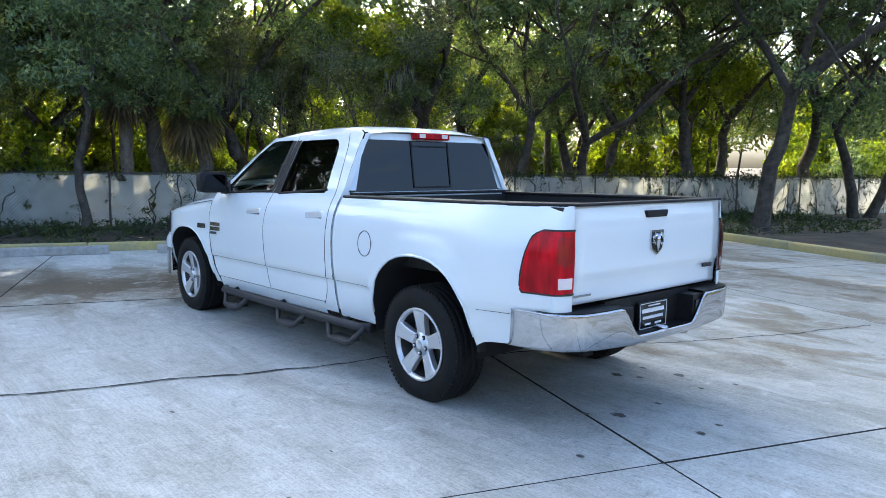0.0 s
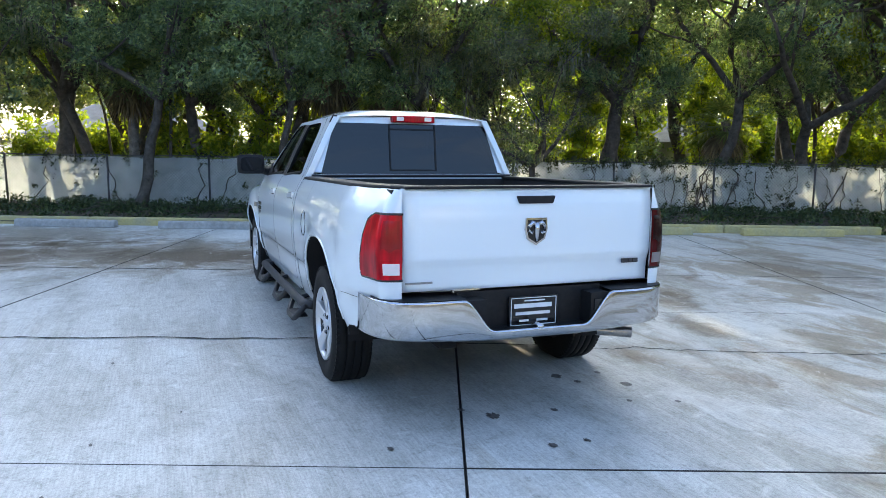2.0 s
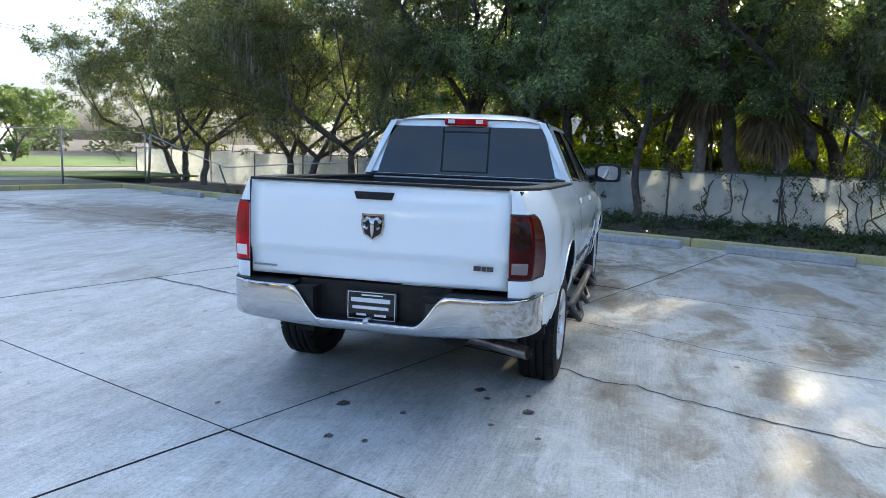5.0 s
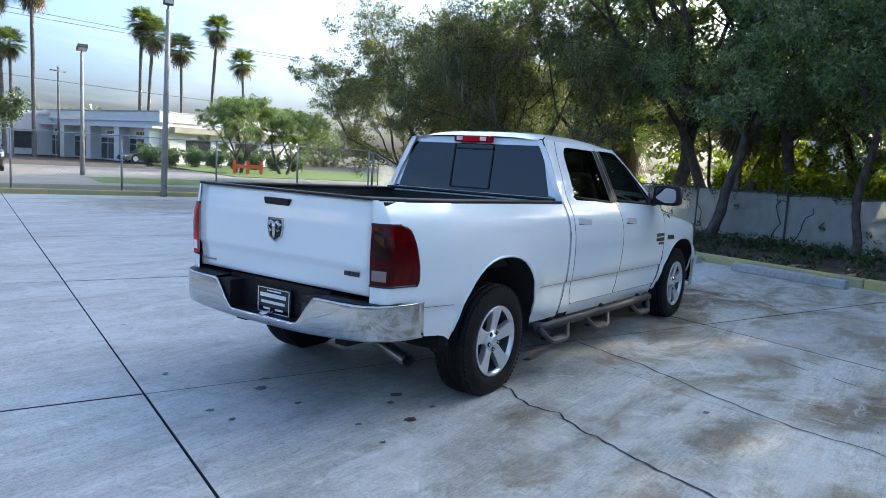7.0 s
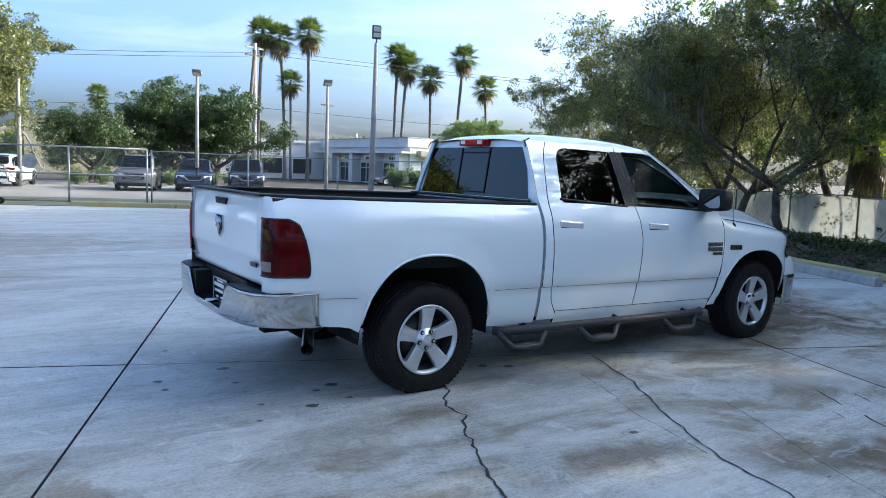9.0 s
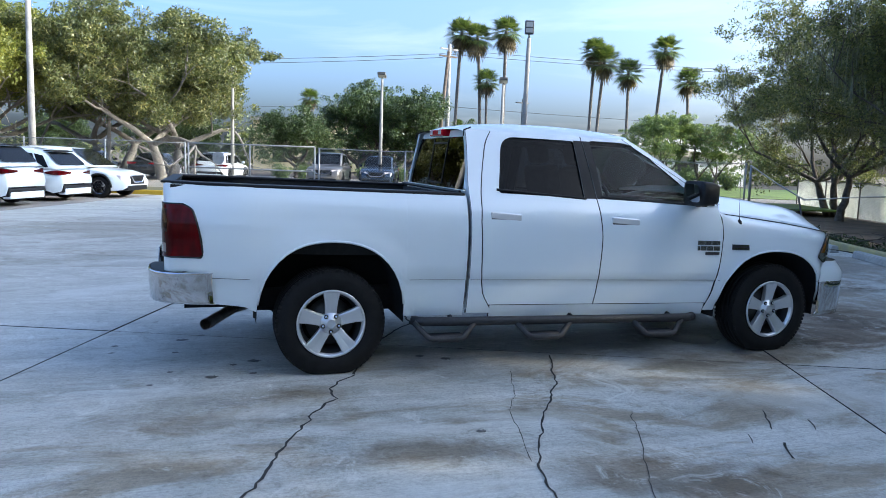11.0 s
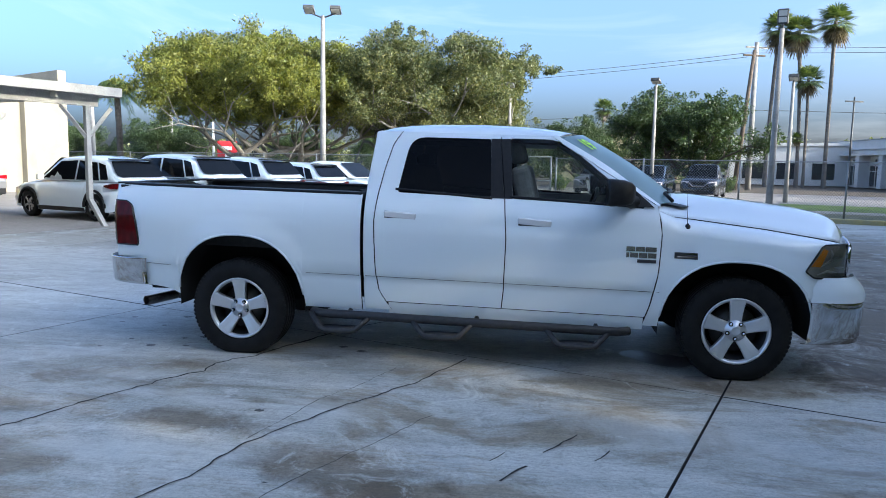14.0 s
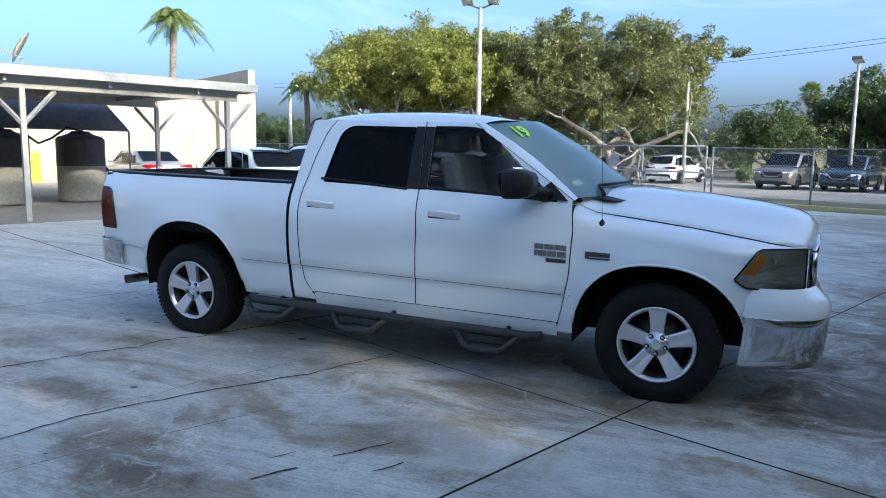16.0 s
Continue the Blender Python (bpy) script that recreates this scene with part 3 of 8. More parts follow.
crack([(1.75, -2.11), (1.3, -3.0), (0.9, -3.9)], 0.0025, 0.03)
crack([(1.33, -1.15), (0.95, -2.05), (0.8, -2.7)], 0.0025, 0.03)
crack([(2.62, -2.28), (2.42, -2.58)], 0.006, 0.02)
crack([(2.35, -2.78), (2.22, -2.98)], 0.007, 0.02)
crack([(2.22, -2.62), (2.15, -2.75)], 0.004, 0.02)
crack([(2.8, -2.5), (2.7, -2.65)], 0.004, 0.02)
crack([(6.5, -0.75), (5.9, -1.6), (5.4, -2.3)], 0.006, 0.03)
crack([(2.9, 5.2), (3.6, 3.9), (4.2, 3.2)], 0.005, 0.04)
crack([(-3.4, 9.2), (-3.9, 8.2), (-4.9, 7.4)], 0.006, 0.04)

# oil spots, leaf scraps and grit lying on the slabs
SPOT = speckled("oily_spot", (0.035, 0.032, 0.03), (0.16, 0.15, 0.14), 40.0, 0.5)


def blot(x, y, r, mat=SPOT, name="oil_spot", label="small dark oil spot soaked into the concrete", flat=0.75, jag=0.8):
    n, ph, r = 18, random.uniform(0, 6), r * 0.78
    vv = [(x, y, 0.005)] + [(x + r * (1 + jag * noise.noise(Vector((k * 0.9, ph, 2)))) * math.cos(a), y + flat * r * (1 + jag * noise.noise(Vector((k * 0.9, ph, 9)))) * math.sin(a), 0.0045) for k, a in ((k, 2 * math.pi * k / n) for k in range(n))]
    return obj(name, vv, [(0, 1 + k, 1 + (k + 1) % n) for k in range(n)], mat, lot, label)


for x, y, r in ((-0.504, -0.531, 0.06), (-1.05, 0.196, 0.06), (-0.812, -0.888, 0.06), (0.942, -0.727, 0.055), (0.76, -0.62, 0.05), (-0.9, 0.34, 0.035), (-0.53, -0.85, 0.035), (-1.08, -0.19, 0.035), (-1.54, 0.08, 0.04), (-1.54, -0.13, 0.03), (-1.09, -0.72, 0.03), (-0.66, -0.61, 0.035), (0.68, -2.24, 0.04), (-1.2, -1.0, 0.03), (-1.3, 0.9, 0.03), (-4.6, 8.0, 0.12)):
    blot(x, y, r)
for x, y, r in ((0.755, 2.33, 0.035), (-0.75, 2.35, 0.03), (-1.3, 2.5, 0.025), (0.3, 3.4, 0.03), (-0.4, 1.9, 0.02), (1.1, -3.2, 0.02)):
    blot(x, y, r, name="leaf_scrap", label="curled dead leaf lying on the concrete", flat=0.4)


WET = speckled("wet_concrete", (0.13, 0.12, 0.105), (0.24, 0.22, 0.195), 6.0, 0.42)
for x, y, r, f in ((3.4, -0.5, 0.30, 0.8), (3.2, -0.35, 0.22, 0.8), (3.56, -0.98, 0.14, 0.7)):
    blot(x, y, r, WET, "wet_patch", "thin dark patch of water on the concrete", f, 0.35)

# ---- the pickup truck: x forward from the rear axle, y to its left ----
truck = thing("pickup_truck", "white crew-cab pickup truck with black side steps parked on the concrete", "pickup truck", pose(0, 0, 0))


def lerp_table(table, x):
    if x <= table[0][0]:
        return table[0][1]
    for (a, p), (b, q) in zip(table, table[1:]):
        if x <= b:
            k = (x - a) / (b - a)
            return p + (q - p) * k
    return table[-1][1]


def ease(a, b, x):
    k = min(1.0, max(0.0, (x - a) / (b - a)))
    return k * k * (3 - 2 * k)


SIDE = [(0.34, 0.90), (0.40, 0.925), (0.47, 0.945), (0.56, 0.962), (0.660, 0.974), (0.672, 0.986), (0.80, 0.999), (0.92, 1.004), (1.04, 1.0), (1.13, 0.985), (1.20, 0.962), (1.26, 0.93),
        (1.30, 0.905), (1.34, 0.882), (1.5, 0.812), (1.7, 0.714), (1.77, 0.676), (1.80, 0.655), (1.83, 0.60)]
REAR_HUB, FRONT_HUB, HUB_Z = 0.0, 3.797, 0.37


def side_y(x, z):
    """Half width of the body at a place along it and a height."""
    y = lerp_table(SIDE, z)
    for hub in (REAR_HUB, FRONT_HUB):
        r = math.hypot(x - hub, (z - HUB_Z) * 0.98)
        y += 0.022 * (1 - ease(0.55, 0.74, r)) * ease(0.40, 0.6, z)
    if x < -0.55:
        y -= 0.104 * (1 - ease(-1.16, -0.5, x))
    if x > 4.15:
        y -= 0.40 * ((x - 4.15) / 0.5) ** 2.2
    return y


def raked(p):
    """The body leans slightly nose-down."""
    x, y, z = p
    return (x, y, z - 0.017 * (x - 1.5))


def body(name, verts, faces, mat, parent=truck, label="", smooth=True, flange=0.0, side=0, thick=0.0, slots=None):
    """A body panel; flange turns its open edges inwards so that the gaps read as gaps."""
    ob = obj(name, [raked(v) for v in verts], faces, mat, parent, label, smooth, slots)
    bm = bmesh.new()
    bm.from_mesh(ob.data)
    bmesh.ops.remove_doubles(bm, verts=bm.verts, dist=0.0004)
    bmesh.ops.recalc_face_normals(bm, faces=bm.faces)
    if side:
        mid = sum((f.normal.y * f.calc_area() for f in bm.faces))
        if mid * side < 0:
            bmesh.ops.reverse_faces(bm, faces=bm.faces)
    if flange:
        edges = [e for e in bm.edges if e.is_boundary]
        made = bmesh.ops.extrude_edge_only(bm, edges=edges)
        for v in (g for g in made["geom"] if isinstance(g, bmesh.types.BMVert)):
            v.co.y -= side * flange
        for f in (g for g in made["geom"] if isinstance(g, bmesh.types.BMFace)):
            f.material_index = len(ob.data.materials)
        for e in edges:
            e.smooth = False
        ob.data.materials.append(GAP_SHADE)
    bm.to_mesh(ob.data)
    bm.free()
    if thick:
        mod = ob.modifiers.new("sheet", "SOLIDIFY")
        mod.thickness, mod.offset = thick, -1
    return ob


def grid_faces(nx, nz):
    return [(i * (nz + 1) + j, (i + 1) * (nz + 1) + j, (i + 1) * (nz + 1) + j + 1, i * (nz + 1) + j + 1) for i in range(nx) for j in range(nz)]


def rows_panel(z0, z1, xl, xr, nx, nz, s, out=0.0):
    vs = []
    for i in range(nx + 1):
        for z in crease_rows(z0, z1, nz):
            x = xl(z) + (xr(z) - xl(z)) * i / nx
            vs.append((x, s * (side_y(x, z) + out), z))
    return vs, grid_faces(nx, nz)


def arch_z(x, hub, rx, rz, low):
    d = abs(x - hub) / rx
    return low if d >= 1 else max(low, HUB_Z + rz * (1 - d ** 2.3) ** (1 / 2.3))


def bed_low(x):
    return max(arch_z(x, 0.01, 0.525, 0.56, 0.385), lerp_table([(-1.1, 0.50), (-0.6, 0.47), (-0.5, 0.42), (-0.4, 0.385)], x) if x < -0.4 else 0)


def dense(a, b, n, extra=()):
    return sorted({round(a + (b - a) * i / n, 4) for i in range(n + 1)} | {round(e, 4) for e in extra})


def crease_rows(z0, z1, n):
    """Heights from z0 to z1, drawn to the body's crease where they pass it."""
    zs = [z0 + (z1 - z0) * j / n for j in range(n + 1)]
    for c in (0.660, 0.672):
        if z0 + 0.02 < c < z1 - 0.02:
            k = min(range(1, n), key=lambda j: abs(zs[j] - c) + (1 if zs[j] in (0.660, 0.672) else 0))
            zs[k] = c
    return sorted(zs)


def columns_panel(xs, low, high, nz, s, out=0.0):
    vs = []
    for x in xs:
        for z in crease_rows(low(x), high(x), nz):
            vs.append((x, s * (side_y(x, z) + out), z))
    return vs, grid_faces(len(xs) - 1, nz)


ARCH_R = [0.01 + 0.525 * k for k in (-1, -0.995, -0.98, -0.95, -0.9, -0.8, 0.8, 0.9, 0.95, 0.98, 0.995, 1)]
ARCH_F = [3.79 + 0.545 * k for k in (-1, -0.995, -0.98, -0.95, -0.9, -0.8, 0.8, 0.9, 0.95, 0.98, 0.995, 1)]
BED_TOP = 1.288


def rear_edge(z):
    return lerp_table([(0.40, 1.24), (0.47, 1.19), (0.55, 1.14), (0.7, 1.115), (1.1, 1.10), (1.3, 1.115), (1.5, 1.15), (1.7, 1.20), (1.79, 1.26)], z)


def mid_edge(z):
    return lerp_table([(0.40, 2.08), (0.6, 2.10), (1.0, 2.112), (1.3, 2.09), (1.79, 2.035)], z)


def front_edge(z):
    return lerp_table([(0.40, 3.13), (0.55, 3.175), (0.8, 3.225), (1.1, 3.24), (1.29, 3.215)], z)


def screen_edge(z):
    """The front of the door frame along the windscreen pillar."""
    return 3.215 - (z - 1.29) * 1.60


def hood_seam(x):
    return lerp_table([(3.18, 1.295), (3.25, 1.25), (3.35, 1.21), (3.6, 1.185), (4.0, 1.145), (4.3, 1.105), (4.5, 1.075), (4.64, 1.045)], x)


def hood_mid(x):
    return lerp_table([(3.18, 1.375), (3.5, 1.355), (4.0, 1.315), (4.35, 1.278), (4.55, 1.235), (4.62, 1.20), (4.66, 1.145)], x)


def fender_low(x):
    low = 0.40 if x < 3.7 else lerp_table([(4.3, 0.66), (4.7, 0.66)], x)
    return max(low, arch_z(x, 3.79, 0.545, 0.545, 0.40))


def polygon_ring(inner, outer, centre, s, out=0.0):
    """Faces between two outlines in the side view, matched by direction from the centre."""
    cx, cz = centre

    def angle(p):
        return math.atan2(p[1] - cz, p[0] - cx)

    def meet(poly, a):
        dx, dz = math.cos(a), math.sin(a)
        best = 0.0
        for (x0, z0), (x1, z1) in zip(poly, poly[1:] + poly[:1]):
            ex, ez = x1 - x0, z1 - z0
            det = dx * -ez + dz * ex
            if abs(det) < 1e-9:
                continue
            px, pz = x0 - cx, z0 - cz
            t, k = (px * -ez + pz * ex) / det, (dx * pz - dz * px) / det
            if t > 0 and -1e-6 <= k <= 1 + 1e-6:
                best = max(best, t)
        return cx + dx * best, cz + dz * best

    angles = sorted({round(angle(p), 4) for p in inner + outer} | {round(-math.pi + 2 * math.pi * k / 60, 4) for k in range(60)})
    vs = []
    for a in angles:
        for k in (0.0, 0.34, 0.67, 1.0):
            (x0, z0), (x1, z1) = meet(inner, a), meet(outer, a)
            x, z = x0 + (x1 - x0) * k, z0 + (z1 - z0) * k
            vs.append((x, s * (side_y(x, z) + out), z))
    n = len(angles)
    return vs, [(i * 4 + j, ((i + 1) % n) * 4 + j, ((i + 1) % n) * 4 + j + 1, i * 4 + j + 1) for i in range(n) for j in range(3)]


def round_poly(points, radii, n=5):
    out = []
    for i, (p, r) in enumerate(zip(points, radii)):
        a, b = Vector(points[i - 1]), Vector(points[(i + 1) % len(points)])
        p = Vector(p)
        u, v = (a - p).normalized(), (b - p).normalized()
        for k in range(n + 1):
            t = k / n
            out.append(tuple((p + u * r) * (1 - t) ** 2 + p * 2 * t * (1 - t) + (p + v * r) * t ** 2))
    return out


def fill_poly(poly, centre, s, out):
    vs = [(centre[0], s * (side_y(*centre) + out), centre[1])]
    for k in (0.5, 1.0):
        vs += [(x, s * (side_y(x, z) + out), z) for x, z in ((centre[0] + (p[0] - centre[0]) * k, centre[1] + (p[1] - centre[1]) * k) for p in poly)]
    n = len(poly)
    return vs, [(0, 1 + i, 1 + (i + 1) % n) for i in range(n)] + [(1 + i, 1 + n + i, 1 + n + (i + 1) % n, 1 + (i + 1) % n) for i in range(n)]


REAR_WINDOW = round_poly([(1.262, 1.315), (1.985, 1.302), (1.962, 1.748), (1.335, 1.748)], [0.03, 0.02, 0.02, 0.12])
FRONT_WINDOW = round_poly([(2.15, 1.30), (3.10, 1.282), (2.50, 1.758), (2.112, 1.758)], [0.02, 0.02, 0.12, 0.02])
BAND = 1.285


def handle(x, z, s, door):
    cup = Stock()
    y = side_y(x, z)
    cup.lathe([(0.001, 0.0), (0.05, 0.002), (0.07, 0.006)], 16, Matrix.Translation(raked((x - 0.03, s * (y + 0.0015), z))) @ pose(0, 0, 0, -90 * s) @ Matrix.Diagonal((1.3, 0.5, 1, 1)))
    grip = Stock().box(x - 0.125, x + 0.125, s * (y + 0.018) - 0.013, s * (y + 0.018) + 0.013, z - 0.026, z + 0.026)
    grip.v = [raked((v[0], v[1] - s * 0.022 * (abs(v[0] - x) > 0.1), v[2] - (v[0] - x) * 0.06)) for v in grip.v]
    # thin black strip painted in as the grip's shadow
    under = Stock().box(x - 0.12, x + 0.12, s * (y + 0.001) - 0.004, s * (y + 0.001) + 0.004, z - 0.036, z - 0.022)
    under.v = [raked((v[0], v[1], v[2] - (v[0] - x) * 0.06)) for v in under.v]
    under.made("handle_recess", GAP_SHADE, door)
    return rounded(grip.made("handle", HANDLE, door, "bright silver-white pull handle"), 0.012, 3)


def bars(name, lines, x, z, s, mat, parent, label):
    """Lettering shown as plain raised bars; lines of (dx, dz, length, height)."""
    st = Stock()
    for dx, dz, length, height in lines:
        vv = []
        for xx in (x + dx, x + dx + length):
            for zz in (z + dz, z + dz + height):
                y = side_y(xx, zz)
                vv += [(xx, s * (y - 0.01), zz), (xx, s * (y + 0.006), zz)]
        st.add(vv, [(0, 1, 3, 2), (4, 6, 7, 5), (0, 4, 5, 1), (2, 3, 7, 6), (1, 5, 7, 3), (0, 2, 6, 4)])
    st.v = [raked(v) for v in st.v]
    return st.made(name, mat, parent, label)


for s in (1, -1):
    side_word = 1 if s > 0 else -1
    # bed
    xs = dense(-1.045, 0.995, 40, ARCH_R)
    panel = body("bed_side", *columns_panel(xs, bed_low, lambda x: BED_TOP, 16, s), PAINT, flange=0.03, side=s)
    # added black sheet: the shade seen through the bed's gaps
    body("bed_core", *columns_panel(xs[1:-1], lambda x: bed_low(x) + 0.012, lambda x: BED_TOP - 0.02, 6, s, -0.035), GAP_SHADE, side=s)
    # cab: pillar panel behind the rear door, rocker, doors, fender
    body("cab_corner", *rows_panel(0.40, 1.79, lambda z: 1.022 + 0.03 * ease(1.3, 1.8, z), lambda z: rear_edge(z) - 0.004, 4, 26, s), PAINT, flange=0.03, side=s)
    vs = []
    for k in range(15):
        z = 0.43 + (1.78 - 0.43) * k / 14
        x = 1.0195 + 0.03 * ease(1.3, 1.8, z)
        vs += [(x, s * (side_y(x, z) - 0.001), z), (x, s * (side_y(x, z) - 0.055), z)]
    body("cab_rear_edge", vs, grid_faces(14, 1), PAINT)
    body("rocker_panel", *rows_panel(0.365, 0.462, lambda z: 1.21, lambda z: 3.14, 20, 3, s, -0.004), PAINT, flange=0.02, side=s)
    # added black sheet: the shade seen through the door gaps
    body("cab_core", *rows_panel(0.42, 1.27, lambda z: 1.04, lambda z: 3.20, 12, 6, s, -0.035), GAP_SHADE, side=s)
    for kind, xl, xr, window, mid in (("rear", rear_edge, mid_edge, REAR_WINDOW, (1.65, 1.53)), ("front", mid_edge, front_edge, FRONT_WINDOW, (2.45, 1.5))):
        a, b = (lambda z: xl(z) + 0.004), (lambda z: xr(z) - 0.004)
        door = body(kind + "_door", *rows_panel(0.468, BAND, a, b, 14, 18, s), PAINT, flange=0.025, side=s)
        zs = [BAND + (1.787 - BAND) * k / 8 for k in range(9)]
        fr = (lambda z: screen_edge(z) - 0.004) if kind == "front" else b
        outer = [(a(z), z) for z in reversed(zs)] + [(fr(z), z) for z in zs]
        body("window_frame", *polygon_ring(window, outer, mid, s), PAINT, door, flange=0.02, side=s)
        body("window_pane", *fill_poly(window, mid, s, -0.012), SIDE_GLASS if kind == "rear" else LIGHT_GLASS, door, "dark privacy glass" if kind == "rear" else "lightly tinted glass")
        base = [p for p in ((window[0][0] - 0.02, window[0][1]), (window[6][0] + 0.03, window[6][1]))]
        strip = Stock()
        n = 12
        pts = [(base[0][0] + (base[1][0] - base[0][0]) * k / n, base[0][1] + (base[1][1] - base[0][1]) * k / n) for k in range(n + 1)]
        strip.tube([raked((x, s * (side_y(x, z) + 0.002), z - 0.004)) for x, z in pts], 0.011, 6)
        strip.made("weather_strip", BLACK, door, "black rubber strip under the pane", True)
        hx, hz = (1.30, 1.145) if kind == "rear" else (2.32, 1.135)
        handle(hx, hz, s, door)
        if kind == "front":
            bars("badge_lettering", [(-0.01, 0.022, 0.062, 0.034), (0.058, 0.022, 0.062, 0.034), (0.126, 0.022, 0.078, 0.034), (-0.01, -0.024, 0.02, 0.036), (0.017, -0.024, 0.056, 0.036), (0.08, -0.024, 0.058, 0.036), (0.145, -0.024, 0.059, 0.036)], 3.0, 0.94, s, DARK_CHROME, door, "chrome raised lettering bars")
            bars("badge_bar", [(0.07, -0.060, 0.134, 0.024)], 3.0, 0.94, s, BADGE_GREY, door, "small dark badge bar")
    # thin shadow line of the body crease
    for name, x0, x1, owner in (("bed", -1.04, -0.56, truck), ("bed", 0.56, 0.985, truck), ("cab", 1.03, 1.112, truck), ("rear_door", 1.128, 2.098, truck), ("front_door", 2.108, 3.19, truck), ("fender", 3.20, 3.24, truck)):
        line = Stock()
        line.tube([raked((x, s * (side_y(x, 0.6655) - 0.0005), 0.6655)) for x in (x0 + (x1 - x0) * k / 8 for k in range(9))], 0.0022, 4)
        line.made("crease_line", GAP_SHADE, owner)
    # black centre pillar trim
    vs, fs = rows_panel(1.30, 1.752, lambda z: 1.985 - (z - 1.3) * 0.05, lambda z: mid_edge(z) - 0.004, 3, 8, s, 0.003)
    body("pillar_trim", vs, fs, BLACK, side=s)
    vs, fs = rows_panel(1.30, 1.752, lambda z: mid_edge(z) + 0.004, lambda z: 2.15 - (z - 1.3) * 0.083, 3, 8, s, 0.003)
    body("pillar_trim", vs, fs, BLACK, side=s)
    # front fender with its curl over to the bonnet
    xs = [3.18, 3.20, 3.22] + dense(3.245, 4.64, 36, ARCH_F)
    vs, nz, nc = [], 12, 5
    for i, x in enumerate(xs):
        k = max(0.0, 1 - i / 3)
        x = max(x, 3.2449)
        shoulder = hood_seam(x) - 0.11
        for j in range(nz + nc + 1):
            if j <= nz:
                z = fender_low(x) + (shoulder - fender_low(x)) * j / nz
                y = side_y(x, z)
            else:
                q = (j - nz) / nc
                ys = side_y(x, shoulder)
                z, y = shoulder + 0.11 * math.sin(q * math.pi / 2) ** 0.9, ys + (min(0.815, ys - 0.06) - ys) * (1 - math.cos(q * math.pi / 2))
            vs.append((x + (front_edge(min(z, 1.29)) + 0.004 - 3.2449) * k, s * y, z))
    body("front_fender", vs, grid_faces(len(xs) - 1, nz + nc), PAINT, flange=0.02, side=s)
    # added black sheet: the shade behind the fender's edges
    body("fender_core", *columns_panel(xs[4:], lambda x: fender_low(x) + 0.012, lambda x: hood_seam(x) - 0.12, 5, s, -0.03), GAP_SHADE, side=s)
    bars("engine_badge", [(0.0, 0.0, 0.16, 0.045)], 3.33, 0.925, s, BADGE_GREY, truck, "small dark chrome badge bar")
    bars("engine_badge_edge", [(0.004, 0.03, 0.15, 0.01), (0.004, 0.008, 0.15, 0.006)], 3.33, 0.9275, s, CHROME, truck, "bright lettering bars on the badge")
    # wheel arch liners
    for hub, rx, rz in ((0.01, 0.525, 0.56), (3.79, 0.545, 0.545)):
        vs = []
        m = 20
        for i in range(m + 1):
            a = math.pi * i / m
            c = math.cos(a)
            x = hub - rx * c * 1.0
            z = HUB_Z + (rz + 0.01) * math.sin(a) ** (2 / 2.3) if 0 < i < m else 0.34
            if 0 < i < m:
                x = hub - rx * math.copysign(abs(c) ** (2 / 2.3), c)
            for y in (side_y(x, max(z, 0.45)) - 0.012, 0.70, 0.45):
                vs.append((x, s * y, z))
        wall = [tuple(3 * i + 2 for i in range(m + 1))]
        body("wheel_well", vs, grid_faces(m, 2) + wall, GAP_SHADE)
        lip = Stock()
        pts = [raked((v[0], v[1] + s * 0.010, v[2])) for v in vs[0::3]]
        lip.tube(pts[1:-1], 0.009, 6)
        lip.made("arch_lip", PAINT, smooth=True, parent=truck)
    # mud flap behind the rear wheel and in front of the rocker
    Stock().box(-0.535, -0.515, s * 0.90 - 0.03, s * 0.90 + 0.03, 0.42, 0.62).made("arch_guard", BLACK, truck)
    # tail lamp: wraps round the corner
    vs, ni, nj = [], 24, 20
    def lamp_point(k, h, lift=0.0):
        z = 0.805 + (1.158 - 0.805) * h
        front = -0.868 - 0.075 * h ** 1.8 - 0.012 * (1 - min(1.0, h / 0.06)) - 0.05 * max(0.0, (h - 0.88) / 0.12) ** 2
        proud = 0.006 + 0.005 * math.sin(math.pi * h) + lift
        if k < 0.5:
            x = front + (-1.045 - front) * k / 0.5
            return (x, s * (side_y(x, z) + proud), z)
        q = (k - 0.5) * math.pi
        y0 = side_y(-1.045, z)
        return (-1.045 - (0.073 + proud) * math.sin(q), s * (y0 + (0.787 - y0) * (1 - math.cos(q)) + proud * math.cos(q)), z)

    vs = [lamp_point(i / ni, j / nj) for i in range(ni + 1) for j in range(nj + 1)]
    # the right lamp takes the lens copies with shade in their colour
    lamp = body("tail_lamp", vs, grid_faces(ni, nj), RED_LENS if s > 0 else DARK_RED, label="bright red tail lamp with a pale lower lens" if s > 0 else "dark red tail lamp, shade put into its colour", side=s)
    for nm, k0, k1, h0, h1, mat in (("reverse_lens", 0.72, 0.965, 0.085, 0.26, PALE_LENS if s > 0 else SHADED_LENS), ("stop_reflector", 0.68, 0.965, 0.46, 0.90, STOP_LENS if s > 0 else SHADED_STOP)):
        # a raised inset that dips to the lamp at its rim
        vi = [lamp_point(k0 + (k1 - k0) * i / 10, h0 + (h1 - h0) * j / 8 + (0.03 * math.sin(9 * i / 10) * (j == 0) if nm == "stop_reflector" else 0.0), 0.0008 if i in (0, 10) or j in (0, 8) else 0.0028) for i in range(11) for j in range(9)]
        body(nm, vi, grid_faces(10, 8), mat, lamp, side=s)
    edge = Stock()
    w = nj + 1
    loop = [vs[i * w + nj] for i in range(ni, -1, -1)] + [vs[j] for j in range(nj, -1, -1)] + [vs[i * w] for i in range(ni + 1)]
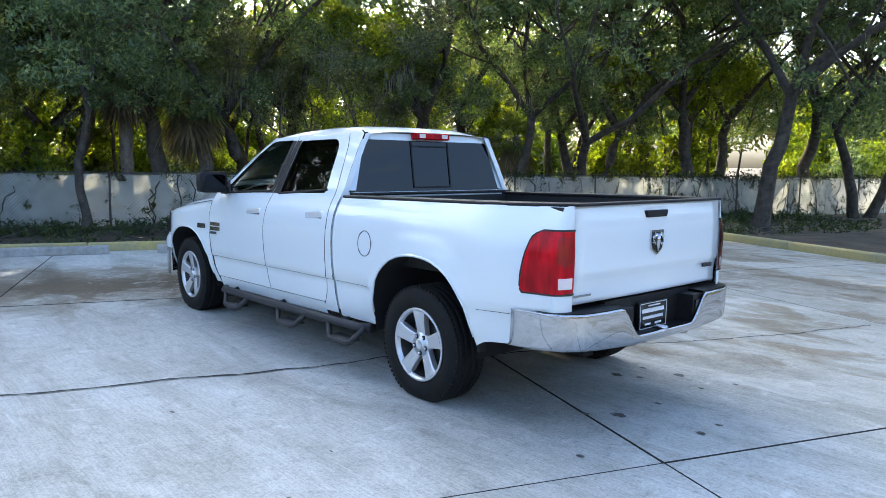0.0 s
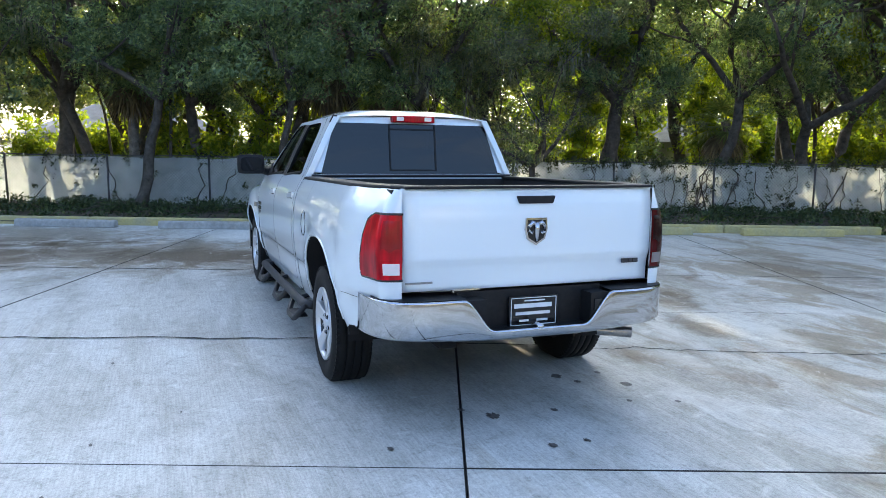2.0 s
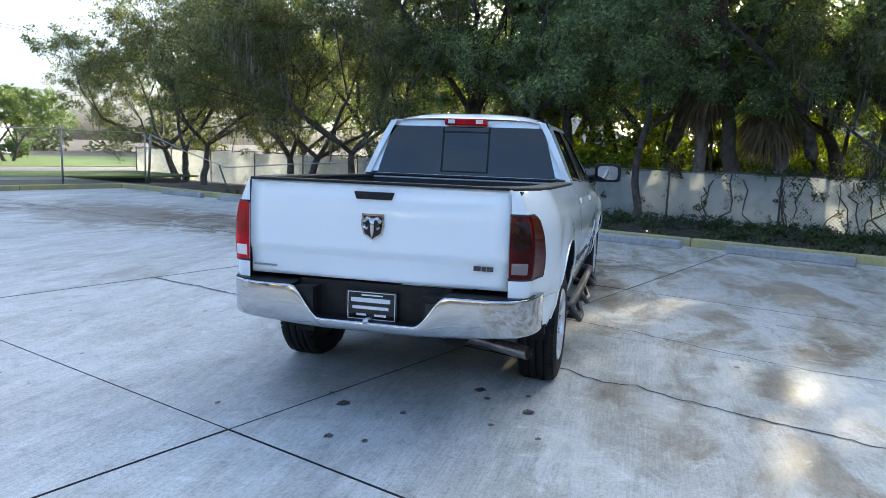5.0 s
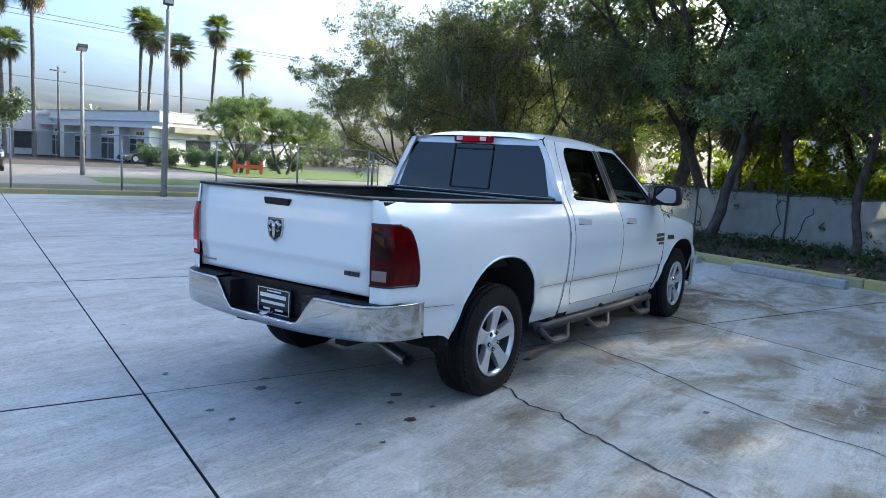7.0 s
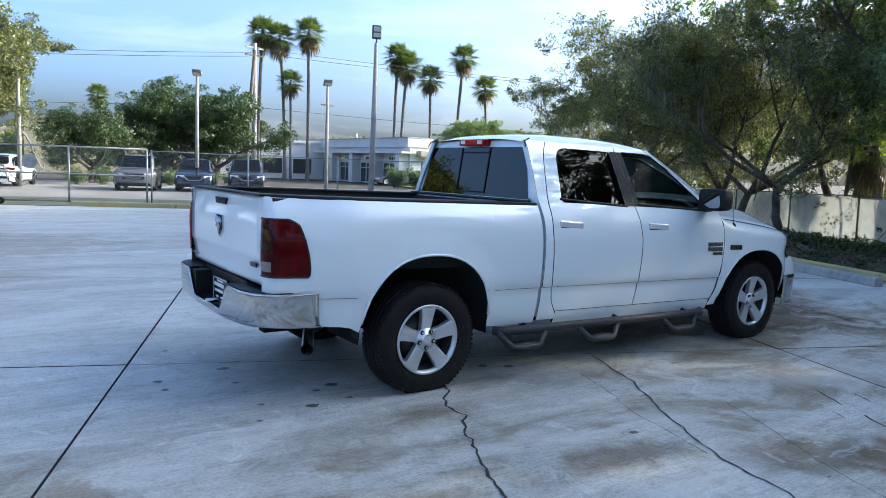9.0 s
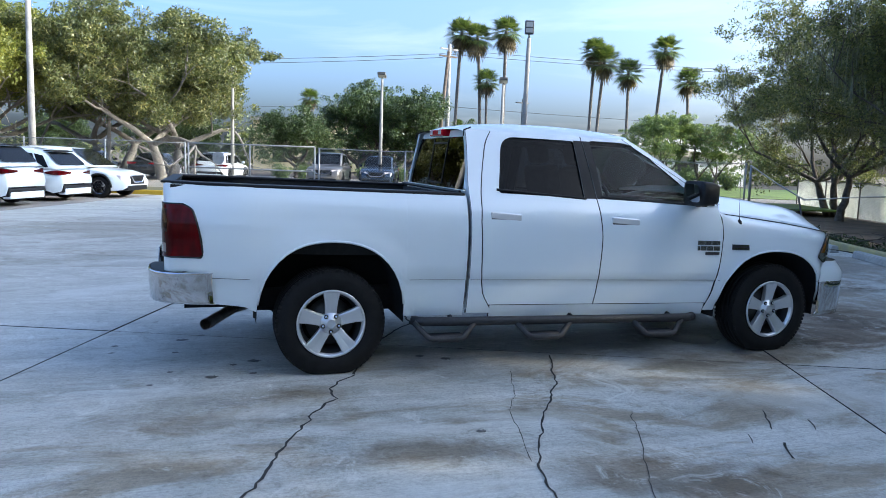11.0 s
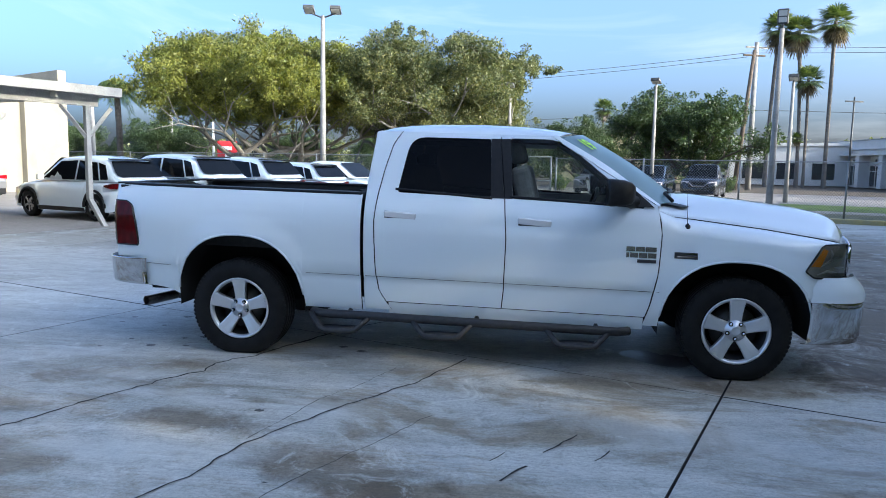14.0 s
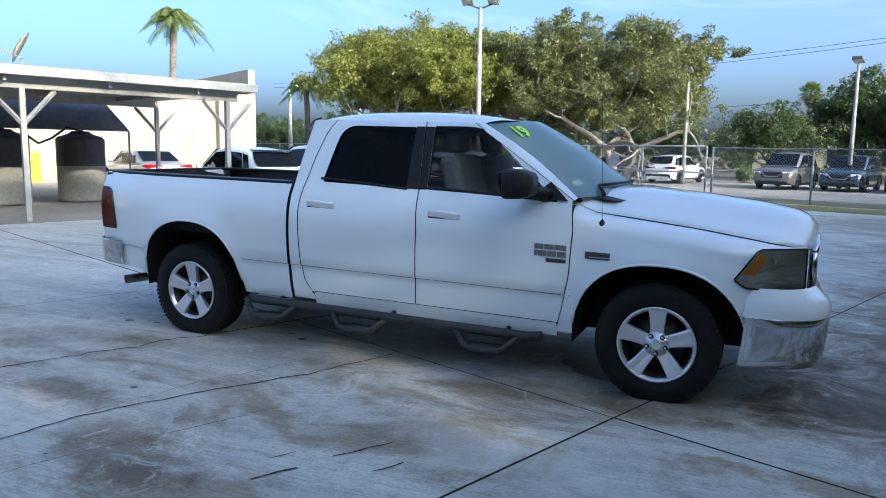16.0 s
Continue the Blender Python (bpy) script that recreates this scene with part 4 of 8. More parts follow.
    edge.tube([raked((p[0] + 0.003, p[1] - s * 0.004, p[2])) for p in loop], 0.0075, 5)
    edge.made("lamp_surround", GLOSS_BLACK, lamp, smooth=True)
    # head lamp: a bright bowl behind a clear lens
    vs, vl = [], []
    for i in range(15):
        k = i / 14
        x = 4.228 + 0.392 * k
        lo = 0.872 - 0.040 * min(1.0, k / 0.16) - 0.018 * k
        hi = 0.884 + 0.172 * min(1.0, k / 0.31) + 0.008 * math.sin(math.pi * k)
        for j in range(7):
            z = lo + (hi - lo) * j / 6
            y = side_y(x, z)
            rib = 0.0025 * math.sin(17 * k + 2.3 * j) * math.sin(math.pi * j / 6)
            vs.append((x, s * (y + 0.0055 + rib), z))
            vl.append((x + 0.006, s * (y + 0.016), z))
    lampf = body("head_lamp", vs, grid_faces(14, 6), LAMP_BOWL, label="clear head lamp with an amber corner", side=s)
    def lamp_spot(k, h, sink):
        x, z = 4.228 + 0.392 * k, 0.832 + 0.222 * h
        return (x, s * (side_y(x, z) + 0.014 - sink), z)

    for way in (((0.30, 0.36), (0.50, 0.52), (0.66, 0.60), (0.90, 0.56)), ((0.24, 0.10), (0.45, 0.20), (0.55, 0.16), (0.72, 0.12)), ((0.62, 0.30), (0.78, 0.26), (0.93, 0.25)), ((0.50, 0.52), (0.56, 0.72), (0.52, 0.88))):
        blade = Stock().tube([raked(lamp_spot(k, h, 0.007)) for k, h in way], [0.004] + [0.010] * (len(way) - 2) + [0.003], 6)
        blade.made("reflector_blade", ALLOY, lampf, "bright moulded reflector edge", True)
    body("lens", vl, grid_faces(14, 6), LENS, lampf)
    amber = Stock()
    corners = ((0.10, 0.36), (0.30, 0.34), (0.45, 0.86), (0.34, 0.93))
    vv = []
    for i in range(5):
        for j in range(5):
            f, g = i / 4, j / 4
            k, h = ((corners[0][c] * (1 - f) + corners[1][c] * f) * (1 - g) + (corners[3][c] * (1 - f) + corners[2][c] * f) * g for c in (0, 1))
            vv.append(raked(lamp_spot(k, h, 0.004)))
    amber.add(vv, grid_faces(4, 4))
    amber.made("amber_reflector", AMBER, lampf)
    edge = Stock()
    loop = [vl[i * 7] for i in range(15)] + [vl[14 * 7 + j] for j in range(7)] + [vl[i * 7 + 6] for i in range(14, -1, -1)]
    edge.tube([raked((p[0], p[1] - s * 0.006, p[2])) for p in loop + loop[:1]], 0.006, 5)
    edge.made("lamp_surround", GLOSS_BLACK, lampf, smooth=True)
    # painted brow between lamp and bonnet
    vs = []
    for i in range(8, 17):
        x = 4.228 + 0.0262 * i
        hi, rim = vl[7 * min(14, i) + 6][2], hood_seam(x)
        y0, y1 = side_y(x, hi) + 0.008, min(0.812, side_y(x, rim - 0.11) - 0.064)
        for j in range(4):
            q = j / 3
            vs.append((x, s * (y0 + (y1 - y0) * q), hi + 0.003 + (rim - 0.004 - hi) * math.sin(q * math.pi / 2)))
    body("lamp_brow", vs, grid_faces(8, 3), PAINT, side=s)
    # mirror
    mv, n = [], 14
    for k, (px, grow) in enumerate(((2.83, 1.0), (2.845, 1.04), (2.94, 0.98), (2.99, 0.82), (3.015, 0.55))):
        for i in range(n):
            a = 2 * math.pi * i / n
            c, d = math.cos(a), math.sin(a)
            mv.append((px, s * (1.115 + 0.130 * grow * math.copysign(abs(c) ** 0.3, c)), 1.385 + 0.093 * grow * math.copysign(abs(d) ** 0.3, d)))
    mf = [(k * n + i, k * n + (i + 1) % n, (k + 1) * n + (i + 1) % n, (k + 1) * n + i) for k in range(4) for i in range(n)] + [tuple(range(n)), tuple(4 * n + i for i in range(n))]
    mirror = body("door_mirror", mv, mf, BLACK, label="large black door mirror", smooth=True)
    arm = Stock()
    arm.tube([raked(p) for p in ((3.04, s * 0.89, 1.31), (2.99, s * 0.96, 1.32), (2.94, s * 1.04, 1.345))], [0.055, 0.044, 0.042], 8)
    arm.made("arm", BLACK, mirror, smooth=True)
    foot = Stock()
    foot.add([raked((x, s * (side_y(x, z) + 0.014), z)) for x, z in ((2.93, 1.285), (3.185, 1.28), (3.05, 1.40))] + [raked((x, s * (side_y(x, z) - 0.01), z)) for x, z in ((2.93, 1.285), (3.185, 1.28), (3.05, 1.40))], [(0, 1, 2), (5, 4, 3), (0, 3, 4, 1), (1, 4, 5, 2), (2, 5, 3, 0)])
    foot.made("mounting", BLACK, mirror)
    pane = [raked((2.815 + 0.10 * math.copysign(abs(math.cos(a)) ** 0.45, math.cos(a)) * -0.09 - 0.014 * math.copysign(abs(math.sin(a)) ** 0.45, math.sin(a)), s * (1.115 + 0.104 * math.copysign(abs(math.cos(a)) ** 0.45, math.cos(a))), 1.385 + 0.072 * math.copysign(abs(math.sin(a)) ** 0.45, math.sin(a)))) for a in (2 * math.pi * i / n for i in range(n))]
    # left glass coloured dark in place of a dark reflection
    obj("mirror_glass", pane, [tuple(range(n))], MIRROR_DIM if s > 0 else MIRROR_LIT, mirror)
    # running board with three dropped steps
    board = Stock()
    board.tube([raked(p) for p in ((0.60, s * 0.93, 0.352), (0.68, s * 0.985, 0.352), (1.8, s * 0.99, 0.352), (2.95, s * 0.985, 0.352), (3.04, s * 0.93, 0.352))], 0.034, 10)
    step_bar = board.made("running_board", STEP, truck, "black tubular side step", True)
    for x0 in (0.60, 1.40, 2.42):
        hoop = Stock()
        hoop.tube([raked(p) for p in ((x0, s * 0.99, 0.35), (x0 + 0.10, s * 1.05, 0.245), (x0 + 0.14, s * 1.055, 0.235), (x0 + 0.33, s * 1.055, 0.235), (x0 + 0.37, s * 1.05, 0.245), (x0 + 0.48, s * 0.99, 0.35))], 0.022, 8)
        hoop.box(x0 + 0.10, x0 + 0.37, min(s * 0.955, s * 1.055), max(s * 0.955, s * 1.055), 0.243 - 0.017 * (x0 - 1.5), 0.256 - 0.017 * (x0 - 1.5))
        hoop.made("drop_step", STEP, step_bar, "black hoop step", True)
    for x0 in (0.9, 1.9, 2.8):
        Stock().tube([raked((x0, s * 0.97, 0.36)), raked((x0, s * 0.75, 0.42))], 0.018, 6).made("bracket", BLACK, step_bar)

# fuel filler flap on the left bed side
flap = Stock()
flap.tube([raked((0.58 + 0.08 * math.cos(a), side_y(0.58 + 0.08 * math.cos(a), 0.975 + 0.09 * math.sin(a)) + 0.0005, 0.975 + 0.09 * math.sin(a))) for a in (2 * math.pi * k / 28 for k in range(29))], 0.0028, 5)
flap.made("fuel_flap_gap", GAP_SHADE, truck, "thin round gap of the fuel flap", True)

# roof
def roof_top(x):
    return lerp_table([(1.03, 1.795), (1.10, 1.83), (1.25, 1.855), (1.5, 1.873), (1.9, 1.88), (2.2, 1.872), (2.4, 1.857), (2.55, 1.835), (2.69, 1.808)], x)


def roof_front(y):
    return 2.69 - 0.225 * (abs(y) / 0.66) ** 2


vs, nx, ny = [], 18, 24
for i in range(nx + 1):
    for j in range(ny + 1):
        q = -1 + 2 * j / ny
        y = 0.667 * math.copysign(1 - (1 - abs(q)) ** 1.3, q)
        x = 1.045 + (roof_front(y) - 1.045) * i / nx
        z = roof_top(x)
        z = z - (z - 1.778) * abs(y / 0.667) ** 5 - 0.012 * (y / 0.667) ** 2
        vs.append((x, y, z))
body("roof", vs, grid_faces(nx, ny), PAINT)
vs = []
for i in range(nx + 1):
    for j in range(9):
        q = -1 + 2 * j / 8
        x = 1.12 + 1.36 * i / nx
        vs.append((x, 0.63 * q, 1.745 - 0.03 * q * q))
body("headliner", vs, grid_faces(nx, 8), TRIM_GREY)

# windscreen and its pillars
def screen_point(q, k):
    """q from -1 to 1 across, k from 0 at the cowl to 1 at the roof."""
    yb, yt = 0.80, 0.625
    y = q * (yb + (yt - yb) * k)
    xb = 3.48 - 0.265 * abs(q) ** 2.2
    xt = 2.695 - 0.215 * abs(q) ** 2
    zb, zt = 1.325 - 0.03 * q * q, 1.825 - 0.045 * q * q
    x, z = xb + (xt - xb) * k, zb + (zt - zb) * k
    return (x + 0.02 * math.sin(math.pi * k), y, z + 0.02 * math.sin(math.pi * k))


vs = [screen_point(-1 + 2 * i / 20, j / 10) for i in range(21) for j in range(11)]
screen = body("windscreen", vs, grid_faces(20, 10), WINDSHIELD, label="clear raked windscreen")
for k0, k1 in ((0.84, 1.0), (0.0, 0.06)):
    vs = [Vector(screen_point(-1 + 2 * i / 20, k)) - Vector((0.004, 0, 0.004)) for i in range(21) for k in (k0, k1)]
    body("frit_band", vs, grid_faces(20, 1), GLOSS_BLACK, screen)
for s in (1, -1):
    vs = []
    for k in range(13):
        t = k / 12
        z = 1.285 + (1.787 - 1.285) * t
        xa = screen_edge(z) + 0.004
        a = Vector((xa, s * side_y(min(xa, 4.1), z), z))
        b = Vector(screen_point(s * 1.0, t)) + Vector((0.004, 0, 0.004))
        m_ = (a + b) / 2 + Vector((0.012, s * 0.016, 0.008))
        vs += [a, m_, b]
    body("screen_pillar", vs, grid_faces(12, 2), PAINT, flange=0.02, side=s)
# numerals on the windscreen
curve = bpy.data.curves.new("numerals", "FONT")
curve.body, curve.size, curve.extrude, curve.offset = "19", 0.20, 0.0005, 0.007
letters = new("numerals_source", curve)
bpy.context.view_layer.update()
me = bpy.data.meshes.new_from_object(letters.evaluated_get(bpy.context.evaluated_depsgraph_get()))
bpy.data.objects.remove(letters)
me.materials.append(GREEN_STICKER)
o, ex, ey = Vector(raked(screen_point(-0.88, 0.76))), Vector(raked(screen_point(-0.58, 0.76))), Vector(raked(screen_point(-0.85, 0.95)))
ux = (ex - o).normalized()
uy = (ey - o - ux * (ey - o).dot(ux)).normalized()
un = ux.cross(uy)
me.transform(Matrix.Translation(o + un * 0.012) @ Matrix((ux, uy, un)).transposed().to_4x4() @ Matrix.Diagonal((0.72, 1.0, 1.0, 1.0)))
numerals = new("numerals", me)
numerals.parent = screen
tagged(numerals, "fluorescent green numerals stuck on the glass")

# bonnet
xs = dense(3.24, 4.655, 24)
vs, ny = [], 24
for x in xs:
    for j in range(ny + 1):
        q = -1 + 2 * j / ny
        edge_y = min(0.812, side_y(x, hood_seam(x) - 0.11) - 0.064)
        y = q * edge_y
        back = 0.0 if x > 3.5 else (3.5 - x) / 0.26 * 0.13 * abs(q) ** 2.2
        z0, z1 = hood_seam(x) + 0.002, hood_mid(x)
        z = z1 - (z1 - z0) * abs(q) ** 2.6
        z += 0.018 * (1 - ease(0.36, 0.48, abs(y))) * ease(3.3, 3.6, x) - 0.012 * ease(0.48, 0.6, abs(y)) * (1 - ease(0.6, 0.8, abs(y)))
        nose = 0.055 * (1 - q * q) * ease(4.2, 4.655, x)
        vs.append((x + nose - back * 0.6 + (0.14 * (1 - q * q) if x < 3.3 else 0.14 * (1 - q * q) * max(0, (3.6 - x) / 0.3)), y, z))
body("bonnet", vs, grid_faces(len(xs) - 1, ny), PAINT, flange=0.0, thick=0.015)
for q in (0, ny):
    gap = Stock()
    gap.tube([raked((v[0], v[1] + (0.004 if q else -0.004), v[2] + 0.001)) for v in vs[q::ny + 1]], 0.0035, 5)
    gap.made("bonnet_gap", GAP_SHADE, truck)
nose_row = vs[-(ny + 1):]
panel_v = []
for v in nose_row:
    panel_v += [v, (v[0] + 0.006, v[1], v[2] - 0.03), (v[0] - 0.012, v[1] * 0.985, min(v[2] - 0.035, 1.075)), (v[0] - 0.03, v[1] * 0.97, 1.03)]
ends = [[(4.585, q * 0.655, 1.070), (4.602, q * 0.652, 1.062), (4.612, q * 0.646, 1.05), (4.60, q * 0.63, 1.02)] for q in (-1, 1)]
body("nose_panel", ends[0] + panel_v + ends[1], grid_faces(ny + 2, 3), PAINT)
cowl = Stock()
for i in range(16):
    q0, q1 = -0.84 + 1.68 * i / 16, -0.84 + 1.68 * (i + 1) / 16
    cowl.add([raked((screen_point(q, 0.02)[0] + d, screen_point(q, 0.02)[1], screen_point(q, 0.02)[2] - 0.012 - d * 0.15)) for q, d in ((q0, -0.02), (q1, -0.02), (q1, 0.16), (q0, 0.16))], [(0, 1, 2, 3)])
cowl.made("cowl", BLACK, truck)
for y0, y1 in ((-0.70, 0.02), (-0.02, 0.62)):
    w = Stock()
    pts = [raked((screen_point(q, 0.1)[0] + 0.02, screen_point(q, 0.1)[1], screen_point(q, 0.1)[2] + 0.012)) for q in (y0 + (y1 - y0) * k / 6 for k in range(7))]
    w.tube(pts, 0.011, 6)
    w.tube([pts[0] if y0 < -0.1 else pts[-1], raked((3.36, y0 * 0.9 if y0 < -0.1 else y1 * 0.9, 1.32))], 0.014, 6)
    w.made("wiper", BLACK, truck, "black windscreen wiper", True)

# nose: fascia, grille, bumper
def nose_x(y):
    return 4.66 + 0.045 * (1 - (y / 0.62) ** 2)


def wrap(half, face, t, power=5):
    """A point on a curve that runs across the nose and bends back at both ends."""
    return 4.285 + face * ((1 - abs(t) ** power) ** (1 / 2.4) if abs(t) < 1 else 0.0), half * t


vs = []
for i in range(61):
    t = -1 + i / 30
    t = math.copysign(1 - (1 - abs(t)) ** 1.8, t)
    (xa, ya), (xb, yb) = wrap(0.985, 0.518, t), wrap(0.958, 0.425, t)
    top = 0.765 + 0.068 * ease(0.46, 0.62, abs(yb))
    for j in range(8):
        k = j / 7
        bulge = 0.014 * math.sin(math.pi * min(1.0, k * 1.15))
        f = k ** 1.7
        vs.append((xa + (xb - xa) * f + bulge, ya + (yb - ya) * f + math.copysign(bulge * 0.5, ya) * abs(t), 0.653 + (top - 0.653) * k))
body("front_fascia", vs, grid_faces(60, 7), PAINT, label="white wrap-round panel above the bumper")
grille = Stock()
for i in range(17):
    y = -0.58 + 1.16 * i / 16
    top = 1.09 - 0.065 * abs(y / 0.58) ** 2.2
    grille.v += [raked((nose_x(y) - back, y * (0.87 if z < 0.8 else 1), z)) for back, z in ((0.04, 0.745), (0.04, top), (0.10, top), (0.10, 0.745))]
grille.f = [(4 * i + j, 4 * i + (j + 1) % 4, 4 * i + 4 + (j + 1) % 4, 4 * i + 4 + j) for i in range(16) for j in range(4)] + [(3, 2, 1, 0), (64, 65, 66, 67)]
mesh_part = grille.made("grille", BLACK, truck, "black honeycomb grille with chrome cross bars")
chrome = Stock()
for pts in (((-0.575, 1.03), (-0.45, 1.065), (-0.25, 1.095), (0.25, 1.095), (0.45, 1.065), (0.575, 1.03)), ((-0.50, 0.75), (0, 0.74), (0.50, 0.75)), ((-0.575, 1.03), (-0.565, 0.9), (-0.50, 0.75)), ((0.575, 1.03), (0.565, 0.9), (0.50, 0.75)), ((0, 1.09), (0, 0.75)), ((-0.57, 0.9), (0, 0.91), (0.57, 0.9))):
    chrome.tube([raked((nose_x(y) + 0.005, y, z)) for y, z in pts], 0.020, 8)
chrome.made("grille_surround", CHROME, mesh_part, "thick chrome grille bars", True)
for i in range(9):
    for j in range(6):
        y, z = -0.5 + 0.125 * i + (0.06 if j % 2 else 0), 0.78 + 0.055 * j
        if abs(y) < 0.54 and z < 1.02:
            Stock().tube([raked((nose_x(y) - 0.03 + 0.0, y + 0.03 * math.cos(a), z + 0.024 * math.sin(a))) for a in (math.pi / 3 * k for k in range(7))], 0.006, 5).made("grille_cell", BADGE_GREY, mesh_part)


def bumper_sheet(name, half, face, back, power, sections, ny, sign, mat, label):
    """A bumper bent round its ends; sections are (height, stand-off) pairs or a function of y giving them."""
    vs, n = [], 0
    for i in range(ny + 1):
        t = -1 + 2 * i / ny
        t = math.copysign(1 - (1 - abs(t)) ** 1.8, t)
        y = half * t
        bend = (1 - abs(t) ** power) ** (1 / 2.4) if abs(t) < 1 else 0.0
        rows = sections(y)
        n = len(rows)
        for z, out in rows:
            vs.append((back + sign * (face * bend + out), y, z))
    return body(name, vs, grid_faces(ny, n - 1), mat, label=label, thick=0.006)


bumper_sheet("front_bumper", 0.985, 0.50, 4.285, 5, lambda y: [(0.352, -0.05), (0.356, -0.010), (0.40, -0.002), (0.50, 0.008), (0.60, 0.014), (0.648, 0.013), (0.656, 0.006), (0.658, -0.04)], 48, 1, CHROME, "deep chrome front bumper")


def rear_sections(y):
    dip = 1.0 - ease(0.28, 0.47, abs(y))
    top = 0.700 - 0.182 * dip
    low = 0.485 - 0.03 * (1 - ease(0.2, 0.9, abs(y)))
    return [(low, -0.05), (low + 0.005, -0.014), (low + 0.02, -0.003), ((low + top) / 2, 0.003), (top - 0.012, 0.006), (top - 0.003, 0.004), (top, -0.004)]


bumper = bumper_sheet("rear_bumper", 0.945, 0.43, -0.80, 9, rear_sections, 128, -1, CHROME, "chrome step bumper with a dropped centre")
def edge_x(y):
    return -0.80 - 0.420 * (1 - abs(y / 0.945) ** 9) ** (1 / 2.4)


for q in (1, -1):
    vs = []
    for i in range(9):
        y = q * (0.455 + 0.465 * i / 8)
        vs += [(edge_x(y), y, 0.683), (edge_x(y), y, 0.703), (edge_x(y) + 0.06, y, 0.705), (-0.99, y, 0.707)]
    body("step_pad", vs, grid_faces(8, 3), BLACK, bumper, "black ribbed step pad", smooth=False)
recess = Stock()
recess.box(-1.10, -1.06, -0.46, 0.46, 0.49, 0.72)
recess.box(-1.212, -1.06, 0.33, 0.45, 0.505, 0.69)
recess.box(-1.212, -1.06, -0.45, -0.33, 0.505, 0.69)
recess.box(-1.19, -1.06, -0.45, 0.45, 0.475, 0.51)
recess.v = [raked(v) for v in recess.v]
recess.made("centre_recess", BLACK, bumper, "black plastic plate recess")
sock = Stock().box(-1.222, -1.21, -0.43, -0.35, 0.585, 0.655)
sock.v = [raked(v) for v in sock.v]
sock.made("tow_socket", GLOSS_BLACK, bumper, "black trailer socket")
plate = Stock().box(-1.135, -1.115, -0.155, 0.155, 0.505, 0.68)
plate.v = [raked(v) for v in plate.v]
plate_ob = plate.made("dealer_plate", GLOSS_BLACK, truck, "black dealer plate with pale bars and a pale border")
for y0, y1, z0, z1 in ((-0.145, 0.145, 0.668, 0.672), (-0.145, 0.145, 0.512, 0.516), (-0.145, -0.141, 0.512, 0.672), (0.141, 0.145, 0.512, 0.672), (-0.115, 0.125, 0.612, 0.637), (-0.105, 0.115, 0.572, 0.590), (-0.07, 0.06, 0.65, 0.658), (-0.09, -0.02, 0.533, 0.545), (0.03, 0.09, 0.533, 0.545)):
    ink = Stock().box(-1.1375, -1.1352, y0, y1, z0, z1)
    ink.v = [raked(v) for v in ink.v]
    ink.made("plate_bar", BAR_WHITE, plate_ob)
Stock().tube([raked((-1.10, 0, 0.52)), raked((-1.235, 0, 0.52))], 0.017, 10).made("hitch_ball_mount", CHROME, bumper, smooth=True)

# tailgate
def gate_x(z):
    return -1.118 + 0.02 * ease(1.12, 1.29, z) + 0.012 * ease(0.90, 0.80, z) if z > 0.9 else -1.118 + 0.010 * (1 - ease(0.80, 0.90, z))


vs = []
for i in range(17):
    y = -0.782 + 1.564 * i / 16
    for j in range(25):
        z = 0.735 + (1.292 - 0.735) * j / 24
        x = gate_x(z) - 0.010 * (1 - (y / 0.81) ** 2) + 0.013 * (1 - ease(0.875, 0.905, z)) - 0.004 * ease(1.17, 1.2, z)
        vs.append((x, y, z))
gate = body("tailgate", vs, grid_faces(16, 24), PAINT, thick=0.05)
lid = Stock().box(-1.135, -1.05, -0.775, 0.775, 1.290, 1.306)
lid.v = [raked(v) for v in lid.v]
rounded(lid.made("top_cap", BLACK, gate, "black plastic tailgate cap"), 0.006)
pull = Stock().box(-1.136, -1.10, -0.12, 0.12, 1.205, 1.248)
pull.v = [raked((v[0], v[1] * (1 if v[2] > 1.22 else 0.88), v[2])) for v in pull.v]
rounded(pull.made("tailgate_handle", BLACK, gate, "black recessed handle"), 0.006)
shield = [(-0.065, 1.125), (0.065, 1.125), (0.07, 1.06), (0.055, 1.005), (0.0, 0.97), (-0.055, 1.005), (-0.07, 1.06)]
for k, (grow, depth, mat, nm) in enumerate(((1.0, 0.012, CHROME, "shield_badge"), (0.84, 0.0145, GLOSS_BLACK, "shield_field"))):
    st = Stock()
    ring = [(y * grow, 1.05 + (z - 1.05) * grow) for y, z in shield]
    st.add([raked((gate_x(1.05) - 0.01 - depth, y, z)) for y, z in ring] + [raked((gate_x(1.05) - 0.008, y, z)) for y, z in ring], [tuple(range(7)), *[(i, i + 7, (i + 1) % 7 + 7, (i + 1) % 7) for i in range(7)]])
    st.made(nm, mat, gate, "chrome-edged shield badge" if k == 0 else "")
emb = Stock()
for sy in (1, -1):
    emb.tube([raked((gate_x(1.05) - 0.027, sy * y, z)) for y, z in ((0.008, 1.09), (0.03, 1.10), (0.048, 1.08), (0.047, 1.05), (0.033, 1.038), (0.024, 1.052))], [0.012, 0.013, 0.012, 0.010, 0.008, 0.005], 8)
emb.tube([raked((gate_x(1.05) - 0.027, 0, z)) for z in (1.10, 1.06, 1.02, 0.995)], [0.018, 0.016, 0.012, 0.007], 8)
emb.made("shield_emblem", CHROME, gate, "plain chrome emblem shape", True)
trim_bar = Stock()
for y0, y1 in ((-0.70, -0.665), (-0.66, -0.635), (-0.63, -0.59)):
    trim_bar.box(gate_x(0.86) - 0.012, gate_x(0.86), y0, y1, 0.842, 0.868)
trim_bar.v = [raked(v) for v in trim_bar.v]
trim_bar.made("trim_badge", BADGE_GREY, gate, "small chrome badge bars")
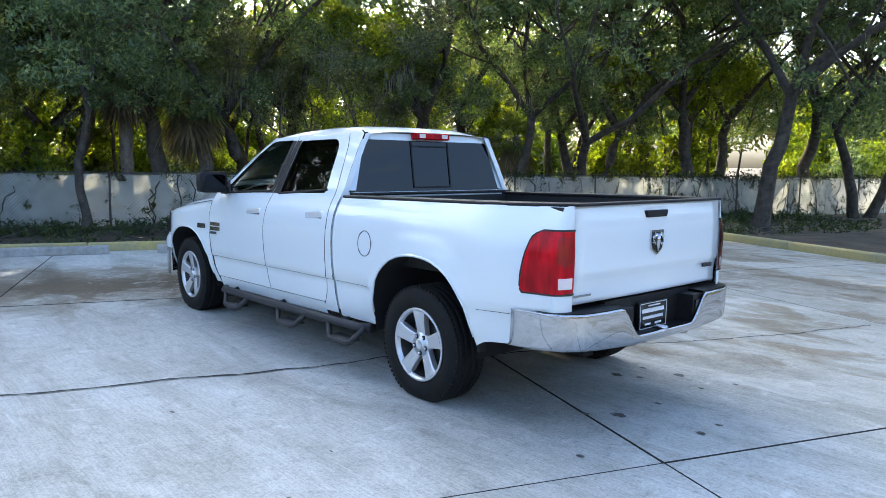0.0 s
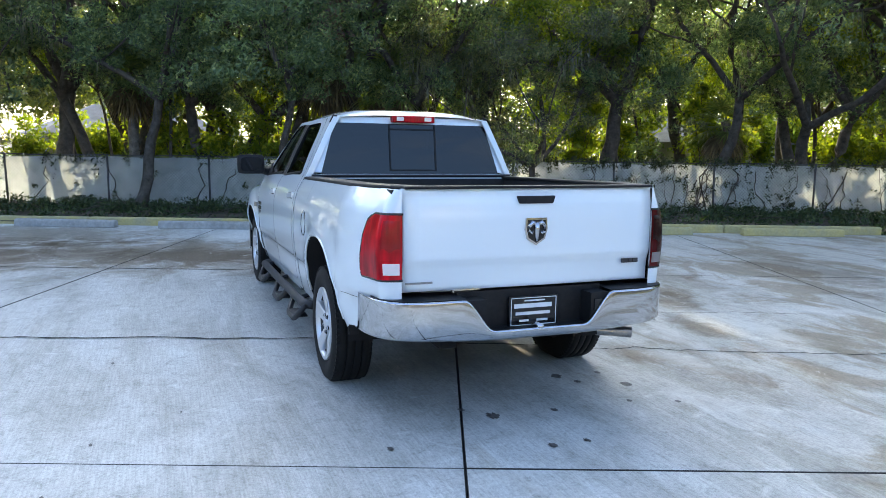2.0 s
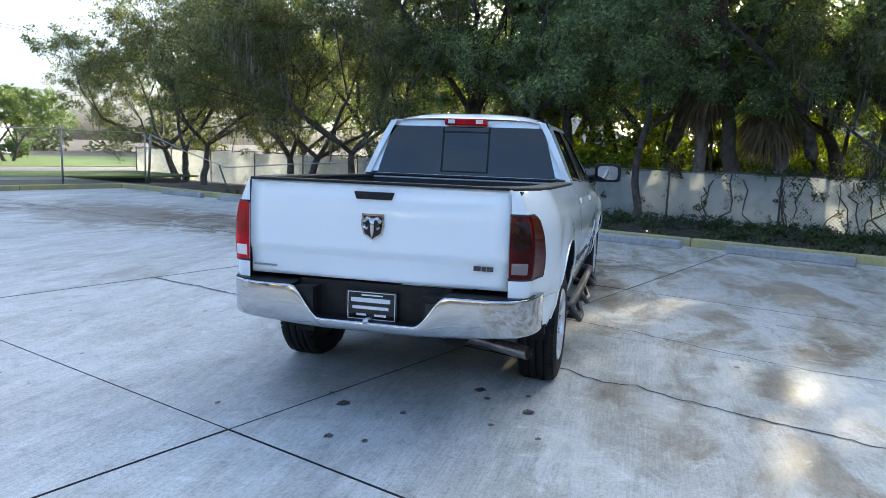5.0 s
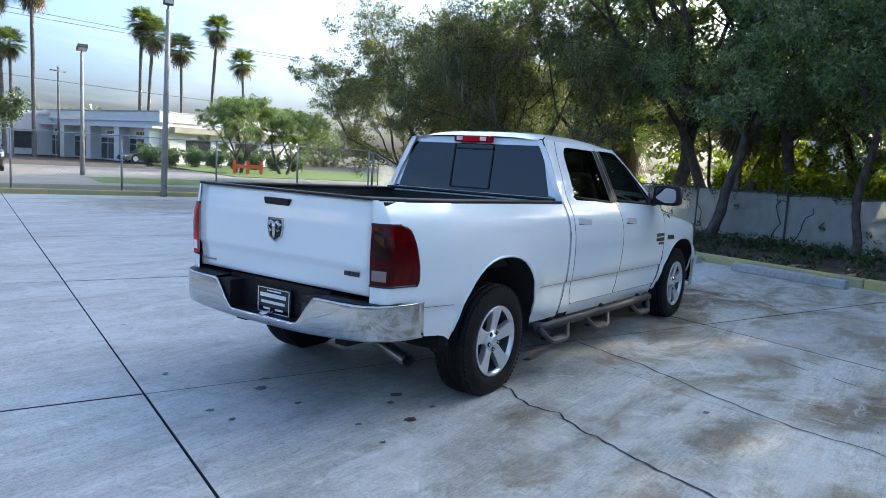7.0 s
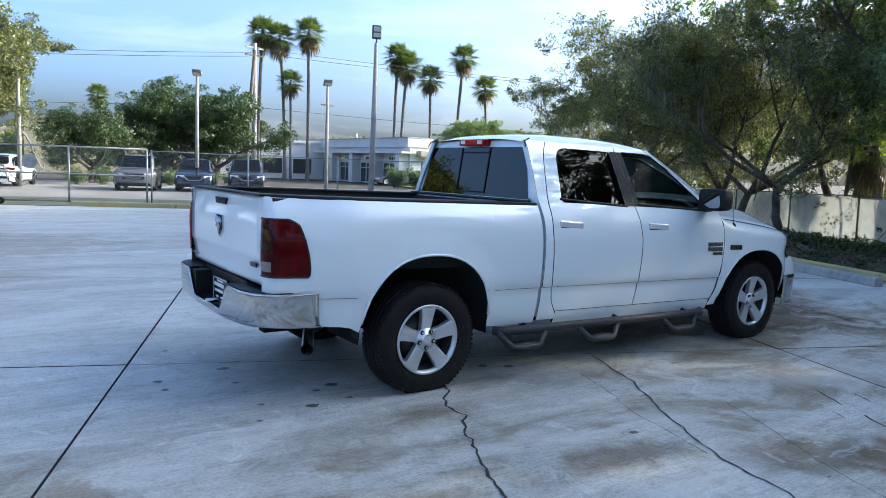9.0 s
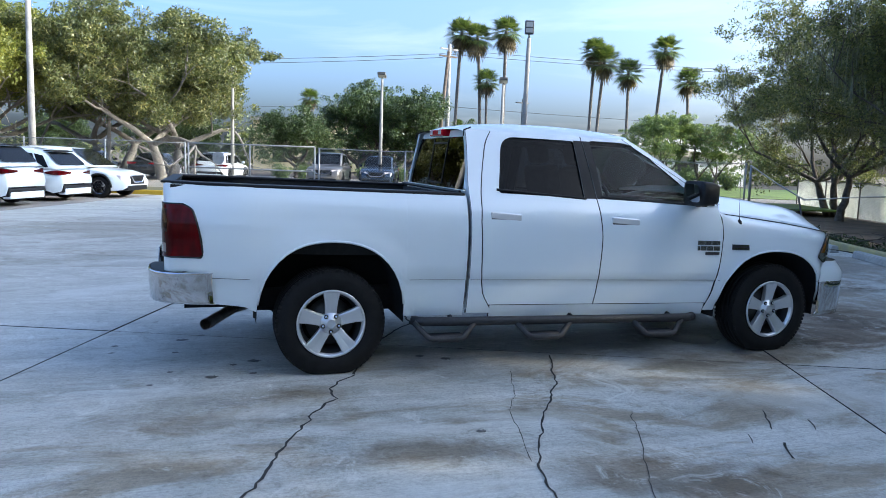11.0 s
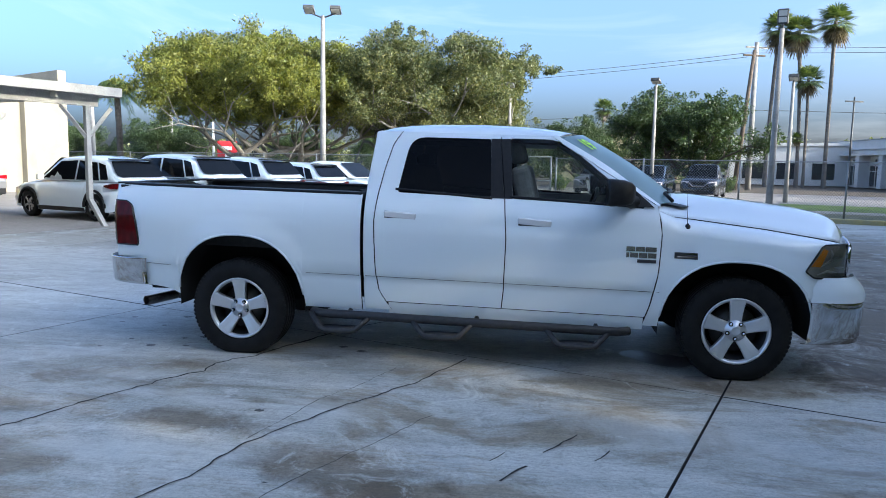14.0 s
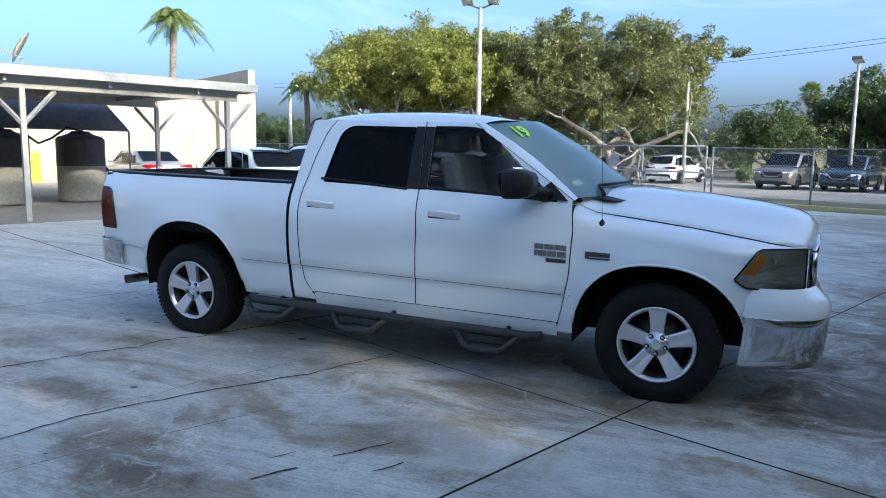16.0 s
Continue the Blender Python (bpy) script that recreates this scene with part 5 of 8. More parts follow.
stick = Stock().box(gate_x(0.8) - 0.0045, gate_x(0.8), 0.61, 0.765, 0.778, 0.789)
stick.v = [raked(v) for v in stick.v]
stick.made("dealer_sticker", STEEL, gate, "thin grey lettering bar")

# bed interior, rails and rear corners
bed = Stock()
for s in (1, -1):
    lo, hi = sorted((s * 0.80, s * 0.83))
    bed.box(-1.07, 0.98, lo, hi, 0.84, 1.285)
    lo, hi = sorted((s * 0.56, s * 0.80))
    bed.box(-0.42, 0.44, lo, hi, 0.84, 1.06)
bed.box(-1.07, 0.98, -0.82, 0.82, 0.82, 0.85)
bed.box(0.95, 0.985, -0.84, 0.84, 0.84, 1.285)
bed.box(-1.085, -1.06, -0.77, 0.77, 0.86, 1.285)
bed.v = [raked(v) for v in bed.v]
bed_ob = bed.made("bed_liner", LINER, truck, "black drop-in bed liner")
for s in (1, -1):
    lo, hi = sorted((s * 0.79, s * 0.925))
    cap = Stock()
    for k in range(12):
        x = -1.095 + 2.085 * k / 11
        out_y = side_y(x, 1.288) + 0.004 - (0.045 if k == 0 else 0.0)
        cap.v += [raked((x, s * y, z)) for y, z in ((out_y - 0.125, 1.281), (out_y, 1.281), (out_y, 1.306), (out_y - 0.125, 1.308))]
    cap.f = [(4 * k + j, 4 * k + (j + 1) % 4, 4 * k + 4 + (j + 1) % 4, 4 * k + 4 + j) for k in range(11) for j in range(4)] + [(3, 2, 1, 0), (44, 45, 46, 47)]
    rounded(cap.made("rail_cap", BLACK, truck, "black plastic bed rail cap"), 0.01, 2)
    vs = []
    for i in range(9):
        q = i / 8 * math.pi / 2
        for j in range(15):
            z = 0.60 + (1.288 - 0.60) * j / 14
            y0 = side_y(-1.045, z)
            vs.append((-1.045 - 0.073 * math.sin(q), s * (y0 + (0.7855 - y0) * (1 - math.cos(q))), z))
    body("bed_corner", vs, grid_faces(8, 14), PAINT, side=0)
Stock().tube([raked((0.96, -0.86, 1.31)), raked((0.96, 0.86, 1.31))], 0.014, 6).made("bulkhead_rail", BLACK, truck)

# cab back wall, rear window, brake lamp
vs = []
for i in range(13):
    y = -0.885 + 1.77 * i / 12
    for z in (0.88, 1.1, 1.25, 1.318):
        vs.append((1.03, y * min(1, side_y(1.03, z) / 0.885 - 0.004), z))
body("cab_back", vs, grid_faces(12, 3), PAINT)
inner = [(-0.775, 1.325), (0.775, 1.325), (0.655, 1.735), (-0.655, 1.735)]


def back_x(z):
    return 1.018 + 0.15 * (z - 1.315)


ring_out = [(-0.885, 1.315), (0.885, 1.315), (0.655, 1.79), (-0.655, 1.79)]
st = Stock()
n = 16
for k in range(4):
    a0, a1, b0, b1 = Vector(inner[k]), Vector(inner[(k + 1) % 4]), Vector(ring_out[k]), Vector(ring_out[(k + 1) % 4])
    for i in range(n):
        quad = [a0.lerp(a1, i / n), a0.lerp(a1, (i + 1) / n), b0.lerp(b1, (i + 1) / n), b0.lerp(b1, i / n)]
        st.add([(back_x(p[1]) + (0.02 if j > 1 and k in (1, 3) else 0), p[0], p[1]) for j, p in enumerate(quad)], [(0, 1, 2, 3)])
body("window_surround", st.v, st.f, PAINT)
pane = round_poly(inner, [0.04] * 4)
body("rear_window", [(back_x(z) - 0.003, y, z) for y, z in pane], [tuple(range(len(pane)))], DARK_GLASS, label="dark tinted rear window with a sliding centre pane", smooth=False)
st = Stock()
for y0, y1, z0, z1 in ((-0.205, -0.192, 1.36, 1.73), (0.192, 0.205, 1.36, 1.73), (-0.205, 0.205, 1.35, 1.362), (-0.205, 0.205, 1.685, 1.697)):
    st.box(-0.010, -0.005, y0, y1, z0, z1)
st.v = [raked((back_x(v[2]) + v[0], v[1], v[2])) for v in st.v]
st.made("slider_frame", BLACK, truck, "thin black frame of the sliding pane")
lamp3 = Stock().box(1.015, 1.10, -0.182, 0.182, 1.745, 1.80)
lamp3.v = [raked(v) for v in lamp3.v]
rounded(lamp3.made("high_brake_lamp", RED_LENS, truck, "red high brake lamp with two pale lenses"), 0.012, 3)
for y in (0.12, -0.12):
    bit = Stock().box(1.011, 1.02, y - 0.03, y + 0.03, 1.758, 1.79)
    bit.v = [raked(v) for v in bit.v]
    bit.made("cargo_lens", PALE_LENS, truck)
for s in (1, -1):
    Stock().tube([raked(p) for p in ((1.028, s * 0.70, 1.735), (1.04, s * 0.672, 1.782), (1.10, s * 0.655, 1.805))], 0.006, 5).made("roof_seam", GAP_SHADE, truck)

# cabin: seats, dashboard, wheel
def seat(x, y, wide, name):
    st = Stock().box(x, x + 0.5, y - wide / 2, y + wide / 2, 0.80, 0.98)
    ob = rounded(st.made(name, CLOTH, truck, "grey cloth seat"), 0.05, 3)
    back = Stock().box(-0.07, 0.09, -wide / 2, wide / 2, 0, 0.62, pose(x, y, 0.93, 0, -14, 0))
    rounded(back.made("backrest", CLOTH, ob), 0.05, 3)
    for dy in ((0,) if wide < 0.8 else (-0.45, 0.45)):
        head = Stock().box(-0.05, 0.07, dy - 0.13, dy + 0.13, 0.64 if wide < 0.8 else 0.60, 0.82 if wide < 0.8 else 0.72, pose(x, y, 0.93, 0, -14, 0))
        rounded(head.made("headrest", CLOTH, ob), 0.04, 3)


seat(2.32, 0.38, 0.52, "driver_seat")
seat(2.32, -0.38, 0.52, "passenger_seat")
seat(1.40, 0.0, 1.45, "rear_bench")
dash = Stock().box(2.95, 3.25, -0.78, 0.78, 0.95, 1.27)
rounded(dash.made("dashboard", BLACK, truck, "black dashboard"), 0.06, 3)
wheel = Stock().tube([(2.80 + 0.06 * math.sin(a), 0.38 + 0.185 * math.cos(a), 1.17 + 0.175 * math.sin(a)) for a in (2 * math.pi * k / 20 for k in range(21))], 0.016, 6)
wheel.tube([(2.80, 0.38, 1.17), (3.0, 0.38, 1.08)], 0.03, 6)
wheel.made("steering_wheel", BLACK, truck, "black steering wheel", True)
for s in (1, -1):
    st = Stock()
    for z0, z1, x0, x1 in ((0.8, 1.27, 1.12, 3.15),):
        st.box(x0, x1, min(s * 0.80, s * 0.83), max(s * 0.80, s * 0.83), z0, z1)
    st.made("door_card", TRIM_GREY, truck, "pale inner door trim")
    Stock().tube([raked((2.07, s * 0.84, 1.25)), raked((2.05, s * 0.62, 1.75))], 0.05, 6).made("inner_pillar", BLACK, truck)
Stock().box(1.05, 3.2, -0.82, 0.82, 0.45, 0.80).made("cabin_floor", BLACK, truck)
Stock().box(1.05, 1.12, -0.80, 0.80, 0.8, 1.30).made("rear_trim", BLACK, truck)

# chassis, exhaust, antenna
ch = Stock()
for s in (1, -1):
    lo, hi = sorted((s * 0.42, s * 0.52))
    ch.box(-1.0, 4.5, lo, hi, 0.42, 0.56)
ch.tube([(0, -0.72, 0.37), (0, 0.72, 0.37)], 0.05, 10)
ch.lathe([(0.02, -0.16), (0.12, -0.1), (0.15, 0), (0.12, 0.1), (0.02, 0.16)], 14, pose(0, 0.1, 0.37, 90, 0, 0))
ch.tube([(3.797, -0.72, 0.37), (3.797, 0.72, 0.37)], 0.05, 10)
ch.box(-0.55, -0.95, -0.55, 0.55, 0.48, 0.62)
ch.box(1.2, 3.1, -0.5, 0.5, 0.40, 0.6)
ch.made("chassis", GAP_SHADE, truck, "dark chassis frame and axles")
ex = Stock()
ex.tube([(0.3, -0.30, 0.44), (-0.45, -0.32, 0.42), (-0.66, -0.46, 0.395), (-0.85, -0.88, 0.375)], [0.034, 0.034, 0.038, 0.040], 14, False)
ex.tube([(-0.72, -0.6, 0.388), (-0.849, -0.878, 0.3752)], 0.034, 12, False)
ex.made("tailpipe", speckled("rusty_steel_pipe", (0.30, 0.27, 0.25), (0.62, 0.58, 0.54), 9.0, 0.28, metal=0.9), truck, "heat-stained steel tailpipe", True)
ant = Stock().tube([raked((3.42, -0.955, 1.15)), raked((3.415, -0.95, 1.25)), raked((3.385, -0.945, 1.96))], [0.003, 0.0016, 0.0010], 6)
ant_ob = ant.made("antenna", BLACK, truck, "thin black whip antenna")
Stock().lathe([(0.003, 0.05), (0.02, 0.03), (0.024, 0.0), (0.02, -0.03), (0.003, -0.05)], 12, Matrix.Translation(raked((3.42, -0.955, 1.13)))).made("antenna_base", BLACK, ant_ob, smooth=True)

# wheels
def road_wheel(x, s):
    turn = Matrix.Translation((x, 0, HUB_Z)) @ pose(0, 0, 0, -90 * s, 0, 0)
    out = 0.985
    R, half = 0.393, 0.128
    prof = [(0.235, -half * 0.86), (0.27, -half * 0.98), (0.32, -half), (0.362, -half * 0.93), (0.384, -half * 0.82)]
    for c in (-0.58, -0.2, 0.2, 0.58):
        prof += [(R - 0.003, (c - 0.16) * half), (R, (c - 0.12) * half), (R, (c + 0.12) * half), (R - 0.003, (c + 0.16) * half), (R - 0.012, (c + 0.165) * half), (R - 0.012, (c + 0.215) * half)]
    prof = prof[:-2]
    prof += [(0.384, half * 0.82), (0.362, half * 0.93), (0.33, half * 0.995), (0.325, half * 1.01), (0.29, half * 0.995), (0.262, half * 0.95), (0.245, half * 0.86)]
    tyre = Stock().lathe(prof, 72, turn @ Matrix.Translation((0, 0, out - half)))
    tyre.v = [(a, b, max(c, 0.004)) for a, b, c in tyre.v]
    wheel = tyre.made("wheel", RUBBER, truck, "wheel with a black all-terrain tyre and five-spoke alloy rim", True)
    blocks = Stock()
    for k in range(72):
        a = 2 * math.pi * k / 72
        for z0, w in ((-0.9, 0.16), (0.74, 0.16)):
            m = turn @ Matrix.Rotation(a, 4, "Z") @ Matrix.Translation((R - 0.017, 0, out - half + (z0 + w / 2) * half))
            if (m @ Vector((0.015, 0, 0))).z > 0.02:
                blocks.box(-0.012, 0.012, -0.011, 0.011, -w / 2 * half, w / 2 * half, m)
    tagged(blocks.made("tread_block", RUBBER, wheel, "shoulder tread blocks"), kind="stuff")
    rim = Stock()
    rim.lathe([(0.238, 0.0), (0.246, 0.008), (0.246, 0.016), (0.238, 0.020), (0.226, 0.012), (0.218, -0.01)], 48, turn @ Matrix.Translation((0, 0, out - 0.022)))
    rim_ob = rim.made("rim", ALLOY, wheel, "bright machined alloy rim", True)
    barrel = Stock().lathe([(0.218, -0.01), (0.205, -0.05), (0.195, -0.12), (0.2, -0.2)], 48, turn @ Matrix.Translation((0, 0, out - 0.022)))
    barrel.made("rim_barrel", ALLOY_GREY, rim_ob, "dark inside of the rim", True)
    for k in range(5):
        a = 2 * math.pi * k / 5
        sp = Stock()
        rows = [(0.040, 0.042, -0.034), (0.085, 0.041, -0.028), (0.13, 0.044, -0.019), (0.18, 0.050, -0.010), (0.226, 0.060, -0.004)]
        vv = []
        for r, w, h in rows:
            vv += [(w, -r, h - 0.04), (w, -r, h), (w * 0.80, -r, h + 0.004), (0.012, -r, h + 0.003), (0, -r, h + 0.002), (-0.012, -r, h + 0.003), (-w * 0.80, -r, h + 0.004), (-w, -r, h), (-w, -r, h - 0.04)]
        ff = [(i * 9 + j, i * 9 + j + 1, (i + 1) * 9 + j + 1, (i + 1) * 9 + j) for i in range(4) for j in range(8)]
        m = turn @ Matrix.Translation((0, 0, out - 0.006)) @ Matrix.Rotation(a + (math.pi if s < 0 else 0), 4, "Z")
        sp.add([m @ Vector(v) for v in vv], ff)
        sp.made("spoke", ALLOY, rim_ob)
    hub = Stock()
    m = turn @ Matrix.Translation((0, 0, out - 0.030))
    hub.lathe([(0.082, -0.03), (0.078, 0.0), (0.040, 0.003), (0.036, 0.012), (0.030, 0.016), (0.026, 0.013), (0.001, 0.014)], 24, m)
    hub.made("hub_cap", ALLOY, rim_ob, "round alloy centre cap", True)
    for k in range(5):
        a = 2 * math.pi * (k + 0.5) / 5 + (math.pi if s < 0 else 0)
        at = m @ Matrix.Translation((0.060 * math.sin(a), -0.060 * math.cos(a), 0.0))
        Stock().lathe([(0.001, 0.005), (0.0165, 0.005), (0.0165, -0.004)], 12, at).made("nut_socket", GLOSS_BLACK, rim_ob)
        Stock().lathe([(0.011, 0.0), (0.010, 0.014), (0.001, 0.018)], 6, at).made("wheel_nut", CHROME, rim_ob)
    disc = Stock()
    disc.lathe([(0.002, -0.09), (0.17, -0.09), (0.17, -0.12)], 32, turn @ Matrix.Translation((0, 0, out - 0.01)))
    disc.lathe([(0.19, -0.10), (0.235, -0.10)], 32, turn @ Matrix.Translation((0, 0, out - 0.12)))
    disc.made("brake_disc", DISC, wheel, smooth=True)
    # added black disc in place of the shade behind the spokes
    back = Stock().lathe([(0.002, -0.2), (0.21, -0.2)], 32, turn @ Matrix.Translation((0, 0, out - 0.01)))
    back.made("wheel_back", GAP_SHADE, wheel)


for x in (REAR_HUB, FRONT_HUB):
    for s in (1, -1):
        road_wheel(x, s)


# ---- trees ----
OAK_LEAF = leafy("oak_leaves", (0.07, 0.115, 0.06), (0.28, 0.37, 0.19), (0.50, 0.51, 0.23), 0.54, 0.88)
OLIVE_LEAF = leafy("grey_green_leaves", (0.09, 0.11, 0.058), (0.245, 0.26, 0.125), (0.42, 0.38, 0.17), 0.5)
BRIGHT_LEAF = leafy("sunlit_yellow_green_leaves", (0.14, 0.20, 0.03), (0.32, 0.40, 0.04), (0.52, 0.52, 0.06), 0.65, 0.7)
LIME_LEAF = leafy("pale_yellow_green_leaves", (0.12, 0.14, 0.04), (0.33, 0.34, 0.085), (0.46, 0.42, 0.13), 0.5)
DEEP_LEAF = leafy("deep_green_leaves", (0.03, 0.055, 0.02), (0.09, 0.14, 0.05), (0.22, 0.25, 0.10), 0.35, 0.9)
FROND = leafy("palm_fronds", (0.12, 0.17, 0.06), (0.26, 0.33, 0.11), (0.38, 0.38, 0.15), 0.48)
FAN_FROND = leafy("fan_palm_fronds", (0.07, 0.11, 0.045), (0.20, 0.26, 0.09), (0.36, 0.35, 0.14), 0.4, 0.85)
DRY_LEAF = leafy("dry_reddish_leaves", (0.12, 0.065, 0.045), (0.26, 0.15, 0.11), (0.34, 0.22, 0.17), 0.4)
DEAD_FROND = leafy("dead_palm_fronds", (0.10, 0.07, 0.04), (0.24, 0.17, 0.10), (0.32, 0.24, 0.14), 0.3)
MOSS = leafy("hanging_grey_moss", (0.16, 0.16, 0.12), (0.30, 0.30, 0.23), (0.40, 0.38, 0.28), 0.45)
COVER_LEAF = leafy("creeping_cover_leaves", (0.025, 0.045, 0.018), (0.08, 0.12, 0.04), (0.16, 0.16, 0.06), 0.3, 0.85)
VINE = leafy("fence_vines", (0.02, 0.035, 0.012), (0.06, 0.08, 0.025), (0.14, 0.12, 0.04), 0.3)
rng = np.random.default_rng(7)


def fast_mesh(name, verts, faces, mat, parent=None, label=""):
    """A mesh straight from arrays; all faces have the same number of corners."""
    me = bpy.data.meshes.new(name)
    n, k = faces.shape
    me.vertices.add(len(verts))
    me.vertices.foreach_set("co", np.asarray(verts, dtype=np.float32).ravel())
    me.loops.add(n * k)
    me.loops.foreach_set("vertex_index", faces.astype(np.int32).ravel())
    me.polygons.add(n)
    me.polygons.foreach_set("loop_start", np.arange(0, n * k, k, dtype=np.int32))
    me.materials.append(mat)
    me.update(calc_edges=True)
    ob = new(name, me)
    if parent is not None:
        ob.parent = parent
    if label:
        tagged(ob, label)
    return ob


def leaf_arrays(centres, radii, per, size, droop=0.0, flat=0.75):
    """Pointed leaves scattered round clump centres, denser towards each clump's skin; per and size may be one number or one a clump."""
    c = np.repeat(np.asarray(centres, float), per, axis=0)
    r = np.repeat(np.asarray(radii, float), per)
    sz = np.repeat(np.broadcast_to(np.asarray(size, float), (len(centres),)), per)
    n = len(c)
    d = rng.normal(size=(n, 3))
    d /= np.linalg.norm(d, axis=1, keepdims=True)
    p = c + d * (r * rng.uniform(0.2, 1.0, n) ** 0.6)[:, None] * np.array([1, 1, flat])
    a = rng.normal(size=(n, 3)) + np.array([0, 0, -droop])
    a /= np.linalg.norm(a, axis=1, keepdims=True)
    b = np.cross(a, rng.normal(size=(n, 3)))
    b /= np.linalg.norm(b, axis=1, keepdims=True)
    ln = (sz * rng.uniform(0.6, 1.35, n))[:, None]
    v = np.stack([p - a * ln + b * ln * 0.45, p - a * ln - b * ln * 0.45, p + a * ln], axis=1).reshape(-1, 3)
    return v, np.arange(n * 3).reshape(n, 3)


def limbs(base, direction, length, radius, depth, ends, st, bend=0.35, sides=7, up=0.15, along=None):
    """A tapered limb that forks; the tips go to ends, the places along it to along."""
    pts, rs = [base], [radius]
    d = direction.normalized()
    steps = 5
    for k in range(steps):
        d = (d + Vector(rng.normal(size=3) * bend * 0.35) + Vector((0, 0, up * 0.3))).normalized()
        pts.append(pts[-1] + d * length / steps)
        rs.append(radius * (1 - 0.45 * (k + 1) / steps))
    st.tube(pts, rs, sides, False)
    if along is not None:
        along += [tuple(p) for p in pts[1:]]
    if depth == 0:
        ends += [(pts[-1], length), (pts[-2], length * 0.8)]
        return
    for i in range(int(rng.integers(2, 4))):
        turn = Vector(rng.normal(size=3))
        turn.z *= 0.6
        nd = (d * 0.8 + turn.normalized() * 0.8 + Vector((0, 0, up))).normalized()
        limbs(pts[-1], nd, length * rng.uniform(0.62, 0.85), rs[-1] * 0.75, depth - 1, ends, st, bend, max(4, sides - 1), up, along)
    if depth >= 1:
        turn = Vector(rng.normal(size=3))
        limbs(pts[3], (d * 0.5 + turn.normalized()).normalized(), length * 0.6, rs[3] * 0.5, max(0, depth - 2), ends, st, bend, 5, up, along)


def oak(label, height, trunk_r, fork, spread, leaf, per, size, lean=(0, 0), moss=0, stems=1, clump=(0.7, 1.25), extra=0, low=None, bark=None, twigs=0, coarse_from=99.0, up=0.15, flat=0.75, skirt=0):
    """A broad tree whose limbs carry clumps of small leaves; high clumps, out of sight, have fewer and larger ones."""
    tree = thing("tree", label, "tree")
    st, ends, along = Stock(), [], []
    for k in range(stems):
        a = 2 * math.pi * k / stems + 0.7
        base = Vector((0.25 * math.cos(a), 0.25 * math.sin(a), -0.3)) if stems > 1 else Vector((0, 0, -0.3))
        out = Vector((lean[0] + (0.35 * math.cos(a) if stems > 1 else 0), lean[1] + (0.35 * math.sin(a) if stems > 1 else 0), 1.0))
        pts, rs, p = [base], [trunk_r * 1.45], base
        for j in range(6):
            p = p + (out + Vector((rng.normal() * 0.13, rng.normal() * 0.13, 0))).normalized() * (fork + 0.3) / 6
            pts.append(p)
            rs.append(trunk_r * (1.08 - 0.06 * j))
        st.tube(pts, rs, 10, False)
        for i in range(4 if stems == 1 else 3):
            b = 2 * math.pi * (i + rng.uniform(-0.3, 0.3)) / 4 + a
            limbs(p, Vector((math.cos(b) * spread, math.sin(b) * spread, 0.75)) + Vector((lean[0], lean[1], 0)), (height - fork) * 0.42, trunk_r * 0.62, 2, ends, st, up=up, along=along)
    centres = [tuple(e) for e, _ in ends]
    top = max(c[2] for c in centres)
    k = (height - 0.6) / top
    centres = [(c[0], c[1], c[2] * (k if c[2] * k > 1.5 else 1)) for c in centres]
    if low is not None:
        centres = [c for c in centres if c[2] > low]
    for _ in range(extra):
        c = centres[int(rng.integers(len(centres)))]
        q = rng.normal(size=3) * 0.8
        centres.append((c[0] + q[0], c[1] + q[1], max(low or 1.5, min(height - 0.3, c[2] + q[2] * 0.6 - 0.5))))
    # low boughs round the trunk
    for _ in range(skirt):
        a, r = rng.uniform(0, 2 * math.pi), rng.uniform(0.9, 3.0)
        centres.append((r * math.cos(a), r * math.sin(a), rng.uniform(3.3, 5.2)))
    # bare twigs reaching out of the clumps
    fine = Stock()
    for _ in range(twigs):
        c = Vector(centres[int(rng.integers(len(centres)))])
        d = Vector(rng.normal(size=3)).normalized()
        q = c + d * rng.uniform(0.5, 1.2)
        fine.tube([c - d * 0.5, c + Vector(rng.normal(size=3) * 0.12), q], [0.014, 0.010, 0.004], 3, False)
    if twigs:
        tagged(fine.made("twig", bark or BARK, tree), "bare twigs among the leaves", kind="stuff")
    st.made("trunk", bark or BARK, tree, "dark ridged trunk and spreading limbs" if bark is None else "pale grey trunk and spreading limbs", True)
    radii = rng.uniform(*clump, len(centres))
    # each clump breaks up into a few tight sprays
    small, sizes, counts, grains = [], [], [], []
    for c, r in zip(centres, radii):
        high = c[2] > coarse_from
        k = 2 if high else 5
        for _ in range(k):
            q = rng.normal(size=3) * r * 0.5
            small.append((c[0] + q[0], c[1] + q[1], c[2] + q[2] * flat))
            sizes.append(r * rng.uniform(0.3, 0.55))
            counts.append(max(1, int(per * (0.20 if high else 1.0) / k * rng.uniform(0.5, 1.4))))
            grains.append(size * 2.1 if high else size)
    fast_mesh("crown", *leaf_arrays(small, sizes, counts, grains, 0.15, flat), leaf, tree)
    if moss:
        vs, n = [], 0
        hang = [p for p in along if p[2] > 2.0] + centres[:len(centres) // 3]
        for i in rng.choice(len(hang), moss):
            c = np.array(hang[i])
            full = rng.uniform(0.35, 1.15)
            for _ in range(16):
                q = c + rng.normal(size=3) * np.array([0.16, 0.16, 0.05])
                ln, w, a = full * rng.uniform(0.35, 1.0), rng.uniform(0.008, 0.02), rng.uniform(0, 6.28)
                dx, dy = w * math.cos(a), w * math.sin(a)
                sway = rng.normal(size=2) * 0.05
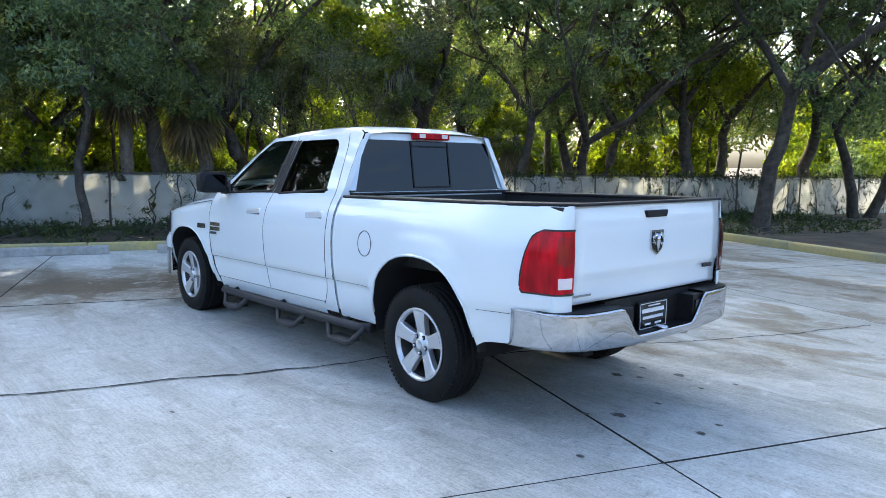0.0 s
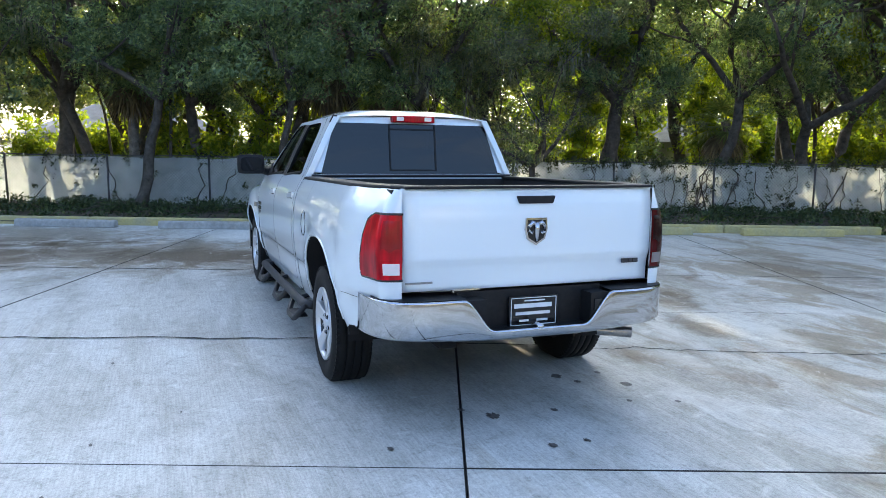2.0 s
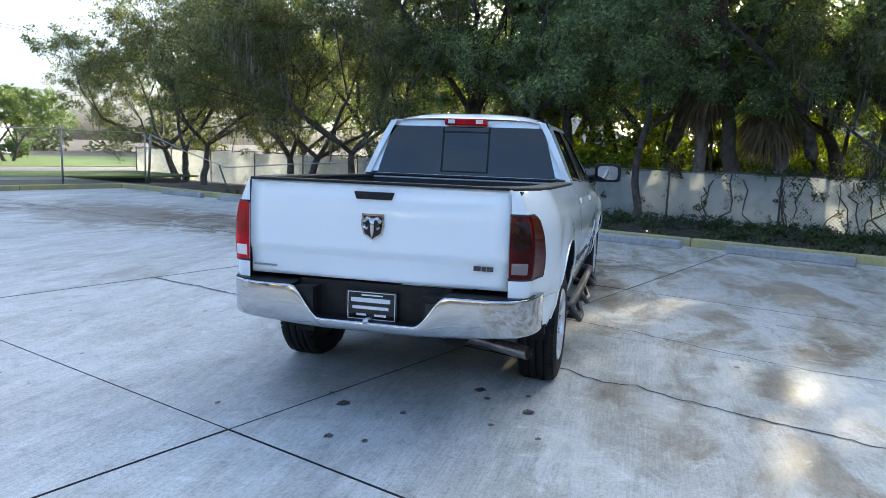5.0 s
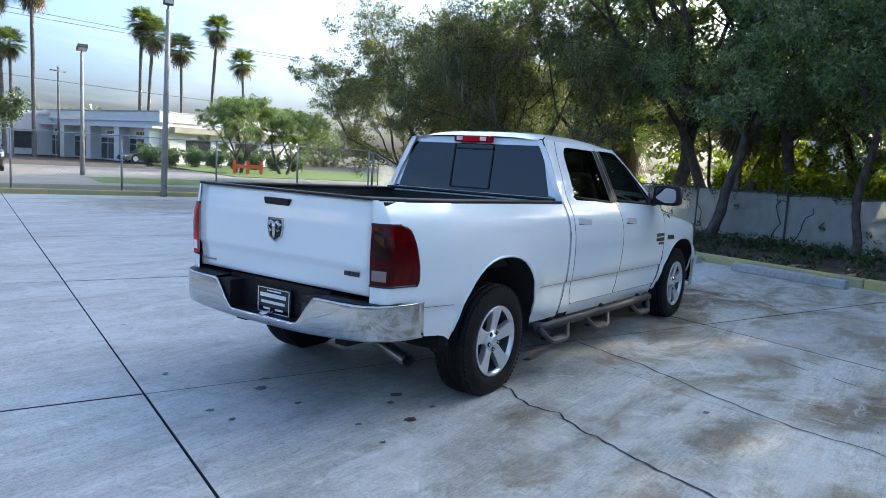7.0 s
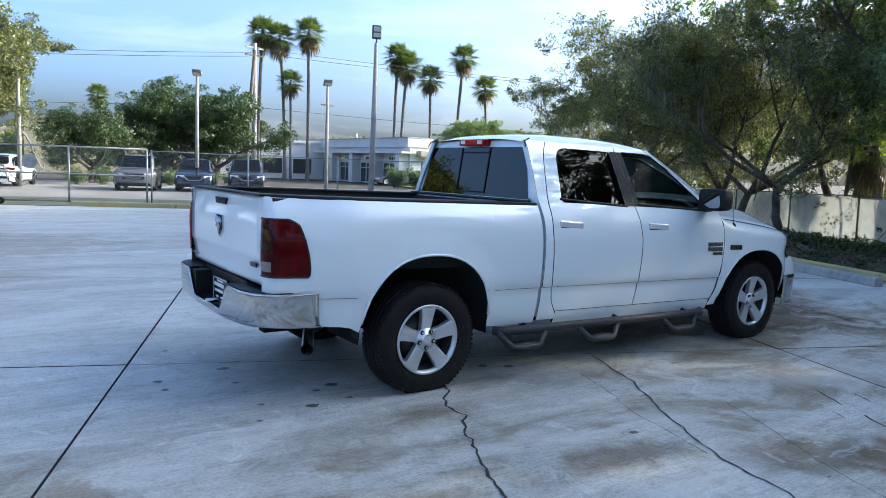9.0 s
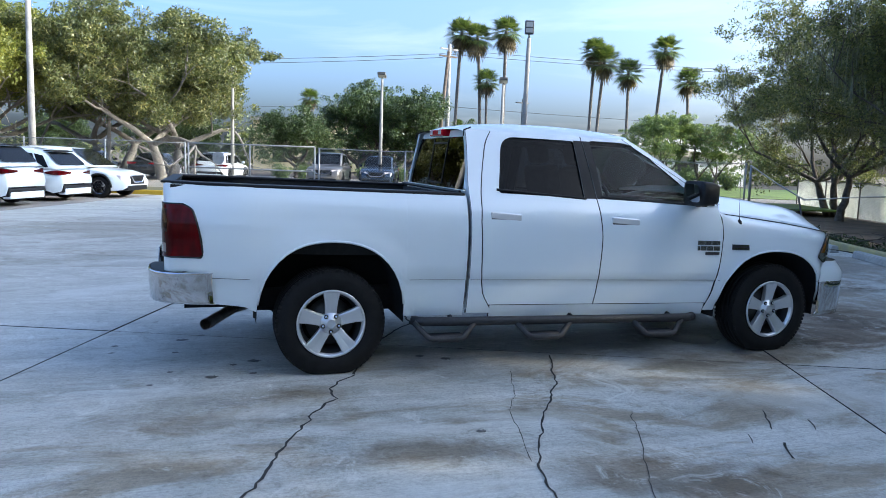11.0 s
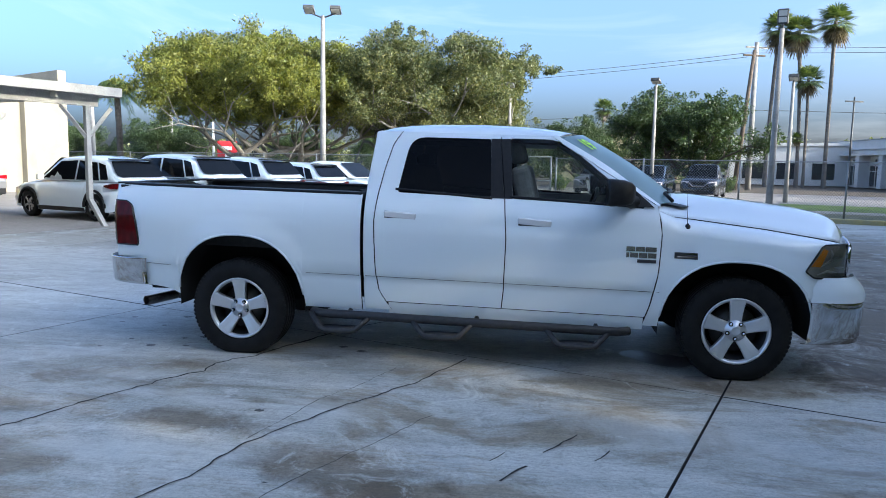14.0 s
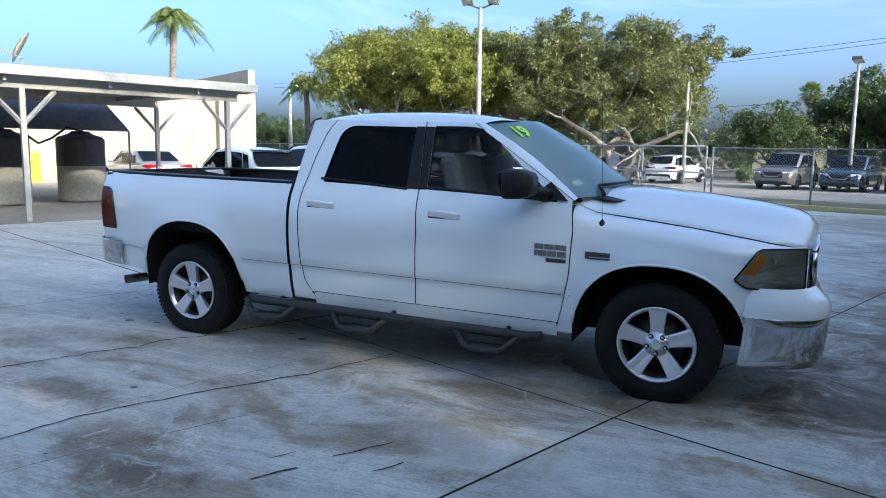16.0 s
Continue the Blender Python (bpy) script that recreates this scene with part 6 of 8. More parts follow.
                vs += [(q[0] - dx, q[1] - dy, q[2]), (q[0] + dx, q[1] + dy, q[2]), (q[0] + sway[0], q[1] + sway[1], q[2] - ln)]
                n += 3
        tagged(fast_mesh("moss", np.array(vs), np.arange(n).reshape(-1, 3), MOSS, tree), "grey moss hanging in strands", kind="stuff")
    return tree


def frond_arrays(base, direction, length, leaflets, wide, sag, fan=False):
    """One palm frond: a fan of strips, or strips along a bending rib."""
    vs, fs = [], []
    d = Vector(direction).normalized()
    side = d.cross(Vector((0, 0, 1)))
    side = side.normalized() if side.length > 0.05 else Vector((1, 0, 0))
    up = side.cross(d)
    b = Vector(base)
    if fan:
        hub = b + d * length * 0.5
        w = side * 0.02
        vs += [b - w, b + w, hub + w, hub - w]
        fs.append((0, 1, 2, 3))
        for k in range(leaflets):
            a = radians(-115 + 230 * k / (leaflets - 1))
            e = (d * math.cos(a) + side * math.sin(a)).normalized()
            ln = length * 0.62 * (0.75 + 0.25 * math.cos(a)) * rng.uniform(0.9, 1.08)
            s = e.cross(up).normalized() * wide
            mid = hub + e * ln * 0.55 - Vector((0, 0, sag * 0.15 * ln))
            tip = hub + e * ln - Vector((0, 0, sag * 0.75 * ln))
            n = len(vs)
            vs += [hub, mid - s, tip, mid + s]
            fs.append((n, n + 1, n + 2, n + 3))
    else:
        pts = [b + d * length * t - Vector((0, 0, sag * length * t * t)) for t in (k / 8 for k in range(9))]
        for i in range(8):
            n = len(vs)
            w = side * 0.02
            vs += [pts[i] - w, pts[i] + w, pts[i + 1] + w, pts[i + 1] - w]
            fs.append((n, n + 1, n + 2, n + 3))
        for k in range(leaflets):
            t = 0.15 + 0.85 * k / leaflets
            i = min(7, int(t * 8))
            p = pts[i].lerp(pts[i + 1], t * 8 - i)
            run = (pts[i + 1] - pts[i]).normalized()
            for sg in (1, -1):
                e = (side * sg + run * 0.6 - Vector((0, 0, 0.55 + 0.3 * rng.uniform()))).normalized()
                ln = length * 0.30 * (1 - 0.55 * abs(t - 0.45)) * rng.uniform(0.85, 1.1)
                s = run * wide
                n = len(vs)
                vs += [p, p + e * ln * 0.5 - s, p + e * ln, p + e * ln * 0.5 + s]
                fs.append((n, n + 1, n + 2, n + 3))
    return vs, fs


def palm(label, height, trunk_r, fronds, length, fan, skirt=0, sway=(0, 0), wide=0.03, leaflets=18, leaf=None):
    tree = thing("palm_tree", label, "palm tree")
    st = Stock()
    pts = [Vector((sway[0] * (k / 12) ** 2, sway[1] * (k / 12) ** 2, -0.3 + (height + 0.3) * k / 12)) for k in range(13)]
    st.tube(pts, [trunk_r * (1.25 - 0.3 * min(1, k / 3)) * (1 + 0.06 * (k % 2)) for k in range(13)], 9, False)
    st.made("trunk", PALM_BARK, tree, "slim ringed trunk", True)
    top = pts[-1]
    for name, count, lo, hi, mat, sg in (("crown", fronds, -38 if fan else 0, 78 if fan else 85, leaf or FROND, 0.30 if fan else 0.75), ("dead_skirt", skirt, -85, -45, DEAD_FROND, 0.5)):
        if not count:
            continue
        vs, fs = [], []
        for k in range(count):
            a, e = 2.4 * k + rng.uniform(-0.2, 0.2), radians(lo + (hi - lo) * (k + 0.5) / count + rng.uniform(-6, 6))
            v, f = frond_arrays(top + Vector((0, 0, -0.1)), (math.cos(a) * math.cos(e), math.sin(a) * math.cos(e), math.sin(e)), length * rng.uniform(0.85, 1.1), leaflets, wide, sg, fan)
            fs += [tuple(len(vs) + i for i in q) for q in f]
            vs += v
        fast_mesh(name, np.array([tuple(v) for v in vs]), np.array(fs), mat, tree, "brown dead fronds hanging against the trunk" if count == skirt and name == "dead_skirt" else "")
    return tree


def shrub(label, radius, height, leaf, count, size):
    bush = thing("shrub", label, "shrub")
    st, centres = Stock(), []
    for k in range(9):
        a, r = rng.uniform(0, 6.28), radius * rng.uniform(0.1, 0.8)
        tip = Vector((r * math.cos(a), r * math.sin(a), height * rng.uniform(0.45, 0.95)))
        st.tube([Vector((0.1 * math.cos(a), 0.1 * math.sin(a), -0.3)), tip * 0.5 + Vector((0, 0, 0.1)), tip], [0.025, 0.018, 0.006], 5, False)
        centres += [tuple(tip), tuple(tip * 0.7), tuple(tip * 0.42)]
    st.made("stem", BARK, bush, smooth=True)
    fast_mesh("foliage", *leaf_arrays(centres, rng.uniform(0.35, 0.75, len(centres)) * radius * 0.6, count // len(centres), size), leaf, bush)
    return bush


def put(kinds, places, group=""):
    """Sets the first of each kind at its first place and copies at the others; places are (kind, x, y, z, turn, grow)."""
    used = set()
    for k, x, y, z, turn, grow in places:
        ob = kinds[k]
        m = pose(x, y, z, 0, 0, turn)
        if group:
            tagged(ob, group=group)
        if k not in used:
            used.add(k)
            ob.matrix_world = m @ Matrix.Scale(grow, 4)
        else:
            c = copy_thing(ob, m)
            c.scale = (grow, grow, grow)
    for k, ob in enumerate(kinds):
        if k not in used:
            for o in (*ob.children_recursive, ob):
                bpy.data.objects.remove(o)


TREE_WORDS = "dark green oak with a rough trunk beyond the lot kerb"
THIN_WORDS = "small airy oak hung with grey moss beyond the lot kerb"
BACK_WORDS = "dark green oak standing in the woods behind the fence"
oaks = [oak(TREE_WORDS, 13.0, 0.26, 3.4, 0.6, OAK_LEAF, 640, 0.054, (0.05, 0.1), 26, clump=(0.65, 1.2), extra=40, low=3.3, twigs=60, coarse_from=6.0, skirt=11),
        oak(TREE_WORDS, 12.0, 0.17, 3.5, 0.65, OAK_LEAF, 640, 0.054, (-0.10, 0.2), 22, clump=(0.65, 1.2), extra=40, low=3.1, twigs=60, coarse_from=6.0, skirt=10),
        oak(TREE_WORDS, 13.5, 0.20, 3.2, 0.65, OAK_LEAF, 600, 0.054, (0.1, -0.2), 30, 3, clump=(0.65, 1.2), extra=30, low=3.7, twigs=60, coarse_from=6.0, skirt=11),
        oak(THIN_WORDS, 9.2, 0.15, 1.7, 1.0, OLIVE_LEAF, 320, 0.056, (0.1, 0.2), 90, clump=(0.55, 1.05), extra=70, low=1.7, twigs=260, up=0.22),
        oak(THIN_WORDS, 8.8, 0.16, 1.5, 1.1, OLIVE_LEAF, 310, 0.056, (-0.15, 0.1), 110, 2, clump=(0.55, 1.05), extra=50, low=1.8, twigs=260, up=0.18),
        oak(BACK_WORDS, 13.0, 0.22, 3.8, 0.65, OAK_LEAF, 300, 0.085, (0.1, 0.1), 30, clump=(0.7, 1.3), extra=30, low=2.8, coarse_from=7.0),
        oak(BACK_WORDS, 13.5, 0.19, 3.6, 0.65, OAK_LEAF, 300, 0.085, (-0.1, 0.15), 30, 2, clump=(0.7, 1.3), extra=20, low=2.8, coarse_from=7.0),
        oak("slender dark oak in front of the screened fence", 9.0, 0.105, 3.9, 0.8, OAK_LEAF, 600, 0.054, (-0.03, 0.05), 12, clump=(0.6, 1.1), extra=30, low=3.4, twigs=50, coarse_from=6.0, skirt=5)]
put(oaks, [
    # along the fence, in the planted strip
    (1, 18.05, 2.75, -0.3, 200, 0.95), (7, 16.6, -1.35, -0.3, 60, 1.0), (3, 15.2, -8.9, -0.3, 40, 0.8), (3, 20.9, 9.1, -0.3, 120, 1.0), (4, 22.1, 12.0, -0.3, 210, 1.0), (3, 23.4, 17.2, -0.2, 300, 1.0),
    # behind the fence
    (0, 18.7, -4.2, -0.3, 10, 1.0), (2, 17.8, -6.9, -0.3, 75, 1.05), (0, 16.0, -11.8, -0.3, 140, 1.0), (1, 14.6, -14.8, -0.3, 80, 1.05), (2, 13.6, -18.4, -0.3, 200, 1.0),
    (0, 22.3, 5.0, -0.3, 250, 1.05), (2, 21.0, 0.6, -0.3, 330, 1.0), (6, 26.5, 9.5, -0.3, 30, 0.85), (5, 11.5, -22.5, -0.3, 20, 1.1),
    (5, 9.5, -27.5, -0.3, 110, 1.1), (6, 29.5, -13.5, -0.3, 300, 1.0), (6, 6.8, -26.5, -0.3, 20, 1.0), (5, 28.0, -3.0, -0.3, 320, 1.05), (6, 25.0, 2.2, -0.3, 260, 1.05), (5, 12.8, -26.0, -0.3, 220, 1.05), (5, 7.5, -33.0, -0.3, 70, 1.1), (6, 19.0, -22.5, -0.3, 130, 1.0), (5, 19.5, -18.0, -0.3, 10, 1.1), (6, 14.5, -24.0, -0.3, 50, 1.1), (5, 18.5, -27.0, -0.3, 150, 1.1),
    (6, 23.2, 3.5, -0.3, 75, 1.05), (5, 21.0, -2.2, -0.3, 190, 1.12), (6, 25.5, -0.8, -0.3, 100, 1.1), (5, 6.5, -17.5, -0.1, 150, 1.0), (6, 0.5, -19.0, -0.1, 40, 1.0), (5, -6.5, -21.0, -0.1, 250, 1.0),
    (4, 25.8, 20.0, -0.2, 30, 1.0), (3, 29.0, 24.0, -0.2, 170, 0.85), (4, 28.5, 16.0, -0.2, 80, 1.1)], "oaks along the fence")

# slender trunks in the undergrowth
saplings = [oak("slender leaning sapling behind the fence", 6.5, 0.07, 3.6, 0.5, BRIGHT_LEAF, 90, 0.07, (0.12, 0.1), clump=(0.4, 0.8), low=2.4), oak("slender leaning sapling behind the fence", 7.0, 0.06, 4.2, 0.45, OAK_LEAF, 90, 0.07, (-0.15, 0.12), clump=(0.4, 0.8), low=2.6)]
put(saplings, [(k % 2, *spot(rng.uniform(18.2, 26.0), -24 + 1.75 * k + rng.uniform(-0.6, 0.6)).xy, -0.33, 67 * k, rng.uniform(0.85, 1.15)) for k in range(24)], "saplings behind the fence")

sabals = [palm("cabbage palm with a skirt of dead brown fronds", 4.6, 0.19, 26, 1.5, True, 26, wide=0.035), palm("cabbage palm with a skirt of dead brown fronds", 3.6, 0.2, 24, 1.5, True, 34, (0.4, 0.2), wide=0.035)]
put(sabals, [(0, 18.9, -3.2, -0.3, 0, 1.0), (1, 18.6, -5.6, -0.3, 70, 1.1), (0, 21.4, 2.8, -0.3, 200, 0.9), (1, 14.9, -16.2, -0.3, 20, 0.8), (1, 24.5, 7.5, -0.3, 100, 0.9)], "palms behind the fence")

bushes = [shrub("sunlit yellow-green bush behind the fence", 1.7, 3.4, BRIGHT_LEAF, 2600, 0.11), shrub("sunlit yellow-green bush behind the fence", 1.4, 4.6, BRIGHT_LEAF, 2400, 0.12), shrub("dark green bush under the oaks", 1.5, 2.8, OAK_LEAF, 2200, 0.10)]
spots = []
for k in range(48):
    v = -36 + 1.2 * k + rng.uniform(-0.4, 0.4)
    u = rng.uniform(20.5, 28.0)
    p = spot(u, v)
    spots.append((int(rng.choice([0, 1, 0, 2, 1, 1])), p.x, p.y, -0.35, rng.uniform(0, 360), rng.uniform(0.75, 1.15)))
for k in range(22):
    p = spot(rng.uniform(28.5, 36.0), -40 + 2.3 * k + rng.uniform(-0.6, 0.6))
    spots.append((int(rng.choice([0, 1])), p.x, p.y, -0.4, rng.uniform(0, 360), rng.uniform(1.3, 1.7)))
spots += [(0, 20.4, 0.3, -0.35, 40, 1.0), (1, 21.6, 1.6, -0.35, 160, 0.9), (0, 19.9, -1.2, -0.35, 250, 0.95)]
put(bushes, spots, "bushes behind the fence")
dead = thing("dead_branch", "dry reddish-brown branch caught in the oak crown", "branch", pose(15.4, -2.1, 4.6))
stick = Stock()
tips = []
for k in range(9):
    d = Vector((rng.normal() * 0.5, rng.normal() * 0.6, rng.uniform(-0.2, 0.9)))
    stick.tube([Vector((0.9, 0.5, 0.9)), d * 0.5 + Vector((0.2, 0.1, 0.2)), d], [0.02, 0.012, 0.004], 4, False)
    tips += [tuple(d), tuple(d * 0.6)]
stick.made("stem", BARK, dead)
fast_mesh("foliage", *leaf_arrays(tips, [0.34] * len(tips), 60, 0.05, 0.6), DRY_LEAF, dead)

# woods further back
cs, rs_ = [], []
for k in range(2900):
    v = rng.uniform(-85, 92)
    u = rng.uniform(46 if v < 50 else 56, 86)
    cs.append(tuple(spot(u, v, rng.uniform(0.3, 1.0) ** 0.8 * (2.0 + (u - 25) * 0.31))))
    rs_.append(rng.uniform(1.2, 2.4))
# pale leaf colour puts haze and sunlight on these woods
tagged(fast_mesh("far_woods", *leaf_arrays(cs, rs_, 72, 0.32), LIME_LEAF), "hazy mass of trees standing behind the houses", "woods", kind="stuff")

# low plants, litter and fence vines
cs, rs_ = [], []
for k in range(900):
    v = rng.uniform(-20, 17)
    u = rng.uniform(KERB_U + 0.5, FENCE_U + 0.3) if rng.uniform() < 0.6 else rng.uniform(FENCE_U - 2.5, FENCE_U)
    p = spot(u, v)
    cs.append((p.x, p.y, ground_z(u, v) + rng.uniform(0.0, 0.10 + 0.012 * (u - KERB_U))))
    rs_.append(rng.uniform(0.18, 0.42))
tagged(fast_mesh("ground_cover", *leaf_arrays(cs, rs_, 60, 0.05, 0, 0.5), COVER_LEAF), "low dark creeping plants over leaf litter", "plants", kind="stuff")
cs, rs_ = [], []
for k in range(1000):
    v = rng.uniform(-30, 15.5)
    p = spot(FENCE_U + rng.uniform(-0.1, 0.08), v)
    h = rng.uniform(0, 1) ** 1.6
    if v > 1.5 and k % 4:
        continue
    cs.append((p.x, p.y, -0.3 + 1.55 * (h if rng.uniform() < 0.6 else 1.0 - 0.12 * h)))
    rs_.append(rng.uniform(0.08, 0.25))
tagged(fast_mesh("fence_vines", *leaf_arrays(cs, rs_, 26, 0.045, 0.4, 1.2), VINE), "dark vines climbing the screened fence", "vines", kind="stuff")
vine = Stock()
for k in range(150):
    v = rng.uniform(-30, 15)
    if v > 1.5 and k % 4:
        continue
    p = spot(FENCE_U - 0.05, v)
    pts = [p + Vector((0, 0, -0.3))]
    for j in range(6):
        pts.append(pts[-1] + spot(0, rng.normal() * 0.12) + Vector((0, 0, rng.uniform(0.12, 0.3))))
        if pts[-1].z > 1.15:
            break
    vine.tube(pts, rng.uniform(0.006, 0.022), 4, False)
tagged(vine.made("vine_stems", BARK), "bare brown vine stems on the fence", "vines", kind="stuff")
tw = Stock()
for k in range(260):
    u, v = rng.uniform(KERB_U + 0.4, FENCE_U), rng.uniform(-12, 16)
    p = spot(u, v, ground_z(u, v) + 0.03)
    a, ln = rng.uniform(0, 6.28), rng.uniform(0.3, 1.3)
    q = p + Vector((math.cos(a) * ln, math.sin(a) * ln, rng.uniform(0.0, 0.25)))
    tw.tube([p, (p + q) / 2 + Vector((0, 0, 0.05)), q], [0.016, 0.012, 0.006], 4, False)
tagged(tw.made("fallen_twigs", BARK), "fallen twigs and branches on the litter", "twigs", kind="stuff")


# ---- parked cars ----
def paint(name, color, rough=0.25, metal=0.0):
    return material(name, color, rough, metal, Coat_Weight=0.7, Coat_Roughness=0.05)


GREY_PAINT, BLUE_PAINT, CAR_BLACK, SILVER = paint("grey_metallic_paint", (0.16, 0.15, 0.14), 0.3, 0.4), paint("dark_blue_paint", (0.02, 0.035, 0.06), 0.25, 0.3), paint("black_car_paint", (0.012, 0.012, 0.013)), paint("silver_paint", (0.42, 0.42, 0.43), 0.3, 0.6)
CAR_GLASS = material("car_window", (0.006, 0.007, 0.008), 0.05, Specular_IOR_Level=0.16)
WHITE_SHAPE = PAINT


def car(name, label, category, colour, length=4.4, width=1.8, height=1.62, wheelbase=2.65, kind="suv", lamp_wide=0.42):
    """A parked car facing +x, its middle over the origin: lofted body, cabin, panes, wheels, lamps."""
    c = thing(name, label, category)
    L, W, H = length / 2, width / 2, height
    belt = H * (0.60 if kind != "sedan" else 0.62)
    low = 0.20
    hood = H * (0.585 if kind == "suv" else 0.56) if kind != "pickup" else H * 0.6
    fx, rx = wheelbase / 2 + 0.02, -wheelbase / 2 + 0.02
    prof = [(-L, 0.50, belt - 0.22), (-L + 0.05, 0.30, belt - 0.04), (-L + 0.25, low + 0.04, belt), (-L * 0.4, low, belt), (0.2 * L, low, belt - 0.01), (0.40 * L, low, belt - 0.03), (0.55 * L, low, hood), (0.80 * L, low + 0.02, hood - 0.07), (0.95 * L, 0.26, hood - 0.17), (L, 0.34, hood - 0.34)]
    if kind == "sedan":
        prof[0:3] = [(-L, 0.46, belt - 0.16), (-L + 0.05, 0.30, belt + 0.01), (-L + 0.3, low + 0.02, belt + 0.03)]
    xs = sorted({p[0] for p in prof} | {fx + 0.37 * k for k in (-1, -0.97, -0.85, -0.6, -0.3, 0, 0.3, 0.6, 0.85, 0.97, 1)} | {rx + 0.37 * k for k in (-1, -0.97, -0.85, -0.6, -0.3, 0, 0.3, 0.6, 0.85, 0.97, 1)})
    los, his = [(p[0], p[1]) for p in prof], [(p[0], p[2]) for p in prof]
    vs, ns = [], 13
    for x in xs:
        lo, hi = lerp_table(los, x), lerp_table(his, x)
        for hub in (fx, rx):
            d = abs(x - hub) / 0.37
            if d < 1:
                lo = max(lo, 0.33 + 0.40 * math.sqrt(1 - d * d))
        t = abs(x) / L
        w = W * (1 - 0.16 * max(0, (t - 0.72) / 0.28) ** 2.2)
        half = [(0.0, hi + 0.02), (w * 0.55, hi + 0.015), (w * 0.84, hi - 0.01), (w * 0.94, hi - 0.05), (w * 0.99, lo + (hi - lo) * 0.68), (w, lo + (hi - lo) * 0.4), (w * 0.965, lo)]
        vs += [(x, y, z) for y, z in half] + [(x, -y, z) for y, z in reversed(half[1:])]
    n = len(xs)
    fs = [(i * ns + j, (i + 1) * ns + j, (i + 1) * ns + (j + 1) % ns, i * ns + (j + 1) % ns) for i in range(n - 1) for j in range(ns) if j != 6]
    fs += [tuple(range(ns)), tuple((n - 1) * ns + j for j in range(ns))[::-1]]
    obj("body", vs, fs, colour, c, smooth=True)
    # cabin
    if kind == "sedan":
        roof = [(-0.72 * L, belt + 0.02), (-0.35 * L, H - 0.05), (0.0, H), (0.18 * L, H - 0.06), (0.52 * L, belt - 0.02)]
    elif kind == "pickup":
        roof = [(-0.30 * L, belt + 0.02), (-0.27 * L, H - 0.06), (-0.05 * L, H), (0.12 * L, H - 0.04), (0.42 * L, belt - 0.02)]
    else:
        roof = [(-0.965 * L, belt + 0.02), (-0.74 * L, H - 0.13), (-0.63 * L, H - 0.07), (-0.28 * L, H), (0.12 * L, H - 0.05), (0.54 * L, belt - 0.02)]
    cxs = [roof[0][0] + (roof[-1][0] - roof[0][0]) * k / 16 for k in range(17)]
    vs = []
    for x in cxs:
        h = max(belt + 0.015, lerp_table(roof, x))
        k = (h - belt) / (H - belt)
        half = [(0, h), (W * 0.5, h - 0.01), (W * 0.70, h - 0.05 * k), (W * 0.755, h - 0.11 * k), (W * (0.755 + 0.155 * 1), belt)]
        vs += [(x, y, z) for y, z in half] + [(x, -y, z) for y, z in reversed(half[1:])]
    fs = [(i * 9 + j, (i + 1) * 9 + j, (i + 1) * 9 + (j + 1) % 9, i * 9 + (j + 1) % 9) for i in range(16) for j in range(9)]
    obj("cabin", vs, fs, colour, c, smooth=True)
    # panes lie a little proud of the cabin
    def pane(nm, pts):
        obj(nm, pts, [tuple(range(len(pts)))], CAR_GLASS, c, "dark window")

    def cab(x, k, s, out=0.006):
        h = max(belt + 0.015, lerp_table(roof, x))
        zt = h - 0.11 * (h - belt) / (H - belt)
        z = belt + 0.03 + (zt - belt - 0.05) * k
        f = (z - belt) / max(0.01, zt - belt)
        return (x, s * (W * (0.91 + (0.755 - 0.91) * f) + out), z)

    x0, x1 = roof[0][0], roof[-1][0]
    span = x1 - x0
    for s in (1, -1):
        a, m0, m1, b = x0 + span * (0.20 if kind != "pickup" else 0.10), x0 + span * 0.47, x0 + span * 0.49, x0 + span * 0.90
        pane("side_pane", [cab(a + 0.0, 0.0, s), cab(m0, 0, s), cab(m0, 1, s), cab(a + span * 0.06, 1, s)][::s])
        pane("side_pane", [cab(m1, 0, s), cab(b, 0.0, s), cab(x0 + span * 0.70, 1, s), cab(m1, 1, s)][::s])
    if kind == "suv":
        # wide rear pane under a small black spoiler
        xa, xb = roof[1][0], roof[0][0]
        rows = []
        for k, wide in ((0.06, 0.66), (0.30, 0.72), (0.58, 0.77), (0.76, 0.76), (0.82, 0.66)):
            x = xa + (xb - xa) * k
            rows.append((x - 0.016, W * wide, lerp_table(roof, x) + 0.012))
        ring = [(x, y, z) for x, y, z in rows] + [(x, -y, z) for x, y, z in reversed(rows)]
        pane("rear_pane", ring)
        lip = Stock().box(roof[1][0] - 0.10, roof[1][0] + 0.10, -W * 0.66, W * 0.66, -0.012, 0.016)
        lip.v = [(x, y, lerp_table(roof, x) + 0.012 + z if x > roof[1][0] else lerp_table(roof, roof[1][0]) + 0.02 + z) for x, y, z in lip.v]
        rounded(lip.made("spoiler", GLOSS_BLACK, c, "small black roof spoiler"), 0.008)
        for s in (1, -1):
            dp = [cab(x0 + span * 0.10, 0.10, s), cab(x0 + span * 0.185, 0.05, s), cab(x0 + span * 0.245, 1, s), cab(x0 + span * 0.165, 0.97, s)]
            pane("quarter_pane", dp[::s])
    for nm, xa, xb, o in (("windscreen", roof[-2][0], roof[-1][0], 1), *(() if kind == "suv" else (("rear_pane", roof[0][0], roof[1][0], -1),))):
        pts = []
        for x, q in ((xa + (xb - xa) * (0.06 if o > 0 else 0.18), 0.70), (xa + (xb - xa) * (0.9 if o > 0 else 0.92), 0.70)):
            h = lerp_table(roof, x)
            wide = W * (0.66 + 0.13 * (H - h) / (H - belt))
